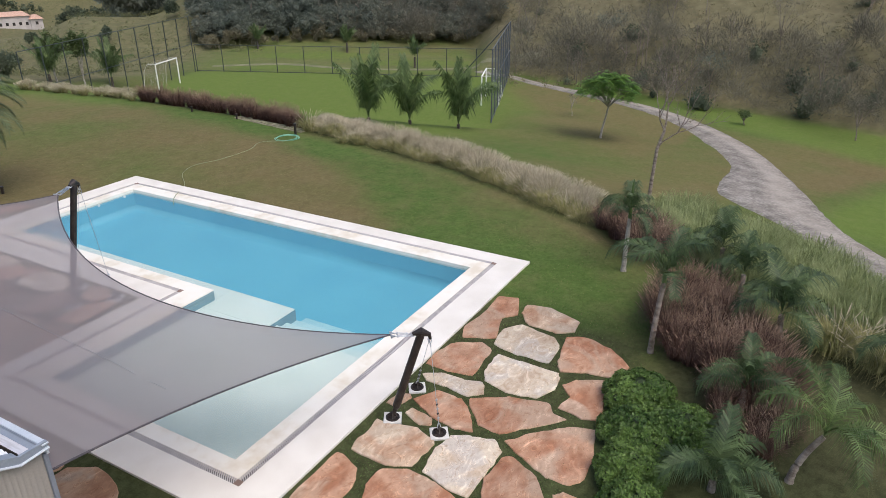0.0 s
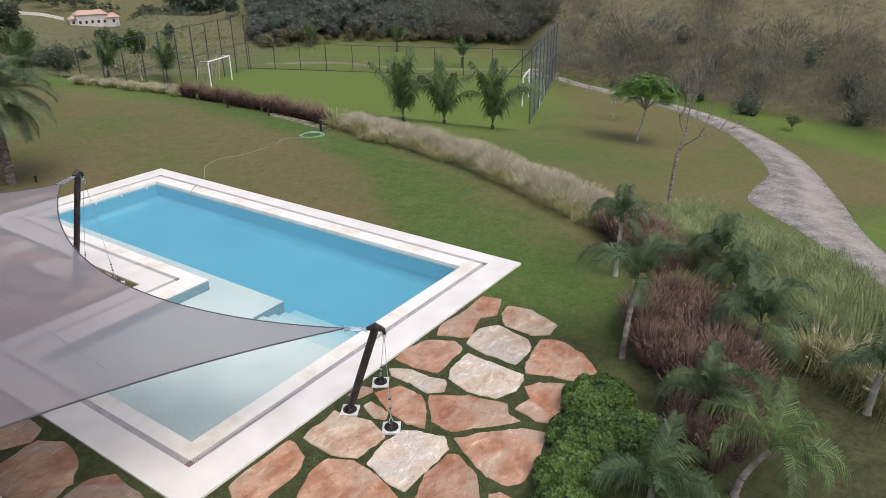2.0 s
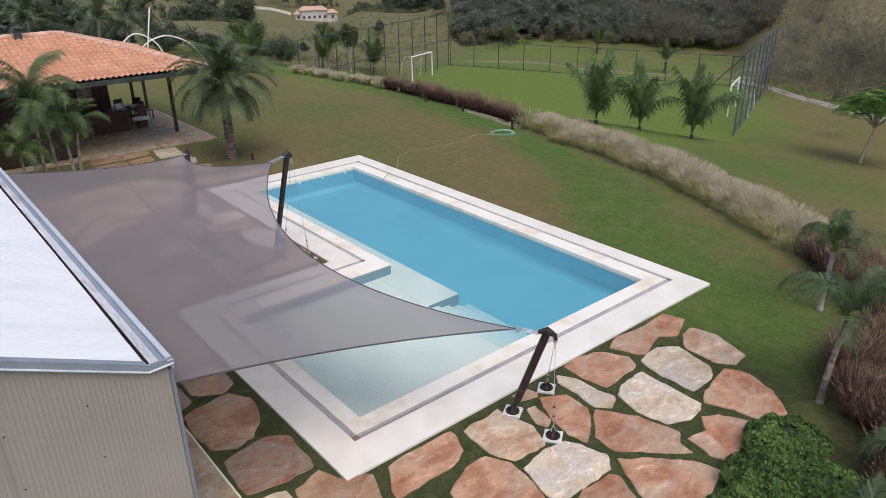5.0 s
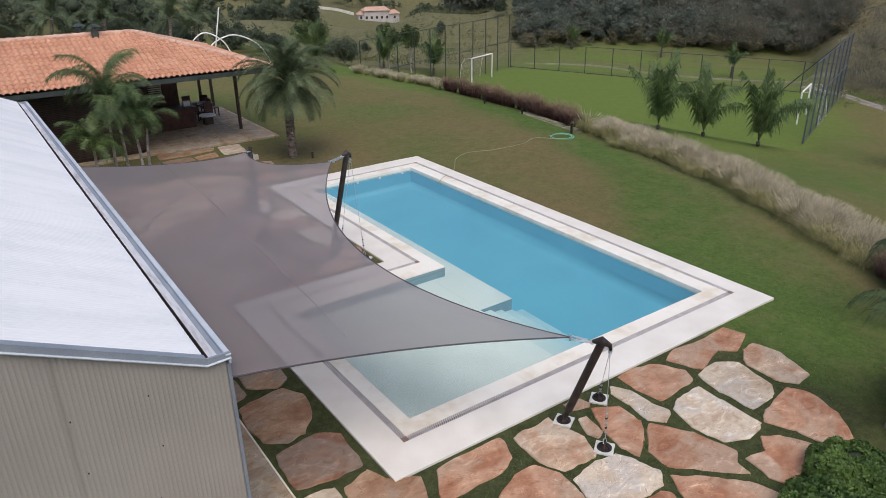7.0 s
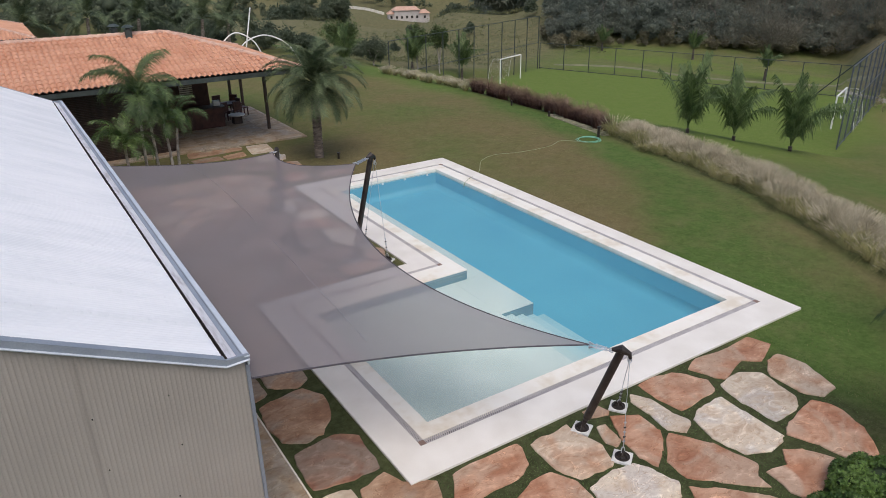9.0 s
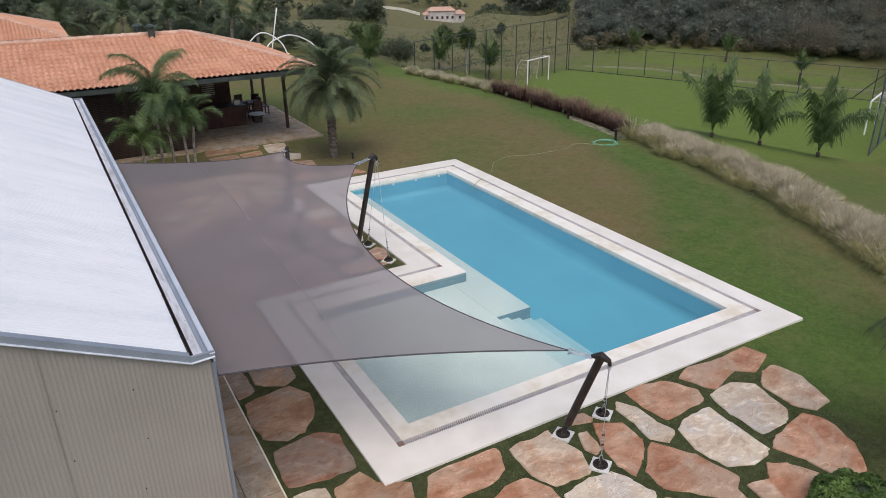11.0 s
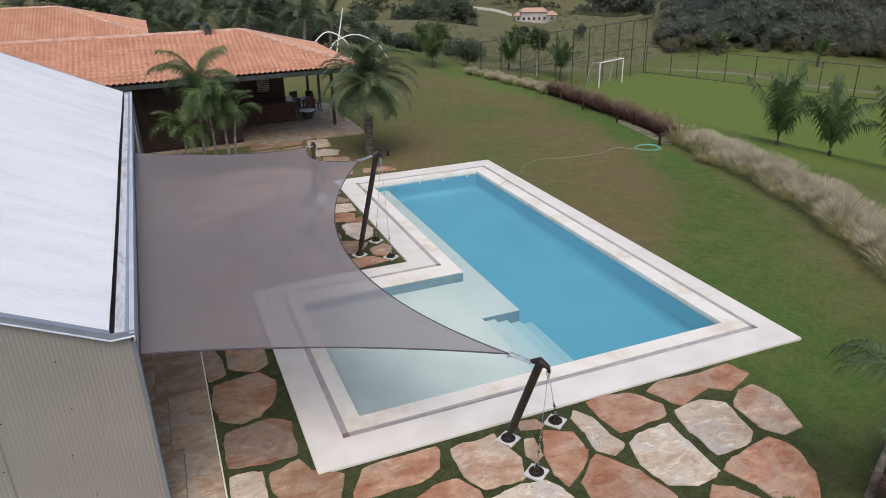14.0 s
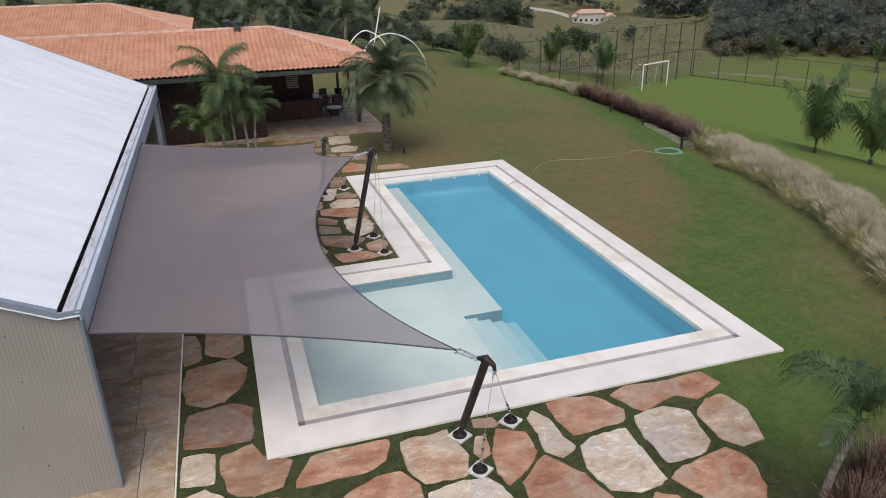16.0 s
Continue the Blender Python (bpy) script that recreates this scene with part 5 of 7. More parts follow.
palm("palm_tree", "young palm with upright spear among grasses on the lawn's rim", 11.5, -3.15, 1.6, (0.1, 0), 0.07, 0.05, 10, YOUNG_DARK, spear=1.05, size=0.56, seed=1, group="bank palms", bark=BARK_PALE)
palm("palm_tree", "young palm leaning beside burgundy grasses", 7.5, -4.9, 1.65, (0.25, -0.05), 0.065, 0.05, 7, YOUNG_DARK[:2] + YOUNG_DARK[:3], spear=0.4, size=0.72, seed=2, group="bank palms", bark=BARK)
palm("palm_tree", "dark young palm on the bank behind burgundy grasses", 9.2, -7.3, 0.85, (0.0, 0.05), 0.07, 0.06, 10, YOUNG_DARK, size=0.74, seed=3, group="bank palms")
palm("palm_tree", "young palm with fresh green drooping fronds on pale trunk", 4.6, -7.95, 0.95, (0.20, -0.34), 0.065, 0.045, 8, FRESH, size=0.62, seed=4, group="bank palms")
palm("palm_tree", "small dark palm in burgundy grasses", 6.2, -6.95, 0.50, (0.08, 0), 0.06, 0.05, 7, YOUNG_DARK, size=0.56, seed=5, group="bank palms")
palm("palm_tree", "young palm on the grassy bank by straw tussocks", 8.35, -9.5, 0.9, (0.1, -0.05), 0.07, 0.06, 8, YOUNG_DARK, size=0.61, seed=6, group="bank palms", bark=BARK_PALE)
palm("palm_tree", "low dark palm beside the clipped bushes", 3.75, -6.85, 0.22, (0.0, 0), 0.07, 0.06, 12, YOUNG_DARK, size=0.66, seed=7, group="bank palms")
palm("palm_tree", "dark palm among green grasses on the bank", 13.4, -5.4, 0.8, (0.05, 0), 0.07, 0.06, 9, YOUNG_DARK, size=0.68, seed=8, group="bank palms")
palm("palm_tree", "dark palm among grasses on the bank", 11.4, -6.2, 0.7, (0.05, 0), 0.07, 0.06, 7, YOUNG_DARK, size=0.61, seed=18, group="bank palms")
date_palm = palm("date_palm", "date palm with grey-green feather fronds in bare soil near the pavilion", 6.3, 19.0, 3.1, (0.05, 0), 0.16, 0.14, 60, DATE, size=0.94, seed=9, bark=BARK_MID)
bm = bmesh.new()
for k in range(150):
    a, z = k * 2.4, 0.12 + k * 0.0196
    m = pose(0.05 * (z / 3.1) ** 2, 0, z, 0, 0, math.degrees(a)) @ pose(0.150, 0, 0, 0, -35, 0)
    box(bm, -0.03, 0.045, -0.05, 0.05, -0.035, 0.03, 0, m)
part("leaf_stubs", bm, BARK_MID, date_palm, "old cut leaf bases round the trunk")
for k, (x, y, h, s, fr, cn) in enumerate(((-0.70, 19.3, 2.9, 1.0, ARECA, 14), (-0.2, 19.7, 2.2, 0.72, ARECA, 7), (0.30, 19.5, 1.9, 0.74, ARECA2, 8), (0.6, 19.8, 1.6, 0.66, ARECA, 6), (-1.35, 19.2, 1.2, 0.76, ARECA2, 10))):
    palm("areca_palm", "slender clustered areca palm with drooping green fronds beside the pavilion", x, y, h + 0.5, (0.15 * math.cos(k * 2), -0.1), 0.06, 0.045, cn + 4, fr, spear=0.5, size=s, seed=40 + k, bark=BARK_PALE, group="areca palm cluster")
for k, (x, y, s) in enumerate(((31.0, 19.2, 1.22), (33.2, 17.4, 1.15), (34.7, 14.5, 1.2))):
    palm("palm_tree", "upright young palm on the slope above the field", x, y, 0.32, (0, 0), 0.10, 0.11, 8, BIG, size=s, seed=50 + k, bark=BARK_DARK, group="palms above the field")
for k, (x, y, s, h) in enumerate(((36.1, 51.8, 0.95, 1.2), (30.5, 52.3, 0.8, 0.7), (18.1, 41.2, 0.75, 0.5), (62.5, 35.0, 0.6, 1.2), (62.0, 58.0, 0.6, 1.0), (66.0, 47.0, 0.6, 1.2))):
    palm("palm_tree", "young palm beyond the sports fence", x, y, h, (0, 0), 0.14, 0.1, 12, BIG, size=s, seed=60 + k, bark=BARK_DARK, group="palms beyond the fence")
for k, (x, y, h) in enumerate(((10.5, 52.0, 3.2), (13.5, 55.0, 2.8), (6.0, 54.0, 3.4), (-2.0, 58.0, 3.0), (3.0, 60.0, 3.2))):
    palm("palm_tree", "dark palm behind the pavilion", x, y, h, (0.2, 0), 0.16, 0.12, 16, DATE, size=1.35, seed=70 + k, group="palms behind the pavilion")


# Near-black core colour standing for the shade inside a bush.
CORE_SHADE = surface("bush_core_shade", (0.012, 0.024, 0.008), (0.03, 0.05, 0.016), 8, 0.9)


def bush(name, label, x, y, rx, ry, h, n, material, leaf, seed, group=""):
    """A lobed bush: leaf rosettes over several rounded lobes, the shade between them painted as a dark core."""
    rg = np.random.default_rng(seed)
    z = ground_z(x, y) - 0.05
    lobes = [(0.0, 0.0, h * 0.5, 0.5)] + [(0.42 * rx * math.cos(a), 0.42 * ry * math.sin(a), h * rg.uniform(0.52, 0.68), rg.uniform(0.28, 0.38)) for a in np.arange(0, 6.2, 1.25) + rg.uniform(0, 1)]
    lobes += [(0.74 * rx * math.cos(a), 0.74 * ry * math.sin(a), h * rg.uniform(0.25, 0.45), rg.uniform(0.28, 0.36)) for a in np.arange(0, 6.2, 0.7) + rg.uniform(0, 1)]
    verts, faces = [], []
    thing = tagged(empty(name, x, y, z), label, "bush", group)
    bm = bmesh.new()
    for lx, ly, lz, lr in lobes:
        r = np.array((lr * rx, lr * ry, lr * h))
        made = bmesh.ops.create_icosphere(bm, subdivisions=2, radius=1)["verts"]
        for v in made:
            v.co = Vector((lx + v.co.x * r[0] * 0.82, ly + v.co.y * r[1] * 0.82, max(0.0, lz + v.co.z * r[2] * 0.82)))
        for _ in range(n // len(lobes)):
            nrm = rg.normal(0, 1, 3)
            nrm /= np.linalg.norm(nrm)
            nrm[2] = abs(nrm[2]) if rg.random() < 0.75 else nrm[2]
            c = np.array((lx, ly, lz)) + nrm * r * rg.uniform(0.84, 1.02)
            c[2] = max(c[2], 0.05)
            turn = rg.uniform(0, 6.28)
            t1 = np.cross(nrm, (0.3, 0.5, 0.81))
            t1 /= np.linalg.norm(t1)
            t2 = np.cross(nrm, t1)
            for q in range(5):
                a = turn + q * 1.257
                d = nrm * rg.uniform(0.35, 0.8) + math.cos(a) * t1 + math.sin(a) * t2
                d /= np.linalg.norm(d)
                s = np.cross(d, nrm)
                s /= np.linalg.norm(s) + 1e-9
                L = leaf * rg.uniform(0.7, 1.3)
                i = len(verts)
                verts += [c, c + d * L * 0.55 + s * L * 0.24, c + d * L, c + d * L * 0.55 - s * L * 0.24]
                faces.append((i, i + 1, i + 2, i + 3))
    from_arrays("leaves", verts, faces, material, thing)
    part("core", bm, CORE_SHADE, thing, "dark core painted for the shade among the leaves")
    return thing


for k, (x, y, rx, ry, h) in enumerate(((5.6, -5.15, 0.74, 0.66, 0.62), (4.4, -5.35, 0.68, 0.62, 0.60), (3.4, -5.6, 0.66, 0.6, 0.58), (4.9, -6.15, 0.70, 0.62, 0.62), (2.55, -5.9, 0.6, 0.6, 0.56))):
    bush("clipped_bush", "rounded dense green clipped bush beside the flagstones", x, y, rx, ry, h, 3300, BOX_LEAF, 0.060, 80 + k, "clipped bushes")


def tree(name, label, x, y, h, spread, leaf_mat, clusters, leaves, leaf, seed, bare=0.35, lean=0.0, bark=None, group="", flat=0.45, r=0.09):
    rg = np.random.default_rng(seed)
    z = ground_z(x, y) - 0.05
    thing = tagged(empty(name, x, y, z), label, "tree", group)
    bm = bmesh.new()
    fork = Vector((lean, 0.1, h * bare))
    tube(bm, [(0, 0, 0), (lean * 0.3, 0.02, h * bare * 0.5), fork], [r, r * 0.75, r * 0.6], 8)
    tips = []
    for k in range(7):
        a = k * 2.4 + rg.uniform(-0.3, 0.3)
        e = Vector((math.cos(a) * spread * rg.uniform(0.35, 0.75), math.sin(a) * spread * rg.uniform(0.35, 0.75), h * rg.uniform(0.72, 0.95))) + Vector((lean, 0, 0))
        mid = fork.lerp(e, 0.5) + Vector((0, 0, 0.06 * h))
        tube(bm, [fork, mid, e], [r * 0.5, r * 0.3, r * 0.1], 6)
        tips.append(e)
        for j in range(3):
            q = e + Vector((rg.normal(0, spread * 0.28), rg.normal(0, spread * 0.28), rg.normal(0.1, 0.08) * h))
            tube(bm, [mid.lerp(e, 0.3 + 0.2 * j), q], [r * 0.18, r * 0.05], 5)
            tips.append(q)
    part("trunk", bm, bark or BARK_PALE, thing, "branching trunk")
    if clusters:
        verts, faces = [], []
        for k in range(clusters):
            c = np.array(tips[k % len(tips)]) + rg.normal(0, spread * 0.12, 3)
            for _ in range(leaves):
                p = c + rg.normal(0, 1, 3) * np.array((spread * 0.2, spread * 0.2, spread * 0.2 * flat))
                d = rg.normal(0, 1, 3)
                d[2] *= 0.5
                d /= np.linalg.norm(d)
                s = np.cross(d, rg.normal(0, 1, 3))
                s /= np.linalg.norm(s)
                L = leaf * rg.uniform(0.6, 1.3)
                i = len(verts)
                verts += [p, p + d * L * 0.5 + s * L * 0.3, p + d * L, p + d * L * 0.5 - s * L * 0.3]
                faces.append((i, i + 1, i + 2, i + 3))
        from_arrays("crown", verts, faces, leaf_mat, thing, "leafy crown")
    return thing


def umbrella_tree(x, y, h, reach, seed):
    """A bent slender trunk under a flat crown of feathery, layered boughs."""
    rg = np.random.default_rng(seed)
    thing = tagged(empty("spreading_tree", x, y, ground_z(x, y) - 0.05), "small tree with flat layered bright green crown beside the track", "tree")
    bm = bmesh.new()
    fork = Vector((0.16, -0.30, h * 0.48))
    tube(bm, [(0, 0, 0), (0.02, -0.04, h * 0.14), (0.05, -0.20, h * 0.3), fork], [0.085, 0.07, 0.06, 0.05], 8)
    verts, faces = [], []
    for k in range(22):
        a = k * 2.4 + rg.uniform(-0.3, 0.3)
        q = reach * math.sqrt((k + 0.5) / 22)
        top = Vector((fork.x + math.cos(a) * q, fork.y + math.sin(a) * q, h * (0.93 - 0.26 * (q / reach) ** 2) + rg.normal(0, 0.09)))
        mid = fork.lerp(top, 0.55) + Vector((0, 0, 0.04 * h * q / reach))
        tube(bm, [fork, mid, top], [0.032, 0.02, 0.008], 5)
        for _ in range(30):
            b = a + rg.normal(0, 1.5)
            out = np.array((math.cos(b), math.sin(b), rg.uniform(-0.12, 0.22)))
            side = np.array((-math.sin(b), math.cos(b), 0.0))
            start = np.array(top) + rg.normal(0, 1, 3) * np.array((0.22, 0.22, 0.13))
            L = reach * rg.uniform(0.24, 0.38)
            for f in np.linspace(0.1, 1, 9):
                p = start + out * L * f - np.array((0, 0, 0.5 * L * f * f))
                for e in (-1, 1):
                    w = 0.16 * (1.15 - 0.6 * f) * rg.uniform(0.8, 1.2)
                    d = side * e + out * 0.45 - np.array((0, 0, 0.25))
                    i = len(verts)
                    verts += [p, p + d * w * 0.5 + out * 0.05, p + d * w, p + d * w * 0.5 - out * 0.05]
                    faces.append((i, i + 1, i + 2, i + 3))
    part("trunk", bm, BARK_PALE, thing, "bent pale trunk with spreading boughs")
    from_arrays("crown", verts, faces, BRIGHT_LEAF, thing, "flat feathery crown")


def leafless_tree(x, y, h, seed):
    """A thin leaning trunk that forks again and again into bare twigs."""
    rg = np.random.default_rng(seed)
    thing = tagged(empty("bare_tree", x, y, ground_z(x, y) - 0.05), "thin pale tree with nearly leafless branches on the slope", "tree")
    bm = bmesh.new()
    verts, faces = [], []

    def grow(p, d, length, r, depth):
        line = [p]
        for k in range(3):
            d = (d + Vector(rg.normal(0, 0.13, 3)) + Vector((0, 0, 0.07))).normalized()
            line.append(line[-1] + d * length / 3)
        tube(bm, line, [r, r * 0.88, r * 0.76, r * 0.64], 6 if depth < 3 else 4)
        if depth == 5:
            for _ in range(2):
                q = np.array(line[-1]) + rg.normal(0, 0.06, 3)
                u, w = rg.normal(0, 1, 3), rg.normal(0, 1, 3)
                u, w = u / np.linalg.norm(u) * 0.045, w / np.linalg.norm(w) * 0.02
                i = len(verts)
                verts.extend([q, q + u + w, q + 2 * u, q + u - w])
                faces.append((i, i + 1, i + 2, i + 3))
            return
        turn = rg.uniform(0, 6.28)
        for k in range(3 if depth in (1, 3) else 2):
            a = turn + k * (2.1 if depth in (1, 3) else 3.14) + rg.uniform(-0.4, 0.4)
            side = d.orthogonal().normalized()
            side.rotate(Matrix.Rotation(a, 3, d))
            spread = rg.uniform(0.25, 0.6)
            grow(line[-1] if k < 2 else line[2], (d + side * spread).normalized(), length * rg.uniform(0.62, 0.85), r * 0.66, depth + 1)

    first = [Vector((0, 0, 0)), Vector((0.02, -0.03, h * 0.18)), Vector((0.08, -0.08, h * 0.38)), Vector((0.20, -0.26, h * 0.50))]
    tube(bm, first, [0.085, 0.075, 0.065, 0.055], 8)
    grow(first[-1], Vector((0.12, -0.15, 1)).normalized(), h * 0.16, 0.045, 0)
    grow(first[2], Vector((0.16, -0.40, 0.9)).normalized(), h * 0.17, 0.035, 1)
    grow(first[-1], Vector((-0.16, 0.36, 0.9)).normalized(), h * 0.15, 0.035, 1)
    part("trunk", bm, BARK, thing, "forking bare trunk and twigs")
    from_arrays("leaves", verts, faces, OLIVE_LEAF, thing, "few small olive leaves")


umbrella_tree(39.0, 6.0, 4.5, 1.75, 90)
leafless_tree(22.6, -1.2, 6.3, 91)
tree("small_tree", "slender dark green tree beyond the lawn", 31.6, 53.1, 3.6, 0.75, TREE_LEAF, 40, 120, 0.2, 92, 0.15, flat=1.2)
tree("small_tree", "slender dark green tree beyond the lawn", 33.7, 52.3, 3.9, 0.7, TREE_LEAF, 40, 120, 0.2, 93, 0.15, flat=1.3)
tree("small_tree", "low olive tree beyond the grass hedge", 25.0, 49.8, 1.9, 1.2, THICKET_LEAF, 40, 120, 0.15, 94, 0.15, flat=1.0)
tree("small_tree", "dark round tree at the end of the grass hedge", 18.9, 43.2, 2.7, 1.1, TREE_LEAF, 44, 130, 0.14, 96, 0.12, flat=1.1)
tree("sapling", "thin staked sapling on the worn slope", 47.5, 11.0, 1.7, 0.5, SCRUB_LEAF, 8, 8, 0.12, 95, 0.4, r=0.03)
for k, (x, y, h, s, mt) in enumerate(((58.5, 2.5, 3.4, 1.5, WOOD_LEAF), (50.0, -9.0, 3.0, 1.2, SCRUB_LEAF), (61.5, 7.0, 4.6, 1.7, SCRUB_LEAF), (47.0, -13.0, 3.4, 1.4, SCRUB_LEAF), (66.0, 14.0, 4.2, 1.7, WOOD_LEAF), (57.5, -6.0, 4.4, 1.8, SCRUB_LEAF), (64.0, -2.0, 5.0, 2.0, SCRUB_LEAF), (72.0, 6.0, 5.5, 2.2, SCRUB_LEAF), (55.0, 9.0, 1.3, 0.5, SCRUB_LEAF), (51.0, -1.5, 1.0, 0.45, TREE_LEAF))):
    tree("roadside_tree", "thin scrubby tree at the foot of the dry hill", x, y, h, s, mt, 28, 34, 0.11, 100 + k, 0.3, group="roadside trees", flat=0.9, r=0.06, bark=BARK)


# ---- far woods and scrub ----
def woods(name, label, places, material, card, n, seed, core=False, twig=False):
    rg = np.random.default_rng(seed)
    V, F = [], []
    base = 0
    ball = bmesh.new()
    bmesh.ops.create_icosphere(ball, subdivisions=2, radius=1)
    bv = np.array([v.co[:] for v in ball.verts])
    bf = np.array([[v.index for v in f.verts] + [f.verts[2].index] for f in ball.faces])
    ball.free()
    for x, y, r, h in places:
        z = ground_z(x, y)
        d = rg.normal(0, 1, (n, 3))
        d /= np.linalg.norm(d, axis=1)[:, None]
        d[:, 2] = d[:, 2] * 0.85 if core else np.abs(d[:, 2]) * 1.1 - 0.25
        c = np.array((x, y, z + h * (0.38 if core else 0.5))) + d * np.array((r, r, h * 0.55)) * rg.uniform(0.55, 1.05, (n, 1)) * (1 + 0.25 * np.sin(d[:, :1] * 7 + x) * np.cos(d[:, 1:2] * 6 + y))
        nr = d + rg.normal(0, 1.1, (n, 3))
        nr /= np.linalg.norm(nr, axis=1)[:, None]
        a = np.cross(nr, rg.normal(0, 1, (n, 3)))
        a /= np.linalg.norm(a, axis=1)[:, None]
        b = np.cross(nr, a)
        s = card * r * rg.uniform(0.6, 1.3, (n, 1))
        la, lb = (3.2, 0.22) if twig else (1.0, 0.8)
        if twig:
            a = a * 0.7 + d * 0.6 + np.array((0, 0, 0.35))
        quad = np.stack([c - a * s * la, c - b * s * lb, c + a * s * la, c + b * s * lb], 1).reshape(-1, 3)
        V.append(quad)
        F += list(np.arange(n * 4).reshape(n, 4) + base)
        base += n * 4
        if core:
            lump = 0.50 * (1 + 0.2 * np.sin(bv[:, :1] * 7 + x) * np.cos(bv[:, 1:2] * 6 + y))
            V.append(np.array((x, y, z + h * 0.28)) + bv * np.array((r, r, h * 0.6)) * lump)
            F += [f[:3] + base for f in bf]
            base += len(bv)
    ob = from_arrays(name, np.concatenate(V), F, material)
    return tagged(ob, label, "woodland", kind="stuff")


def lobed_woods(name, label, places, material, lobes, cards, leaf, seed):
    """Broadleaved trees seen from afar: each crown many uneven leaf masses, roughened by single sprays."""
    rg = np.random.default_rng(seed)
    ball = bmesh.new()
    bmesh.ops.create_icosphere(ball, subdivisions=1, radius=1)
    bv = np.array([v.co[:] for v in ball.verts])
    bf = np.array([[v.index for v in f.verts] for f in ball.faces])
    ball.free()
    V, F, base = [], [], 0
    for x, y, r, h in places:
        z = ground_z(x, y)
        for k in range(lobes):
            d = rg.normal(0, 1, 3)
            d /= np.linalg.norm(d)
            d[2] = abs(d[2]) * 1.15 - 0.45
            c = np.array((x, y, z + h * 0.45)) + d * np.array((r, r, h * 0.5)) * rg.uniform(0.45, 0.85)
            lr = r * rg.uniform(0.26, 0.46)
            lump = 0.66 + rg.normal(0, 0.11, (len(bv), 1))
            V.append(c + bv * lump * np.array((lr, lr, lr * 0.8)))
            F += [tuple(q) for q in bf + base]
            base += len(bv)
            n = cards
            e = rg.normal(0, 1, (n, 3))
            e /= np.linalg.norm(e, axis=1)[:, None]
            o = c + e * lr * rg.uniform(0.64, 1.16, (n, 1))
            t = np.cross(e, rg.normal(0, 1, (n, 3)))
            t /= np.linalg.norm(t, axis=1)[:, None] + 1e-9
            u = e * 0.7 + rg.normal(0, 0.5, (n, 3))
            s = leaf * rg.uniform(0.6, 1.4, (n, 1))
            V.append(np.stack([o - t * s, o + t * s, o + u * s * 1.8], 1).reshape(-1, 3))
            F += [tuple(q) for q in np.arange(n * 3).reshape(n, 3) + base]
            base += n * 3
    ob = from_arrays(name, np.concatenate(V), F, material, smooth_shade=True)
    return tagged(ob, label, "woodland", kind="stuff")


def wood_places(n, seed, bearing, reach, r, keep=None):
    rg = np.random.default_rng(seed)
    out = []
    while len(out) < n:
        b, q = radians(rg.uniform(*bearing)), rg.uniform(reach[0] ** 0.5, reach[1] ** 0.5) ** 2
        x, y = -5 + q * math.cos(b), -8 + q * math.sin(b)
        if keep is None or keep(x, y):
            rr = rg.uniform(*r)
            out.append((x, y, rr, rr * rg.uniform(1.6, 2.7)))
    return out


def off_farm(x, y):
    return math.hypot(x - 170, y - 294) > 26 and not (56.5 < math.degrees(math.atan2(y + 9, x + 5.5)) < 65 and 120 < math.hypot(x, y) < 350)


def on_foot(x, y):
    """Scrub keeps to the hill's foot and to gullies."""
    b, r = math.degrees(math.atan2(y + 9, x + 5.5)), math.hypot(x + 5.5, y + 9)
    rise = r - float(np.interp(b, [-60, -1.8, 6.3, 12.4, 18.8, 23.7, 26], [55, 58.5, 62, 65, 71.5, 75.5, 79]))
    return -3 < rise < 9 or (rise > 0 and math.sin(b * 0.55 + 0.6) + 0.5 * math.sin(b * 1.3 + r * 0.1) > 0.75)


def past_field(x, y):
    """Clear of the playing field and the mown strip round it."""
    u, v = (x - FN[0]) * FU[0] + (y - FN[1]) * FU[1], (x - FN[0]) * FV[0] + (y - FN[1]) * FV[1]
    return off_farm(x, y) and (u > 30 or v > 39)


def open_slope(x, y):
    return off_farm(x, y) and math.sin(x * 0.11 + 1) + math.sin(y * 0.083 + x * 0.03) > 0.35


lobed_woods("forest", "woodland rising from the valley, greyed in colour for haze", wood_places(950, 201, (26.0, 48.5), (97, 134), (0.9, 2.3)), FOREST_LEAF, 6, 135, 0.10, 202)
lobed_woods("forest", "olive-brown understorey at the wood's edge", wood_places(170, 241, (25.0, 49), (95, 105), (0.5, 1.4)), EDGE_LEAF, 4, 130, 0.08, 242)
lobed_woods("forest", "woodland on the valley's far hills, greyed in colour for haze", wood_places(420, 212, (24, 54), (130, 300), (2.6, 5.0)), FOREST_LEAF, 7, 60, 0.27, 213)
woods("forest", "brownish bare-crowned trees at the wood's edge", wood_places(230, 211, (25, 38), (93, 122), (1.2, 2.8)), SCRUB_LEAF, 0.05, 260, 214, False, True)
lobed_woods("forest", "trees scattered over the knoll's pasture", wood_places(9, 203, (47, 64), (104, 180), (0.6, 1.3), open_slope), THICKET_LEAF, 8, 120, 0.10, 204)
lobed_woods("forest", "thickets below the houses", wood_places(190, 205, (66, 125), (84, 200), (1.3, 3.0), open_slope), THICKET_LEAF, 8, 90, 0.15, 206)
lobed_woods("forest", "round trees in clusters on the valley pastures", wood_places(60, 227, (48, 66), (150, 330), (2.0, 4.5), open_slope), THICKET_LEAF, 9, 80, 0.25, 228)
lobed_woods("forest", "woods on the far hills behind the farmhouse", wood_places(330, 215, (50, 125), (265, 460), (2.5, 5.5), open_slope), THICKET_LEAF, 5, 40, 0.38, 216)
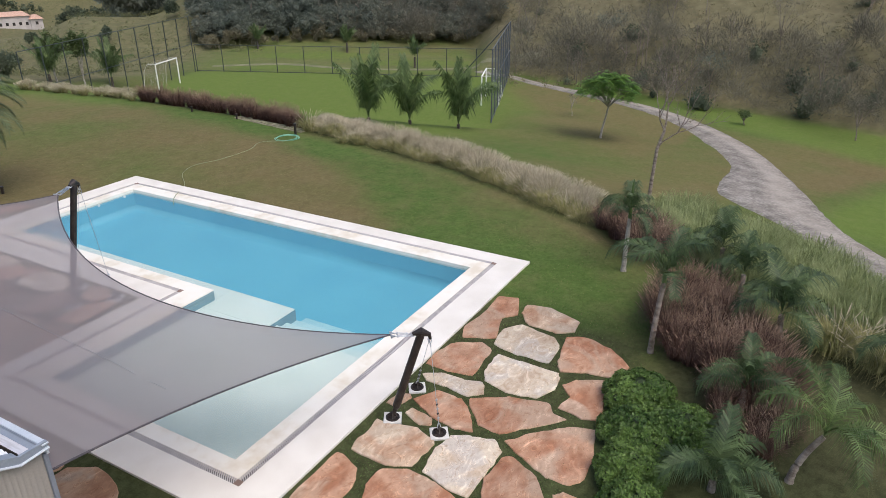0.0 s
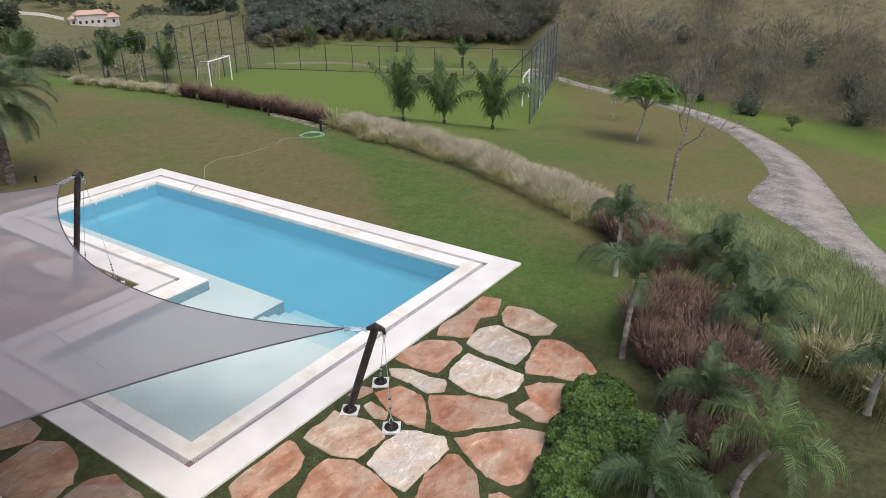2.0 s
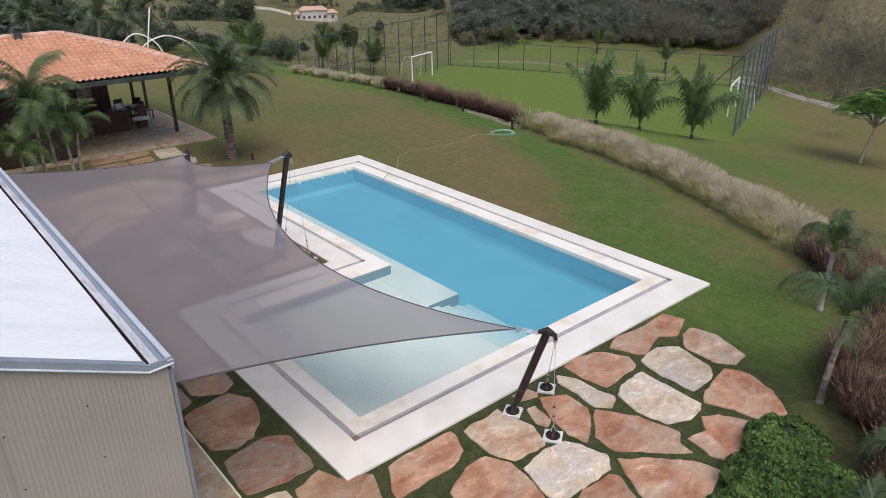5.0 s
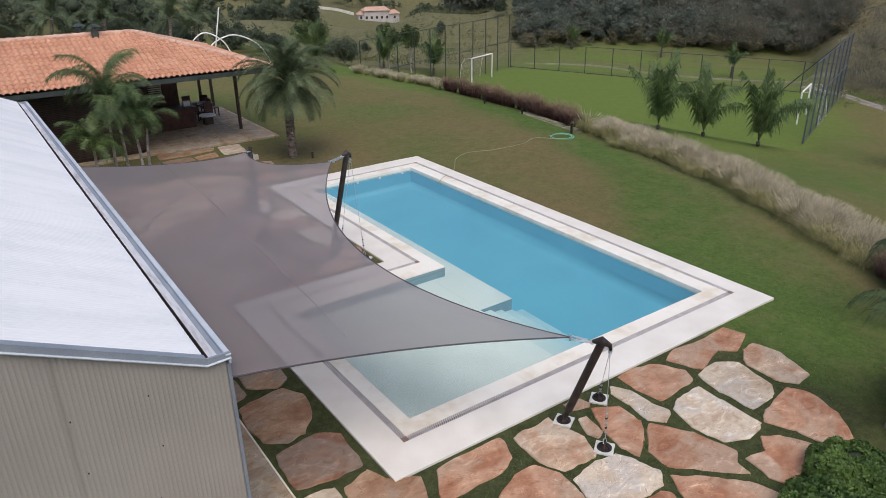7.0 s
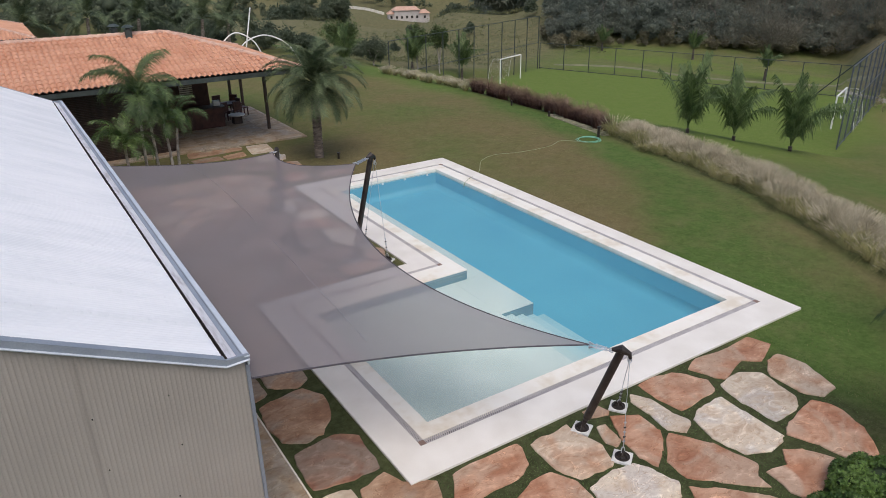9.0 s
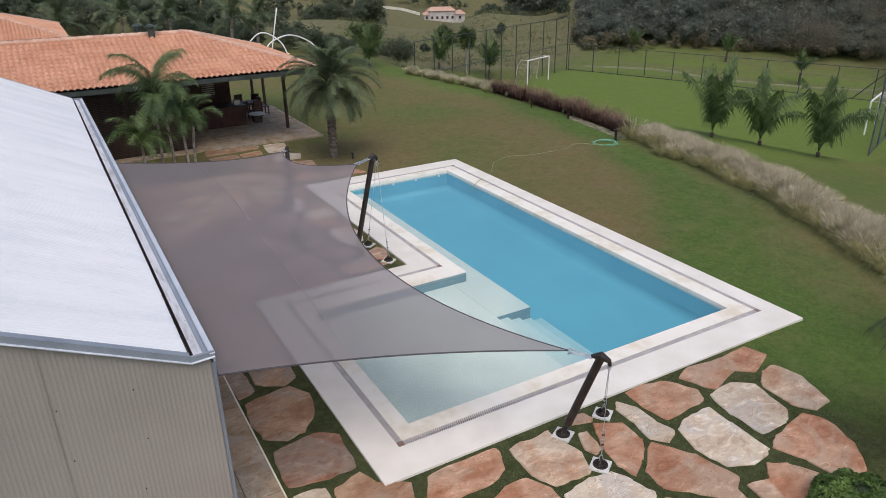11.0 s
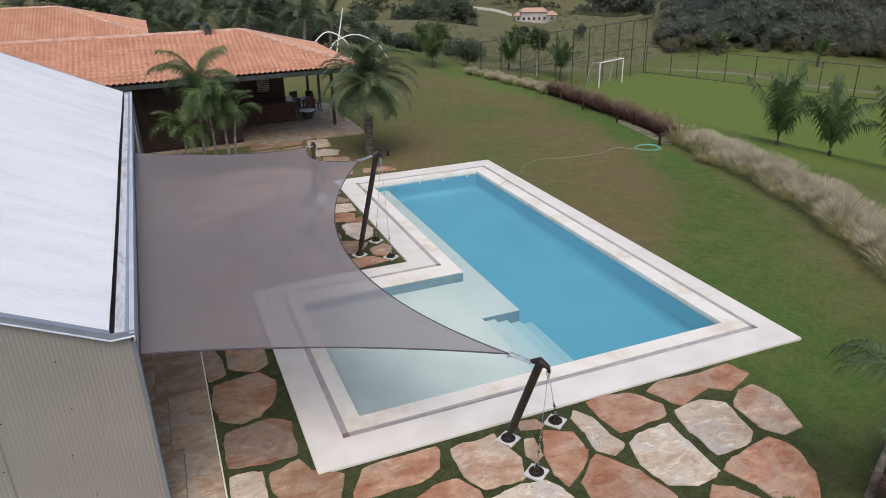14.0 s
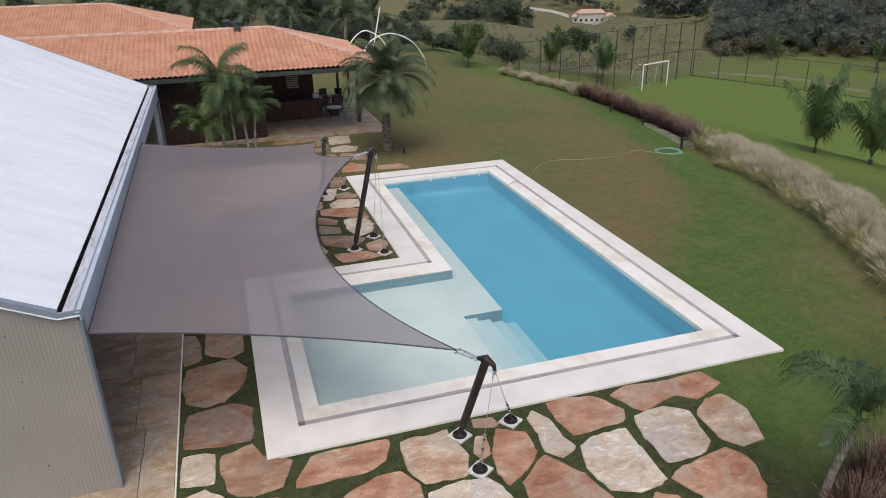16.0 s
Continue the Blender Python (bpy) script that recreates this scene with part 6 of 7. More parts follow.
lobed_woods("thicket", "olive bushes beyond the lawn's grass hedge", wood_places(46, 217, (62, 82), (64, 82), (0.7, 1.4)), THICKET_LEAF, 8, 110, 0.08, 218)
woods("hillside_scrub", "tall grey leafless scrub along the pasture hill's foot", wood_places(640, 207, (-22, 25), (57, 118), (0.6, 1.7), on_foot), SCRUB_LEAF, 0.06, 240, 208, False, True)
woods("hillside_scrub", "dark green bushes scattered over the pasture hill", wood_places(44, 209, (-22, 24), (60, 118), (0.5, 1.3), on_foot), THICKET_LEAF, 0.085, 260, 210, True)
woods("hillside_scrub", "dry grass tussocks over the pasture hill", wood_places(5200, 221, (-25, 26), (66, 125), (0.15, 0.36)), TUSSOCK_LEAF, 0.22, 14, 222)
woods("hillside_scrub", "pasture tussocks over the knoll", wood_places(3600, 223, (44, 68), (74, 180), (0.16, 0.45), past_field), TUSSOCK_GREEN, 0.20, 12, 224)

lobed_woods("forest", "dark round trees beside the distant farmhouse", [(182.6, 275.0, 6.5, 9.5), (176.0, 268.0, 4.0, 6.5), (118.0, 300.0, 6.0, 8.0), (128.0, 306.0, 4.5, 6.5), (142.0, 352.0, 7.0, 9.0), (192.0, 282.0, 4.5, 7.0)], THICKET_LEAF, 16, 160, 0.30, 233)
# whitewashed wall climbing to the farmhouse
farm_wall = tagged(empty("boundary_wall", 164.8, 309.2, ground_z(164.8, 309.2)), "long low whitewashed wall beside the farmhouse track", "wall")
for k in range(9):
    (ax, ay), (bx, by) = [(164.8 - 10.2 * f, 309.2 + 36.2 * f) for f in (k / 9, (k + 0.97) / 9)]
    bm = bmesh.new()
    pts = [(ax, ay), (bx, by), (bx + 0.4, by + 0.1), (ax + 0.4, ay + 0.1)]
    lo = [bm.verts.new((px - 164.8, py - 309.2, ground_z(px, py) - 0.5 - ground_z(164.8, 309.2))) for px, py in pts]
    hi = [bm.verts.new((px - 164.8, py - 309.2, ground_z(px, py) + 1.3 - ground_z(164.8, 309.2))) for px, py in pts]
    bm.faces.new(hi)
    for q in range(4):
        bm.faces.new((lo[q], lo[(q + 1) % 4], hi[(q + 1) % 4], hi[q]))
    part("wall_panel", bm, COPING_IN, farm_wall)

# pale leafless stems standing in the woods
bm = bmesh.new()
rg = np.random.default_rng(230)
for x, y, r, hh in wood_places(70, 229, (25, 47), (97, 132), (1.2, 2.4)) + wood_places(60, 231, (-20, 25), (66, 96), (1.0, 1.9), on_foot):
    z, top = ground_z(x, y) - 0.1, r * rg.uniform(1.8, 2.6)
    lean = rg.normal(0, 0.12, 2) * top
    tube(bm, [(x, y, z), (x + lean[0] * 0.4, y + lean[1] * 0.4, z + top * 0.5), (x + lean[0], y + lean[1], z + top)], [0.05, 0.035, 0.015], 4)
    for k in range(4):
        f = rg.uniform(0.45, 0.8)
        a = rg.uniform(0, 6.28)
        q = Vector((x + lean[0] * f, y + lean[1] * f, z + top * f))
        tube(bm, [q, q + Vector((math.cos(a) * r * 0.5, math.sin(a) * r * 0.5, r * 0.6))], [0.02, 0.008], 4)
tagged(link("bare_trunks", bm, BARK), "grey leafless stems among the woods and scrub", "woodland", kind="stuff")

# ---- the sports field ----
def at_field(u, v, z=0.0):
    p = FN + FU * u + FV * v
    return Vector((p[0], p[1], -4.75 + z))


def goal(u, v, face, label):
    o = at_field(u, v)
    thing = tagged(empty("goal", *o), label, "goal", "goals")
    w = Vector((FU[0], FU[1], 0)) * 2.0
    b = Vector((FV[0], FV[1], 0)) * face
    up = Vector((0, 0, 2.45))
    for s in (-1, 1):
        bm = bmesh.new()
        tube(bm, [w * s, w * s + up], 0.06, 10)
        part("post", bm, WHITE_PAINT, thing)
        bm = bmesh.new()
        tube(bm, [w * s + up, w * s + up + b * 0.8, w * s + up * 0.72 + b * 1.25, w * s + b * 1.5], 0.014, 8)
        part("stay", bm, WHITE_PAINT, thing)
    bm = bmesh.new()
    tube(bm, [up - w, up + w], 0.06, 10)
    part("crossbar", bm, WHITE_PAINT, thing)
    bm = bmesh.new()
    for k in range(17):
        q = -w + w * (2 * k / 16)
        tube(bm, [q + up, q + up + b * 0.8, q + up * 0.72 + b * 1.25, q + b * 1.5], 0.0018, 3, False)
    for h in range(10):
        f = h / 9
        tube(bm, [-w + up * (1 - f) + b * (1.3 - 0.3 * (1 - f)), w + up * (1 - f) + b * (1.3 - 0.3 * (1 - f))], 0.0018, 3, False)
    part("net", bm, WHITE_PAINT, thing, "thin white net")
    return thing


goal(10.5, 32.4, 1, "white football goal with net before the tall fence")
goal(8.0, 1.4, -1, "white football goal beside the grey net fence")


def fence(name, a, b, h, step, label, material, radius=0.026, rails=(1.0,), wire=0.5, wr=0.006, diag=False):
    a, b = Vector(a), Vector(b)
    thing = tagged(empty(name, *a), label, "fence")
    d = b - a
    n = max(1, round(d.length / step))
    foot_z = []
    for k in range(n + 1):
        p = d * (k / n)
        gz = ground_z(a.x + p.x, a.y + p.y) - a.z
        foot_z.append(gz)
        bm = bmesh.new()
        tube(bm, [(p.x, p.y, gz - 0.1), (p.x, p.y, h + p.z)], radius, 8)
        part("post", bm, material, thing)
    for f in rails:
        bm = bmesh.new()
        tube(bm, [Vector((0, 0, h * f)), d + Vector((0, 0, h * f))], radius * 0.7, 6)
        part("rail", bm, material, thing)
    bm = bmesh.new()
    zs = 0.3
    while zs < h:
        tube(bm, [Vector((0, 0, zs)), d + Vector((0, 0, zs))], wr, 3, False)
        zs += wire
    s = 0.0
    while s < d.length:
        p = d * (s / d.length)
        tube(bm, [(p.x, p.y, 0.05), (p.x, p.y, h)], wr, 3, False)
        s += wire
    part("wire_mesh", bm, material, thing, "fine wire mesh")
    return thing


fence("net_fence", at_field(0, 0), at_field(19.4, 0), 5.5, 2.75, "tall grey ball-stop net fence behind the goal", NET_POST, 0.055, (1.0, 0.5, 0.02), 0.2, 0.0030)
fence("wire_fence", at_field(19.4, 0.3), at_field(19.4, 34.0), 2.8, 3.2, "low green wire fence along the field's far side", FENCE_IRON, 0.045, (1.0, 0.02), 0.3, 0.0018)
fence("wire_fence", at_field(19.3, 34.2), at_field(-6.5, 34.2), 5.7, 2.6, "tall green wire fence behind the football goal", FENCE_IRON, 0.05, (1.0, 0.5), 0.35, 0.002)
brace = bmesh.new()
tube(brace, [at_field(19.4, 0.1, 5.4), at_field(19.4, 5.0, 0.0)], 0.05, 8)
tagged(link("fence_brace", brace, FENCE_IRON), "dark diagonal steel brace of the net fence", "brace")

# ---- pavilion with clay tile roof ----
pav = tagged(empty("pavilion", 0, 26.5, 0), "open pavilion with terracotta hip roof and dark timber walls", "pavilion")
PM = Matrix.Translation((0, -26.5, 0))


def pav_part(name, bm, mat, label="", smooth_shade=False):
    bmesh.ops.transform(bm, matrix=PM, verts=bm.verts)
    return part(name, bm, mat, pav, label, smooth_shade)


def tiled_plane(p0, along_dir, up_dir, length, run, left_cut, right_cut):
    """Rows of barrel tiles on a roof plane from the eave p0; the cuts are metres lost from each end per metre up."""
    p0, e, g = Vector(p0), Vector(along_dir).normalized(), Vector(up_dir).normalized()
    nrm = e.cross(g)
    bm = bmesh.new()
    tile, course = 0.23, 0.36
    cols = int(length / tile) * 4
    rows = int(run / course)
    grid = {}
    for c in range(cols + 1):
        s = c * tile / 4
        limit = min(run, (s / left_cut) if left_cut else run, ((length - s) / right_cut) if right_cut else run)
        bulge = (0.0, 0.06, 0.085, 0.06)[c % 4]
        for r in range(rows * 2 + 2):
            t = (r // 2) * course + (course - 0.004 if r % 2 else 0.0)
            drop = 0.0 if r % 2 else 0.035
            tt = min(t, max(0.0, limit))
            grid[c, r] = bm.verts.new(p0 + e * s + g * tt + nrm * (bulge + drop))
    for c in range(cols):
        for r in range(rows * 2 + 1):
            q = (grid[c, r], grid[c + 1, r], grid[c + 1, r + 1], grid[c, r + 1])
            if (q[3].co - q[0].co).length > 1e-4 or (q[2].co - q[1].co).length > 1e-4:
                bm.faces.new(q)
    return bm


def hip_roof(adder, x0, x1, y0, y1, eave, pitch, tiles, ridge_tiles):
    half = (y1 - y0) / 2
    rise = half * pitch
    run = math.hypot(half, rise)
    k = half / run
    adder("roof_slope", tiled_plane((x0, y0, eave), (1, 0, 0), (0, half, rise), x1 - x0, run, k, k), tiles, "terracotta barrel tiles")
    adder("roof_slope", tiled_plane((x1, y1, eave), (-1, 0, 0), (0, -half, rise), x1 - x0, run, k, k), tiles, "terracotta barrel tiles")
    adder("roof_slope", tiled_plane((x1, y0, eave), (0, 1, 0), (-half, 0, rise), y1 - y0, run, k, k), tiles, "terracotta barrel tiles")
    adder("roof_slope", tiled_plane((x0, y1, eave), (0, -1, 0), (half, 0, rise), y1 - y0, run, k, k), tiles, "terracotta barrel tiles")
    ym, top = (y0 + y1) / 2, eave + rise
    for a, b in (((x0 + half, ym, top), (x1 - half, ym, top)), ((x1, y0, eave), (x1 - half, ym, top)), ((x1, y1, eave), (x1 - half, ym, top)), ((x0, y0, eave), (x0 + half, ym, top)), ((x0, y1, eave), (x0 + half, ym, top))):
        a, b = Vector(a) + Vector((0, 0, 0.04)), Vector(b) + Vector((0, 0, 0.04))
        n = int((b - a).length / 0.35)
        for s in range(n):
            bm = bmesh.new()
            tube(bm, [a.lerp(b, s / n), a.lerp(b, (s + 1.08) / n)], [0.13, 0.10], 10)
            adder("ridge_cap", bm, ridge_tiles)


RX0, RX1, RY0, RY1, RE = -16.0, 7.0, 21.9, 31.3, 3.35
hip_roof(pav_part, RX0, RX1, RY0, RY1, RE, 0.31, TERRACOTTA, RIDGE_TILE)
bm = bmesh.new()
for a, b in (((RX0 + 0.1, RY0 + 0.1), (RX1 - 0.1, RY0 + 0.1)), ((RX1 - 0.1, RY0 + 0.1), (RX1 - 0.1, RY1 - 0.1)), ((RX0 + 0.1, RY1 - 0.1), (RX1 - 0.1, RY1 - 0.1))):
    box(bm, min(a[0], b[0]) - 0.05, max(a[0], b[0]) + 0.05, min(a[1], b[1]) - 0.05, max(a[1], b[1]) + 0.05, RE - 0.22, RE - 0.02, 0.01)
pav_part("eaves_board", bm, FENCE_IRON, "dark grey metal eaves gutter")
bm = bmesh.new()
box(bm, RX0 + 0.2, RX1 - 0.2, RY0 + 0.2, RY1 - 0.2, RE - 0.16, RE - 0.1)
pav_part("soffit", bm, DARK_WOOD, "dark timber soffit")
for x, y in ((6.25, 25.1), (6.2, 31.0), (6.85, 31.0), (3.0, 30.9)):
    bm = box(bmesh.new(), x - 0.07, x + 0.07, y - 0.07, y + 0.07, 0.03, RE - 0.1, 0.01)
    pav_part("column", bm, DARK_WOOD, "square dark timber column")
pav_part("timber_wall", box(bmesh.new(), -13.0, 1.3, 23.6, 23.8, 0.0, RE - 0.1), DARK_WOOD, "dark slatted timber wall")
for k in range(44):
    bm = box(bmesh.new(), -13.0, 1.3, 23.55, 23.62, 0.12 + 0.07 * k, 0.165 + 0.07 * k)
    pav_part("wall_slat", bm, DARK_WOOD)
pav_part("end_wall", box(bmesh.new(), 1.2, 1.4, 23.6, 26.6, 0.0, RE - 0.1), DARK_WOOD, "dark timber wall")
pav_part("inner_wall", box(bmesh.new(), 1.3, 4.5, 29.0, 29.2, 0.03, RE - 0.1), RED_WOOD, "reddish boarded wall")
pav_part("inner_wall", box(bmesh.new(), 1.4, 1.6, 26.6, 29.0, 0.03, RE - 0.1), RED_WOOD, "reddish boarded wall")
for k in range(8):
    bm = box(bmesh.new(), 3.02, 3.68, 28.92, 28.97, 1.36 + 0.10 * k, 1.42 + 0.10 * k, 0.004)
    pav_part("shutter_slat", bm, COPING_IN, "pale shutter slat")
pav_part("counter", box(bmesh.new(), 1.65, 4.6, 26.9, 27.6, 0.03, 1.0, 0.02), RED_WOOD, "reddish wooden bar counter")
pav_part("countertop", box(bmesh.new(), 1.6, 4.7, 26.8, 27.7, 1.0, 1.06, 0.01), DARK_WOOD)
for x, y in ((0.23, 27.2), (0.69, 26.35)):
    bm = bmesh.new()
    cyl(bm, x, y, 4.2, 5.06, 0.15)
    cyl(bm, x, y, 5.06, 5.10, 0.19)
    cyl(bm, x, y, 5.10, 5.19, 0.10)
    cyl(bm, x, y, 5.19, 5.29, 0.27, 0.10)
    pav_part("chimney", bm, FENCE_IRON, "dark metal chimney cowl")

white_box = tagged(empty("storage_box", 4.35, 27.25, 1.06), "small white box on the bar counter", "box")
part("body", box(bmesh.new(), -0.16, 0.16, -0.13, 0.13, 0.0, 0.22, 0.015), WHITE_PAINT, white_box)
part("lid", box(bmesh.new(), -0.17, 0.17, -0.14, 0.14, 0.2205, 0.25, 0.01), WHITE_PAINT, white_box)
deck = tagged(empty("pavilion_floor", 4, 27, 0), "tan stone slab floor of the pavilion", "floor", kind="structure")
x = 1.3
k = 0
while x < 7.15:
    w = min(1.15, 7.25 - x)
    y = 22.95 - 0.055 * (x - 1.3)
    while y < 31:
        ln = min(1.2 + 0.4 * math.sin(k * 1.9), 31.2 - y)
        part("paving_slab", box(bmesh.new(), x - 4, x + w - 0.012 - 4, y - 27, y + ln - 0.012 - 27, -0.15, 0.03, 0.006), FLOOR_STONE, deck)
        y += ln
        k += 1
    x += w
part("paving_slab", box(bmesh.new(), -13 - 4, 1.29 - 4, 22.9 - 27, 23.5 - 27, -0.15, 0.025, 0.006), FLOOR_STONE, deck)


def chair(x, y, turn):
    thing = tagged(empty("dining_chair", x, y, 0.03, turn), "dark stained wooden dining chair in the pavilion", "chair", "pavilion chairs")
    thing.matrix_basis = pose(x, y, 0.03, 0, 0, turn)
    part("seat", box(bmesh.new(), -0.23, 0.23, -0.23, 0.23, 0.42, 0.47, 0.01), RED_WOOD, thing)
    part("backrest", box(bmesh.new(), -0.23, 0.23, 0.19, 0.24, 0.50, 0.98, 0.015), RED_WOOD, thing)
    for a in (-0.2, 0.2):
        for b in (-0.2, 0.2):
            part("leg", box(bmesh.new(), a - 0.025, a + 0.025, b - 0.025, b + 0.025, 0.0, 0.98 if b > 0 else 0.42), RED_WOOD, thing)
    return thing


first = chair(5.5, 28.1, 200)
for x, y, tn in ((6.15, 28.9, 100), (5.2, 30.0, 10), (5.9, 29.8, -40), (4.85, 28.2, 190)):
    copy_thing(first, pose(x, y, 0.03, 0, 0, tn))
table = tagged(empty("dining_table", 5.3, 29.0, 0.03), "dark wooden table set under the pavilion roof", "table")
part("tabletop", box(bmesh.new(), -0.8, 0.8, -0.45, 0.45, 0.70, 0.75, 0.01), RED_WOOD, table)
for a in (-0.7, 0.7):
    for b in (-0.36, 0.36):
        part("leg", box(bmesh.new(), a - 0.04, a + 0.04, b - 0.04, b + 0.04, 0, 0.70), RED_WOOD, table)
low = tagged(empty("coffee_table", 5.3, 27.2, 0.03), "low round stone-topped table on the pavilion floor", "table")
bm = bmesh.new()
cyl(bm, 0, 0, 0.42, 0.47, 0.42, 0.41, 20)
part("tabletop", bm, COPING_IN, low, "pale round top")
part("pedestal", box(bmesh.new(), -0.22, 0.22, -0.22, 0.22, 0, 0.42, 0.02), DARK_WOOD, low)

# second house and far farmhouse
house = tagged(empty("house", -8, 50, 0), "tile-roofed house behind the pavilion", "house")


def house_part(name, bm, mat, label="", smooth_shade=False):
    bmesh.ops.transform(bm, matrix=Matrix.Translation((8, -50, 0)), verts=bm.verts)
    return part(name, bm, mat, house, label, smooth_shade)


hip_roof(house_part, -26.0, -1.9, 44.5, 56.0, 3.2, 0.31, TERRACOTTA, RIDGE_TILE)
bm = bmesh.new()
cyl(bm, -10.95, 50.0, 3.9, 4.55, 0.12)
cyl(bm, -10.95, 50.0, 4.55, 4.62, 0.2)
house_part("chimney", bm, DARK_WOOD, "short dark flue")
house_part("wall", box(bmesh.new(), -25, -2.4, 45.5, 55, -0.3, 3.1), DARK_WOOD, "dark wall")
house_part("eaves_board", box(bmesh.new(), -25.9, -2.0, 44.6, 55.9, 2.97, 3.18, 0.01), DARK_WOOD)

FX, FY = 169.8, 294.2
FZ = ground_z(FX, FY) + 0.3
farm = tagged(empty("farmhouse", FX, FY, FZ, -22), "distant white farmhouse with red tile roof on the hill", "house")
for (x0, x1, y0, y1, hh) in ((-7, 5, -4, 4, 4.6), (5, 9.5, -5, 1, 3.2), (-9.5, -7, -3, 3, 3.0)):
    part("wall", box(bmesh.new(), x0, x1, y0, y1, -2, hh), FARM_WALL, farm, "white plaster wall")
    bm = bmesh.new()
    ym = (y0 + y1) / 2
    vs = [bm.verts.new(p) for p in ((x0 - 0.6, y0 - 0.6, hh), (x1 + 0.6, y0 - 0.6, hh), (x1 + 0.6, y1 + 0.6, hh), (x0 - 0.6, y1 + 0.6, hh), (x0 + 1.5, ym, hh + 1.6), (x1 - 1.5, ym, hh + 1.6))]
    for f in ((0, 1, 5, 4), (1, 2, 5), (2, 3, 4, 5), (3, 0, 4), (3, 2, 1, 0)):
        bm.faces.new([vs[i] for i in f])
    part("roof", bm, RIDGE_TILE, farm, "red tile roof")
    n = max(1, int((x1 - x0) / 2.4))
    for k in range(n):
        xc = x0 + (k + 0.5) * (x1 - x0) / n
        part("window", box(bmesh.new(), xc - 0.5, xc + 0.5, y0 - 0.04, y0 + 0.02, 1.0, 2.2), DARK, farm, "dark window")

# ---- garden things ----
art = tagged(empty("garden_sculpture", 11.5, 42.0, ground_z(11.5, 42.0)), "white tubular arches and leaning pole on the lawn", "sculpture")
for name, pts in (("arch", [(-3.0, 0.5, 0.0), (-2.5, 0.4, 1.8), (-1.3, 0.2, 2.95), (0.0, 0, 2.3), (0.6, -0.1, 0.9), (0.8, -0.2, 0.0)]), ("arch", [(-1.6, -1.0, 1.6), (-0.9, -0.9, 2.4), (0.6, -0.6, 2.75), (2.2, -0.3, 2.1), (3.2, 0, 0.9), (3.5, 0.1, 0.0)]), ("pole", [(-1.0, 0.1, 0.0), (0.0, 0.0, 4.6)]), ("pole", [(-0.3, -0.5, 0.0), (0.4, -0.6, 1.5)])):
    bm = bmesh.new()
    tube(bm, [tuple(p) for p in (catmull(pts, 8) if len(pts) > 2 else pts)], 0.048, 10)
    part(name, bm, WHITE_PAINT, art)
hose_thing = tagged(empty("garden_hose", 18.0, 14.6, -0.2), "pale green garden hose coiled on the lawn", "hose")
bm = bmesh.new()
coil = []
for k in range(150):
    a = k * 2 * math.pi / 30
    rr = 0.62 + 0.05 * math.sin(k * 0.37) - 0.02 * (k // 30)
    coil.append((rr * math.cos(a), 0.85 * rr * math.sin(a), 0.03 + 0.018 * (k // 30)))
tube(bm, coil, 0.016, 6)
part("coil", bm, HOSE, hose_thing)
bm = bmesh.new()
run = catmull([(17.6, 14.2), (16.7, 15.0), (15.5, 14.5), (13.8, 14.5), (12.7, 14.8), (11.7, 14.4), (10.8, 13.3), (10.3, 12.9)], 8)
line = [(x - 18, y - 14.6, ground_z(x, y) + 0.22) for x, y in run] + [(9.7 - 18, 12.5 - 14.6, 0.22), (9.35 - 18, 12.25 - 14.6, 0.19), (9.2 - 18, 12.1 - 14.6, 0.05)]
tube(bm, line, 0.012, 6)
part("hose_line", bm, surface("pale_hose", (0.20, 0.23, 0.11), (0.30, 0.33, 0.18), 5, 0.5), hose_thing)


def garden_post(name, label, x, y, h, r):
    thing = tagged(empty(name, x, y, ground_z(x, y)), label, "garden light")
    bm = bmesh.new()
    cyl(bm, 0, 0, -0.05, h * 0.85, r)
    part("stem", bm, POST, thing)
    bm = bmesh.new()
    cyl(bm, 0, 0, h * 0.85, h, r * 1.5, r * 1.3)
    part("cap", bm, POST, thing)


garden_post("tap_post", "dark tap post beside the coiled hose", 18.75, 14.7, 0.55, 0.06)
for x, y in ((20.6, 15.3), (19.9, 19.6), (20.0, 23.0), (6.9, 18.3)):
    garden_post("bollard_light", "small dark bollard light on the lawn", x, y, 0.28, 0.05)

# stepping path beside the dark hedge
COBBLE = surface("mossy_cobble", (0.13, 0.13, 0.075), (0.29, 0.27, 0.19), 4, 0.9, bump=0.3, per_object=0.2)
path = tagged(empty("garden_path", 20, 20, 0), "narrow strip of pale cobbles beside the dark grass hedge", "path", kind="structure")
for k in range(20):
    for j in range(3):
        x, y = 19.30 + 0.24 * j + 0.155 * 0.26 * k, 14.9 + 0.26 * k
        part("cobble", box(bmesh.new(), x - 20.085, x - 19.915, y - 20.095, y - 19.905, ground_z(x, y) - 0.05, ground_z(x, y) + 0.03, 0.012), COBBLE, path)

# ---- flagstones ----
flags = tagged(empty("flagstone_paving", 0, 0, -0.1), "irregular red and cream flagstones set in turf", "paving", kind="structure")


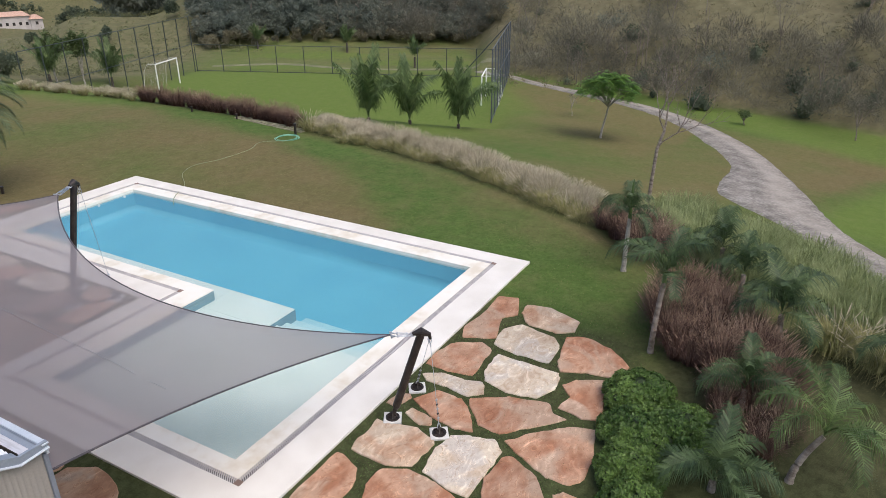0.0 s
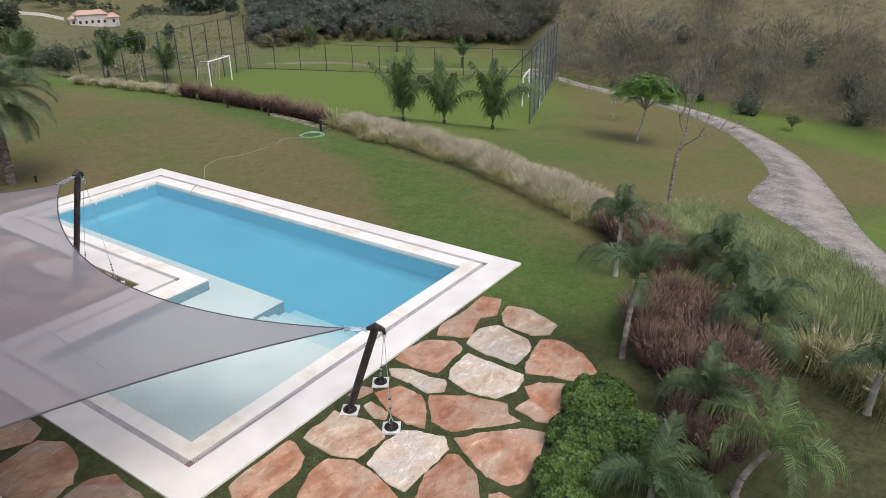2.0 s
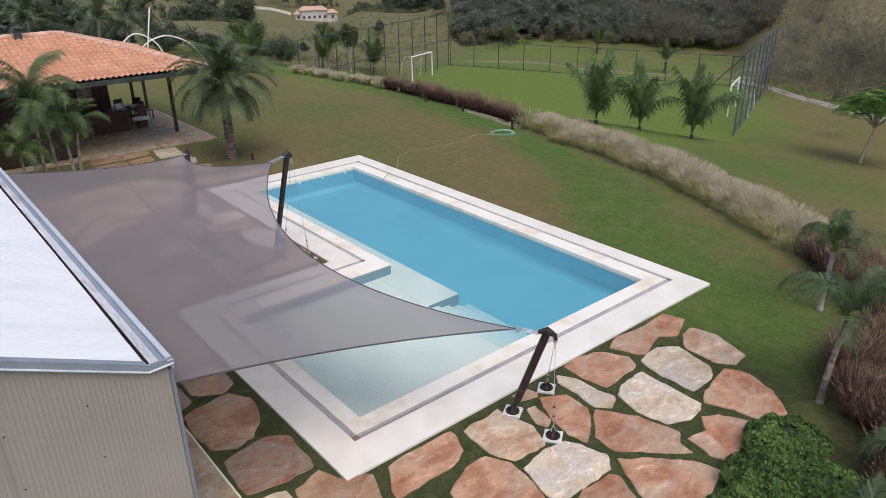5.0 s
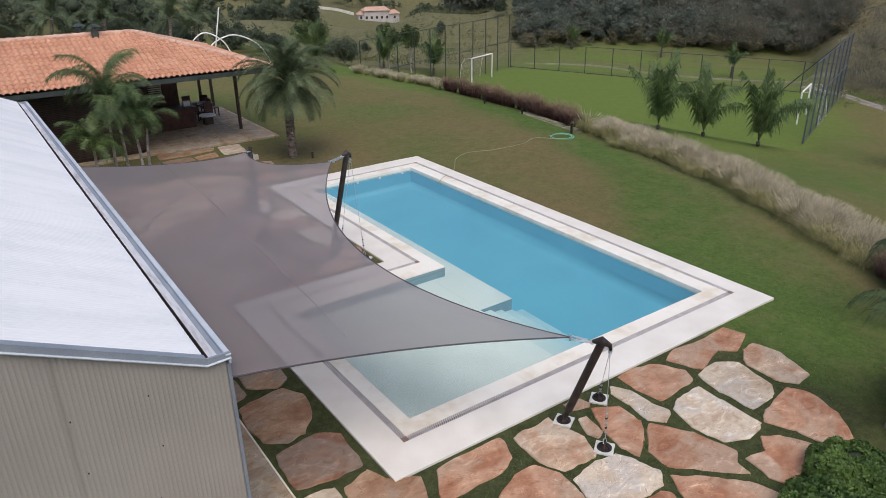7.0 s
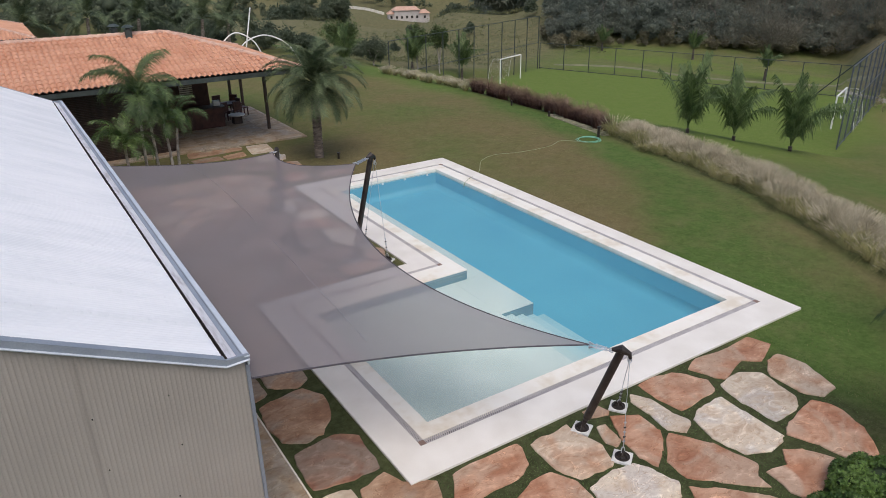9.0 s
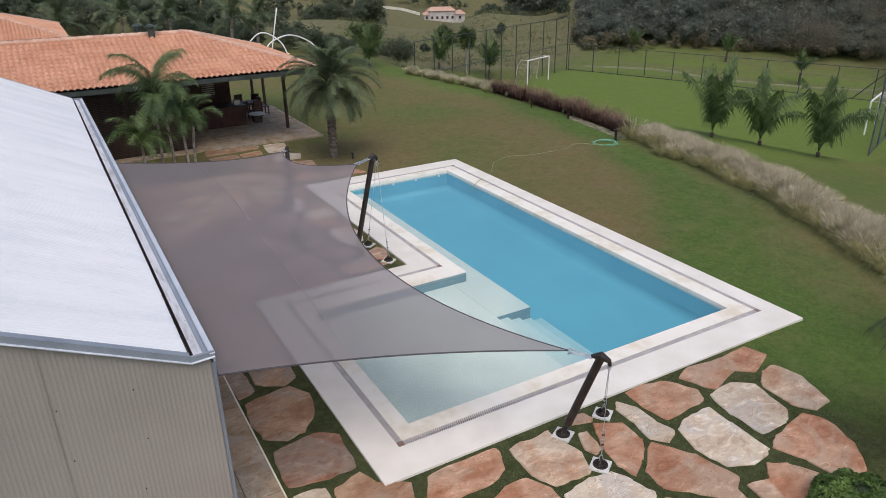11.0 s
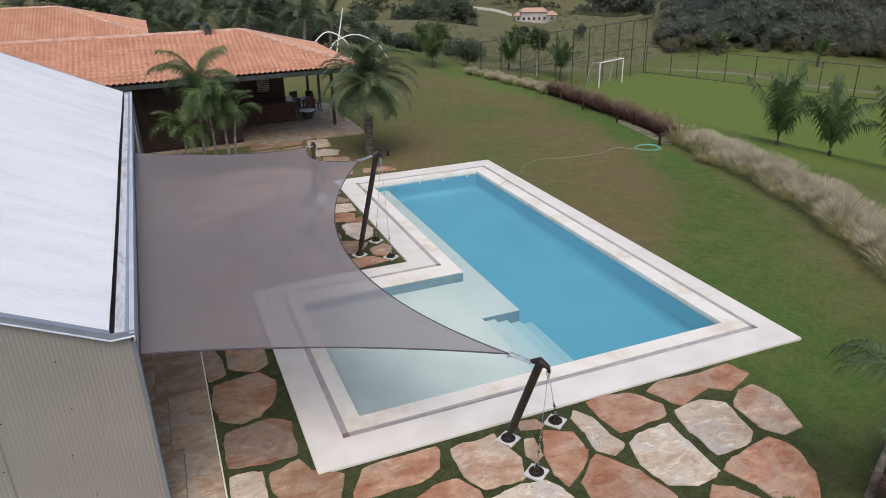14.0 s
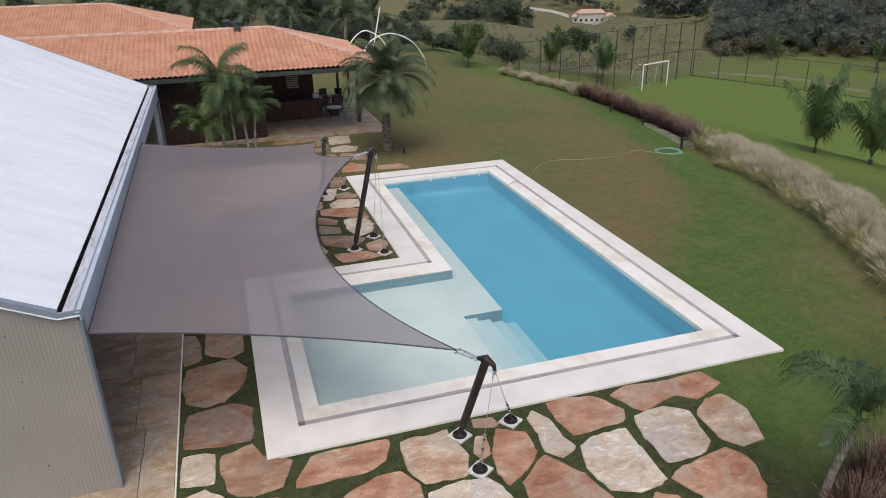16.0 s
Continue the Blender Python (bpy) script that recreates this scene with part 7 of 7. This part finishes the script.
def rough_outline(pts, seed):
    """The outline with its corners rounded and its edges gently wavering."""
    rg = np.random.default_rng(seed)
    p = [np.array(q, float) for q in zip(pts[0::2], pts[1::2])]
    for cut in (0.07, 0.25):
        n = len(p)
        p = [q for k in range(n) for q in (p[k] * (1 - cut) + p[(k + 1) % n] * cut, p[k] * cut + p[(k + 1) % n] * (1 - cut))]
    n = len(p)
    p = [q for k in range(n) for q in ((p[k], (p[k] + p[(k + 1) % n]) / 2) if np.linalg.norm(p[(k + 1) % n] - p[k]) > 0.25 else (p[k],))]
    c = sum(p) / len(p)
    p = [q + (q - c) / np.linalg.norm(q - c) * 0.010 for q in p]
    ph, n = rg.uniform(0, 6.28, 3), len(p)
    out = []
    for k, q in enumerate(p):
        w = 0.010 * math.sin(0.9 * k + ph[0]) + 0.008 * math.sin(2.1 * k + ph[1]) + rg.normal(0, 0.010)
        out.append(tuple(q + (q - c) / np.linalg.norm(q - c) * w))
    return out


def flagstone(kind, pts, seed, top=-0.026):
    bm = slab(bmesh.new(), [(x, y) for x, y in rough_outline(pts, seed)], -0.1, 0.1 + top + 0.006 * math.sin(seed * 1.7), 0.014)
    part("flagstone", bm, STONES[kind], flags)


taken = []


def flag(kind, *pts):
    """One stone laid by hand, by its corners."""
    flagstone(kind, pts, len(taken))
    taken.append((sum(pts[0::2]) / (len(pts) // 2), sum(pts[1::2]) / (len(pts) // 2)))


flag("r", 8.27, -0.85, 8.44, -1.34, 7.62, -1.70, 7.29, -1.39, 6.40, -1.70, 6.06, -0.97, 6.52, -0.80, 7.44, -0.92)
flag("p", 7.74, -1.73, 8.19, -1.67, 8.32, -2.29, 8.00, -3.11, 7.50, -3.17, 7.25, -2.75, 7.31, -2.10)
flag("w", 6.13, -1.73, 6.86, -1.65, 7.25, -1.96, 7.05, -2.85, 6.71, -3.10, 5.99, -3.11, 5.99, -2.42)
flag("r", 4.71, -0.81, 5.31, -0.77, 5.79, -0.97, 6.10, -1.49, 5.87, -1.83, 5.26, -1.85, 4.79, -1.91, 4.72, -1.37)
flag("w", 5.14, -2.02, 5.82, -2.01, 5.76, -2.55, 5.74, -3.48, 5.18, -3.58, 4.71, -3.38, 4.59, -2.72, 4.76, -2.22)
flag("r", 5.99, -3.31, 7.19, -3.07, 7.40, -3.42, 7.19, -4.16, 6.67, -4.68, 6.12, -4.54, 6.04, -3.98, 5.82, -3.44)
flag("w", 4.37, -0.93, 4.59, -1.29, 4.58, -1.80, 4.70, -2.18, 4.32, -2.38, 4.10, -2.13, 4.18, -1.59, 4.19, -1.15)
flag("r", 4.06, -2.16, 4.47, -2.84, 4.70, -3.65, 4.42, -3.80, 4.37, -4.15, 3.79, -3.62, 3.35, -3.17, 3.39, -2.77)
flag("r", 4.63, -3.83, 5.07, -3.94, 5.37, -3.67, 5.68, -3.85, 5.98, -4.46, 6.21, -4.72, 5.40, -4.50, 4.64, -4.74, 4.52, -4.35)
flag("r", 3.49, -1.23, 4.01, -1.54, 3.99, -2.05, 3.58, -2.49, 3.17, -2.73, 3.09, -2.37, 3.22, -1.81)
flag("r", 3.16, -0.82, 3.55, -0.89, 3.64, -1.11, 3.49, -1.19, 3.15, -1.09)
flag("p", 3.05, -1.33, 3.26, -1.37, 3.18, -1.84, 2.96, -1.97, 2.89, -1.75)
flag("p", 1.71, -1.01, 2.33, -1.01, 2.64, -0.98, 2.63, -1.32, 2.78, -1.76, 2.62, -2.23, 2.49, -2.29, 1.83, -2.22, 1.65, -1.85)
flag("w", 1.82, -2.45, 2.49, -2.37, 2.90, -2.43, 3.06, -2.78, 3.18, -3.17, 2.92, -3.44, 2.22, -3.42, 1.64, -3.43, 1.68, -2.99)
flag("r", 3.24, -3.35, 3.70, -3.74, 4.14, -4.20, 4.34, -4.71, 3.52, -4.91, 2.96, -4.94, 2.71, -4.76, 2.71, -4.38, 2.96, -3.83)
flag("r", 1.60, -3.65, 2.16, -3.47, 2.81, -3.51, 2.91, -3.66, 2.62, -4.23, 2.17, -4.59, 1.43, -4.64, 1.30, -4.18)
flag("r", 0.50, -2.06, 1.13, -1.79, 1.54, -1.79, 1.74, -2.23, 1.72, -2.75, 1.47, -3.45, 0.77, -3.56, 0.32, -2.95)
flag("r", 2.40, -4.62, 2.52, -4.73, 2.53, -4.98, 2.01, -5.08, 2.01, -4.81)
flag("b", -2.20, 4.43, -1.86, 4.31, -1.74, 3.17, -2.14, 3.02)
flag("b", -1.67, 4.45, -0.85, 4.23, -0.84, 3.23, -1.18, 3.04, -1.68, 3.34)
flag("b", -2.08, 2.77, -1.80, 2.90, -1.09, 2.98, -0.80, 2.54, -0.94, 1.81, -1.32, 1.38, -1.69, 1.26, -2.06, 1.54, -2.15, 2.08)
flag("d", -2.05, 1.11, -1.16, 1.25, -0.78, 0.99, -0.87, -0.06, -1.36, -0.06, -2.08, 0.03)
flag("w", -2.10, -0.16, -1.53, -0.22, -1.55, -1.06, -2.13, -0.97)
flag("b", -1.42, -0.36, -0.88, -0.18, -0.73, -0.59, -0.21, -0.90, -0.44, -1.51, -0.97, -1.59, -1.27, -1.43, -1.45, -0.88)
flag("w", -2.06, -1.30, -1.71, -1.15, -1.38, -1.50, -1.46, -2.02, -2.00, -1.89)
flag("b", -1.30, -1.62, -0.53, -1.75, 0.06, -2.06, -0.11, -2.66, -1.26, -2.21)
flag("r", -0.29, -1.63, 0.09, -0.88, 1.56, -0.86, 1.37, -1.44, 0.99, -1.61, 0.41, -1.63)
flag("r", 3.91, 17.03, 4.34, 17.62, 4.92, 17.23, 4.75, 16.26, 3.73, 16.43)
flag("r", 5.32, 16.86, 6.38, 16.81, 6.60, 16.11, 5.19, 16.29)
flag("b", 3.32, 15.84, 3.81, 15.65, 3.49, 14.47, 2.95, 14.55)
flag("w", 2.81, 14.36, 3.21, 14.33, 2.85, 13.06, 2.48, 13.09)
flag("b", 3.02, 13.68, 3.46, 13.75, 3.79, 13.27, 3.59, 12.93, 2.98, 13.23)
flag("w", 2.63, 12.59, 2.99, 13.07, 3.71, 12.84, 3.69, 12.08, 3.28, 12.03, 2.65, 12.27)
flag("r", 2.23, 12.11, 2.70, 12.18, 3.57, 11.81, 3.36, 11.08, 2.85, 11.17, 2.15, 11.63)
flag("b", 2.05, 11.38, 2.64, 10.86, 2.55, 10.52, 1.95, 10.71)
flag("w", 2.83, 10.88, 3.56, 10.80, 3.71, 10.17, 3.51, 9.53, 3.04, 9.19, 2.76, 9.98)
flag("b", 1.93, 10.57, 2.62, 10.22, 2.53, 9.72, 1.88, 9.82)
flag("b", 1.85, 9.63, 2.88, 9.33, 3.19, 9.04, 3.00, 8.70, 2.58, 8.38, 1.85, 8.89)
flag("r", 3.08, 8.51, 3.61, 8.77, 3.77, 8.41, 3.50, 7.80, 3.08, 7.96)
flag("r", 2.01, 8.05, 2.97, 8.00, 3.42, 7.46, 2.16, 7.34)
flag("w", 4.18, 22.65, 5.19, 22.57, 5.05, 21.11, 4.02, 21.08)
flag("w", 3.96, 20.45, 4.67, 20.74, 5.20, 20.23, 4.96, 19.51, 3.88, 19.70)
flag("b", 4.25, 19.35, 5.28, 18.93, 5.15, 17.93, 4.00, 18.45)
flag("b", 1.58, 22.92, 4.01, 22.72, 3.92, 22.12, 1.49, 21.96)
flag("b", 1.47, 21.67, 2.69, 21.70, 2.74, 21.01, 1.50, 21.15)
flag("b", 2.81, 21.57, 3.81, 21.77, 3.75, 21.04, 2.86, 20.96)
flag("b", 3.13, 20.71, 3.85, 20.56, 3.64, 19.80, 3.04, 20.11)
flag("b", 2.72, 19.89, 3.21, 19.76, 3.02, 19.00, 2.66, 19.15)
flag("b", 3.19, 19.20, 4.00, 19.38, 3.92, 18.48, 3.13, 18.64)
# the paving that goes on beneath the sail and behind the building's corner
rg = np.random.default_rng(77)
sites = []
for j in range(18):
    for i in range(8):
        x, y = -1.72 + 1.16 * i + 0.58 * (j % 2) + rg.uniform(-0.36, 0.36), 4.95 + 0.76 * j + rg.uniform(-0.24, 0.24)
        if x < 3.4 and not (x > -1.0 and y < 7.35) and all(math.hypot(x - a, y - b) > 0.82 for a, b in taken):
            sites.append((x, y))


def clip(poly, px, py, nx_, ny_):
    """The part of a polygon behind the line through (px, py) with that normal."""
    out = []
    for (ax, ay), (bx, by) in zip(poly, poly[1:] + poly[:1]):
        da, db = (ax - px) * nx_ + (ay - py) * ny_, (bx - px) * nx_ + (by - py) * ny_
        if da <= 0:
            out.append((ax, ay))
        if (da < 0 < db) or (db < 0 < da):
            f = da / (da - db)
            out.append((ax + (bx - ax) * f, ay + (by - ay) * f))
    return out


for k, (x, y) in enumerate(sites):
    top_x = -0.72 if y < 7.2 else 3.68
    poly = [(max(-2.12, x - 1.2), max(4.55, y - 1.0)), (min(top_x, x + 1.2), max(4.55, y - 1.0)), (min(top_x, x + 1.2), y + 1.0), (max(-2.12, x - 1.2), y + 1.0)]
    if y >= 7.2:
        poly = clip(poly, x, 7.13, 0, -1) if x > -0.8 else poly
    for laid, others in ((False, sites), (True, taken)):
        for a, b in others:
            d = math.hypot(a - x, b - y)
            if 0 < d < 2.4 and poly:
                cut = max(0.2, d - 0.60) if laid and d < 1.2 else d / 2
                poly = clip(poly, x + (a - x) / d * (cut - 0.062), y + (b - y) / d * (cut - 0.062), (a - x) / d, (b - y) / d)
    if len(poly) > 3:
        area = abs(sum(p[0] * q[1] - q[0] * p[1] for p, q in zip(poly, poly[1:] + poly[:1]))) / 2
        if area > 0.12:
            flagstone("pbpbbp"[(k * 5 + k // 3) % 6], [c for p in poly for c in p], 500 + k)

# ---- turf tufts round the stones and along the coping ----
def tufts(name, label, places, seed, material):
    rg = np.random.default_rng(seed)
    n = len(places)
    base = np.array([(x, y, ground_z(x, y) - 0.005) for x, y in places])
    a = rg.uniform(0, 2 * math.pi, n)
    lean = np.stack([np.cos(a), np.sin(a), np.zeros(n)], 1)
    side = np.stack([-np.sin(a), np.cos(a), np.zeros(n)], 1) * rg.uniform(0.003, 0.007, (n, 1))
    tip = base + lean * rg.uniform(0.02, 0.07, (n, 1)) + np.array((0, 0, 1)) * rg.uniform(0.015, 0.04, (n, 1))
    V = np.stack([base - side, base + side, tip], 1).reshape(-1, 3)
    ob = from_arrays(name, V, np.arange(n * 3).reshape(n, 3), material)
    return tagged(ob, label, "grass", kind="stuff")


rg = np.random.default_rng(88)
spots, dry_spots, joint_spots = [], [], []


def strew(n, x0, x1, y0, y1):
    xs, ys = rg.uniform(x0, x1, n), rg.uniform(y0, y1, n)
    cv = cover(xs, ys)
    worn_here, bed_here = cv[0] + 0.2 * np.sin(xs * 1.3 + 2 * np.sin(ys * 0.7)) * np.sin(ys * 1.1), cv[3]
    pick = rg.random(n)
    for x, y, w, p, bd in zip(xs, ys, worn_here, pick, bed_here):
        wet = (PX0 - 0.03 < x < PX1 + 0.02 and PY0 - 0.03 < y < NY) or (NX - 0.02 < x < PX1 + 0.02 and PY0 < y < PY1 + 0.02)
        if not wet:
            if (bd > 0.4 and not (y > -4.7 and x < 8.0)) or x < -0.62:
                continue
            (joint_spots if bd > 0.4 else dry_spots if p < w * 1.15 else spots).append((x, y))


strew(86000, -2.15, 8.6, -6.0, 6.8)
strew(14000, -2.1, 3.75, 7.1, 17.5)
strew(70000, 8.0, 17.0, -9.0, 14.0)
strew(22000, 3.0, 19.0, 14.0, 24.0)
strew(12000, 2.0, 8.5, -10.0, -5.0)
tufts("turf_tufts", "short green turf growing between flagstones and over the lawn", spots, 89, TURF_BLADE)
tufts("turf_tufts", "dark mossy turf in the joints of the flagstones", joint_spots, 91, JOINT_BLADE)
tufts("turf_tufts", "short dry turf blades among the lawn", dry_spots, 90, STRAW_BLADE)
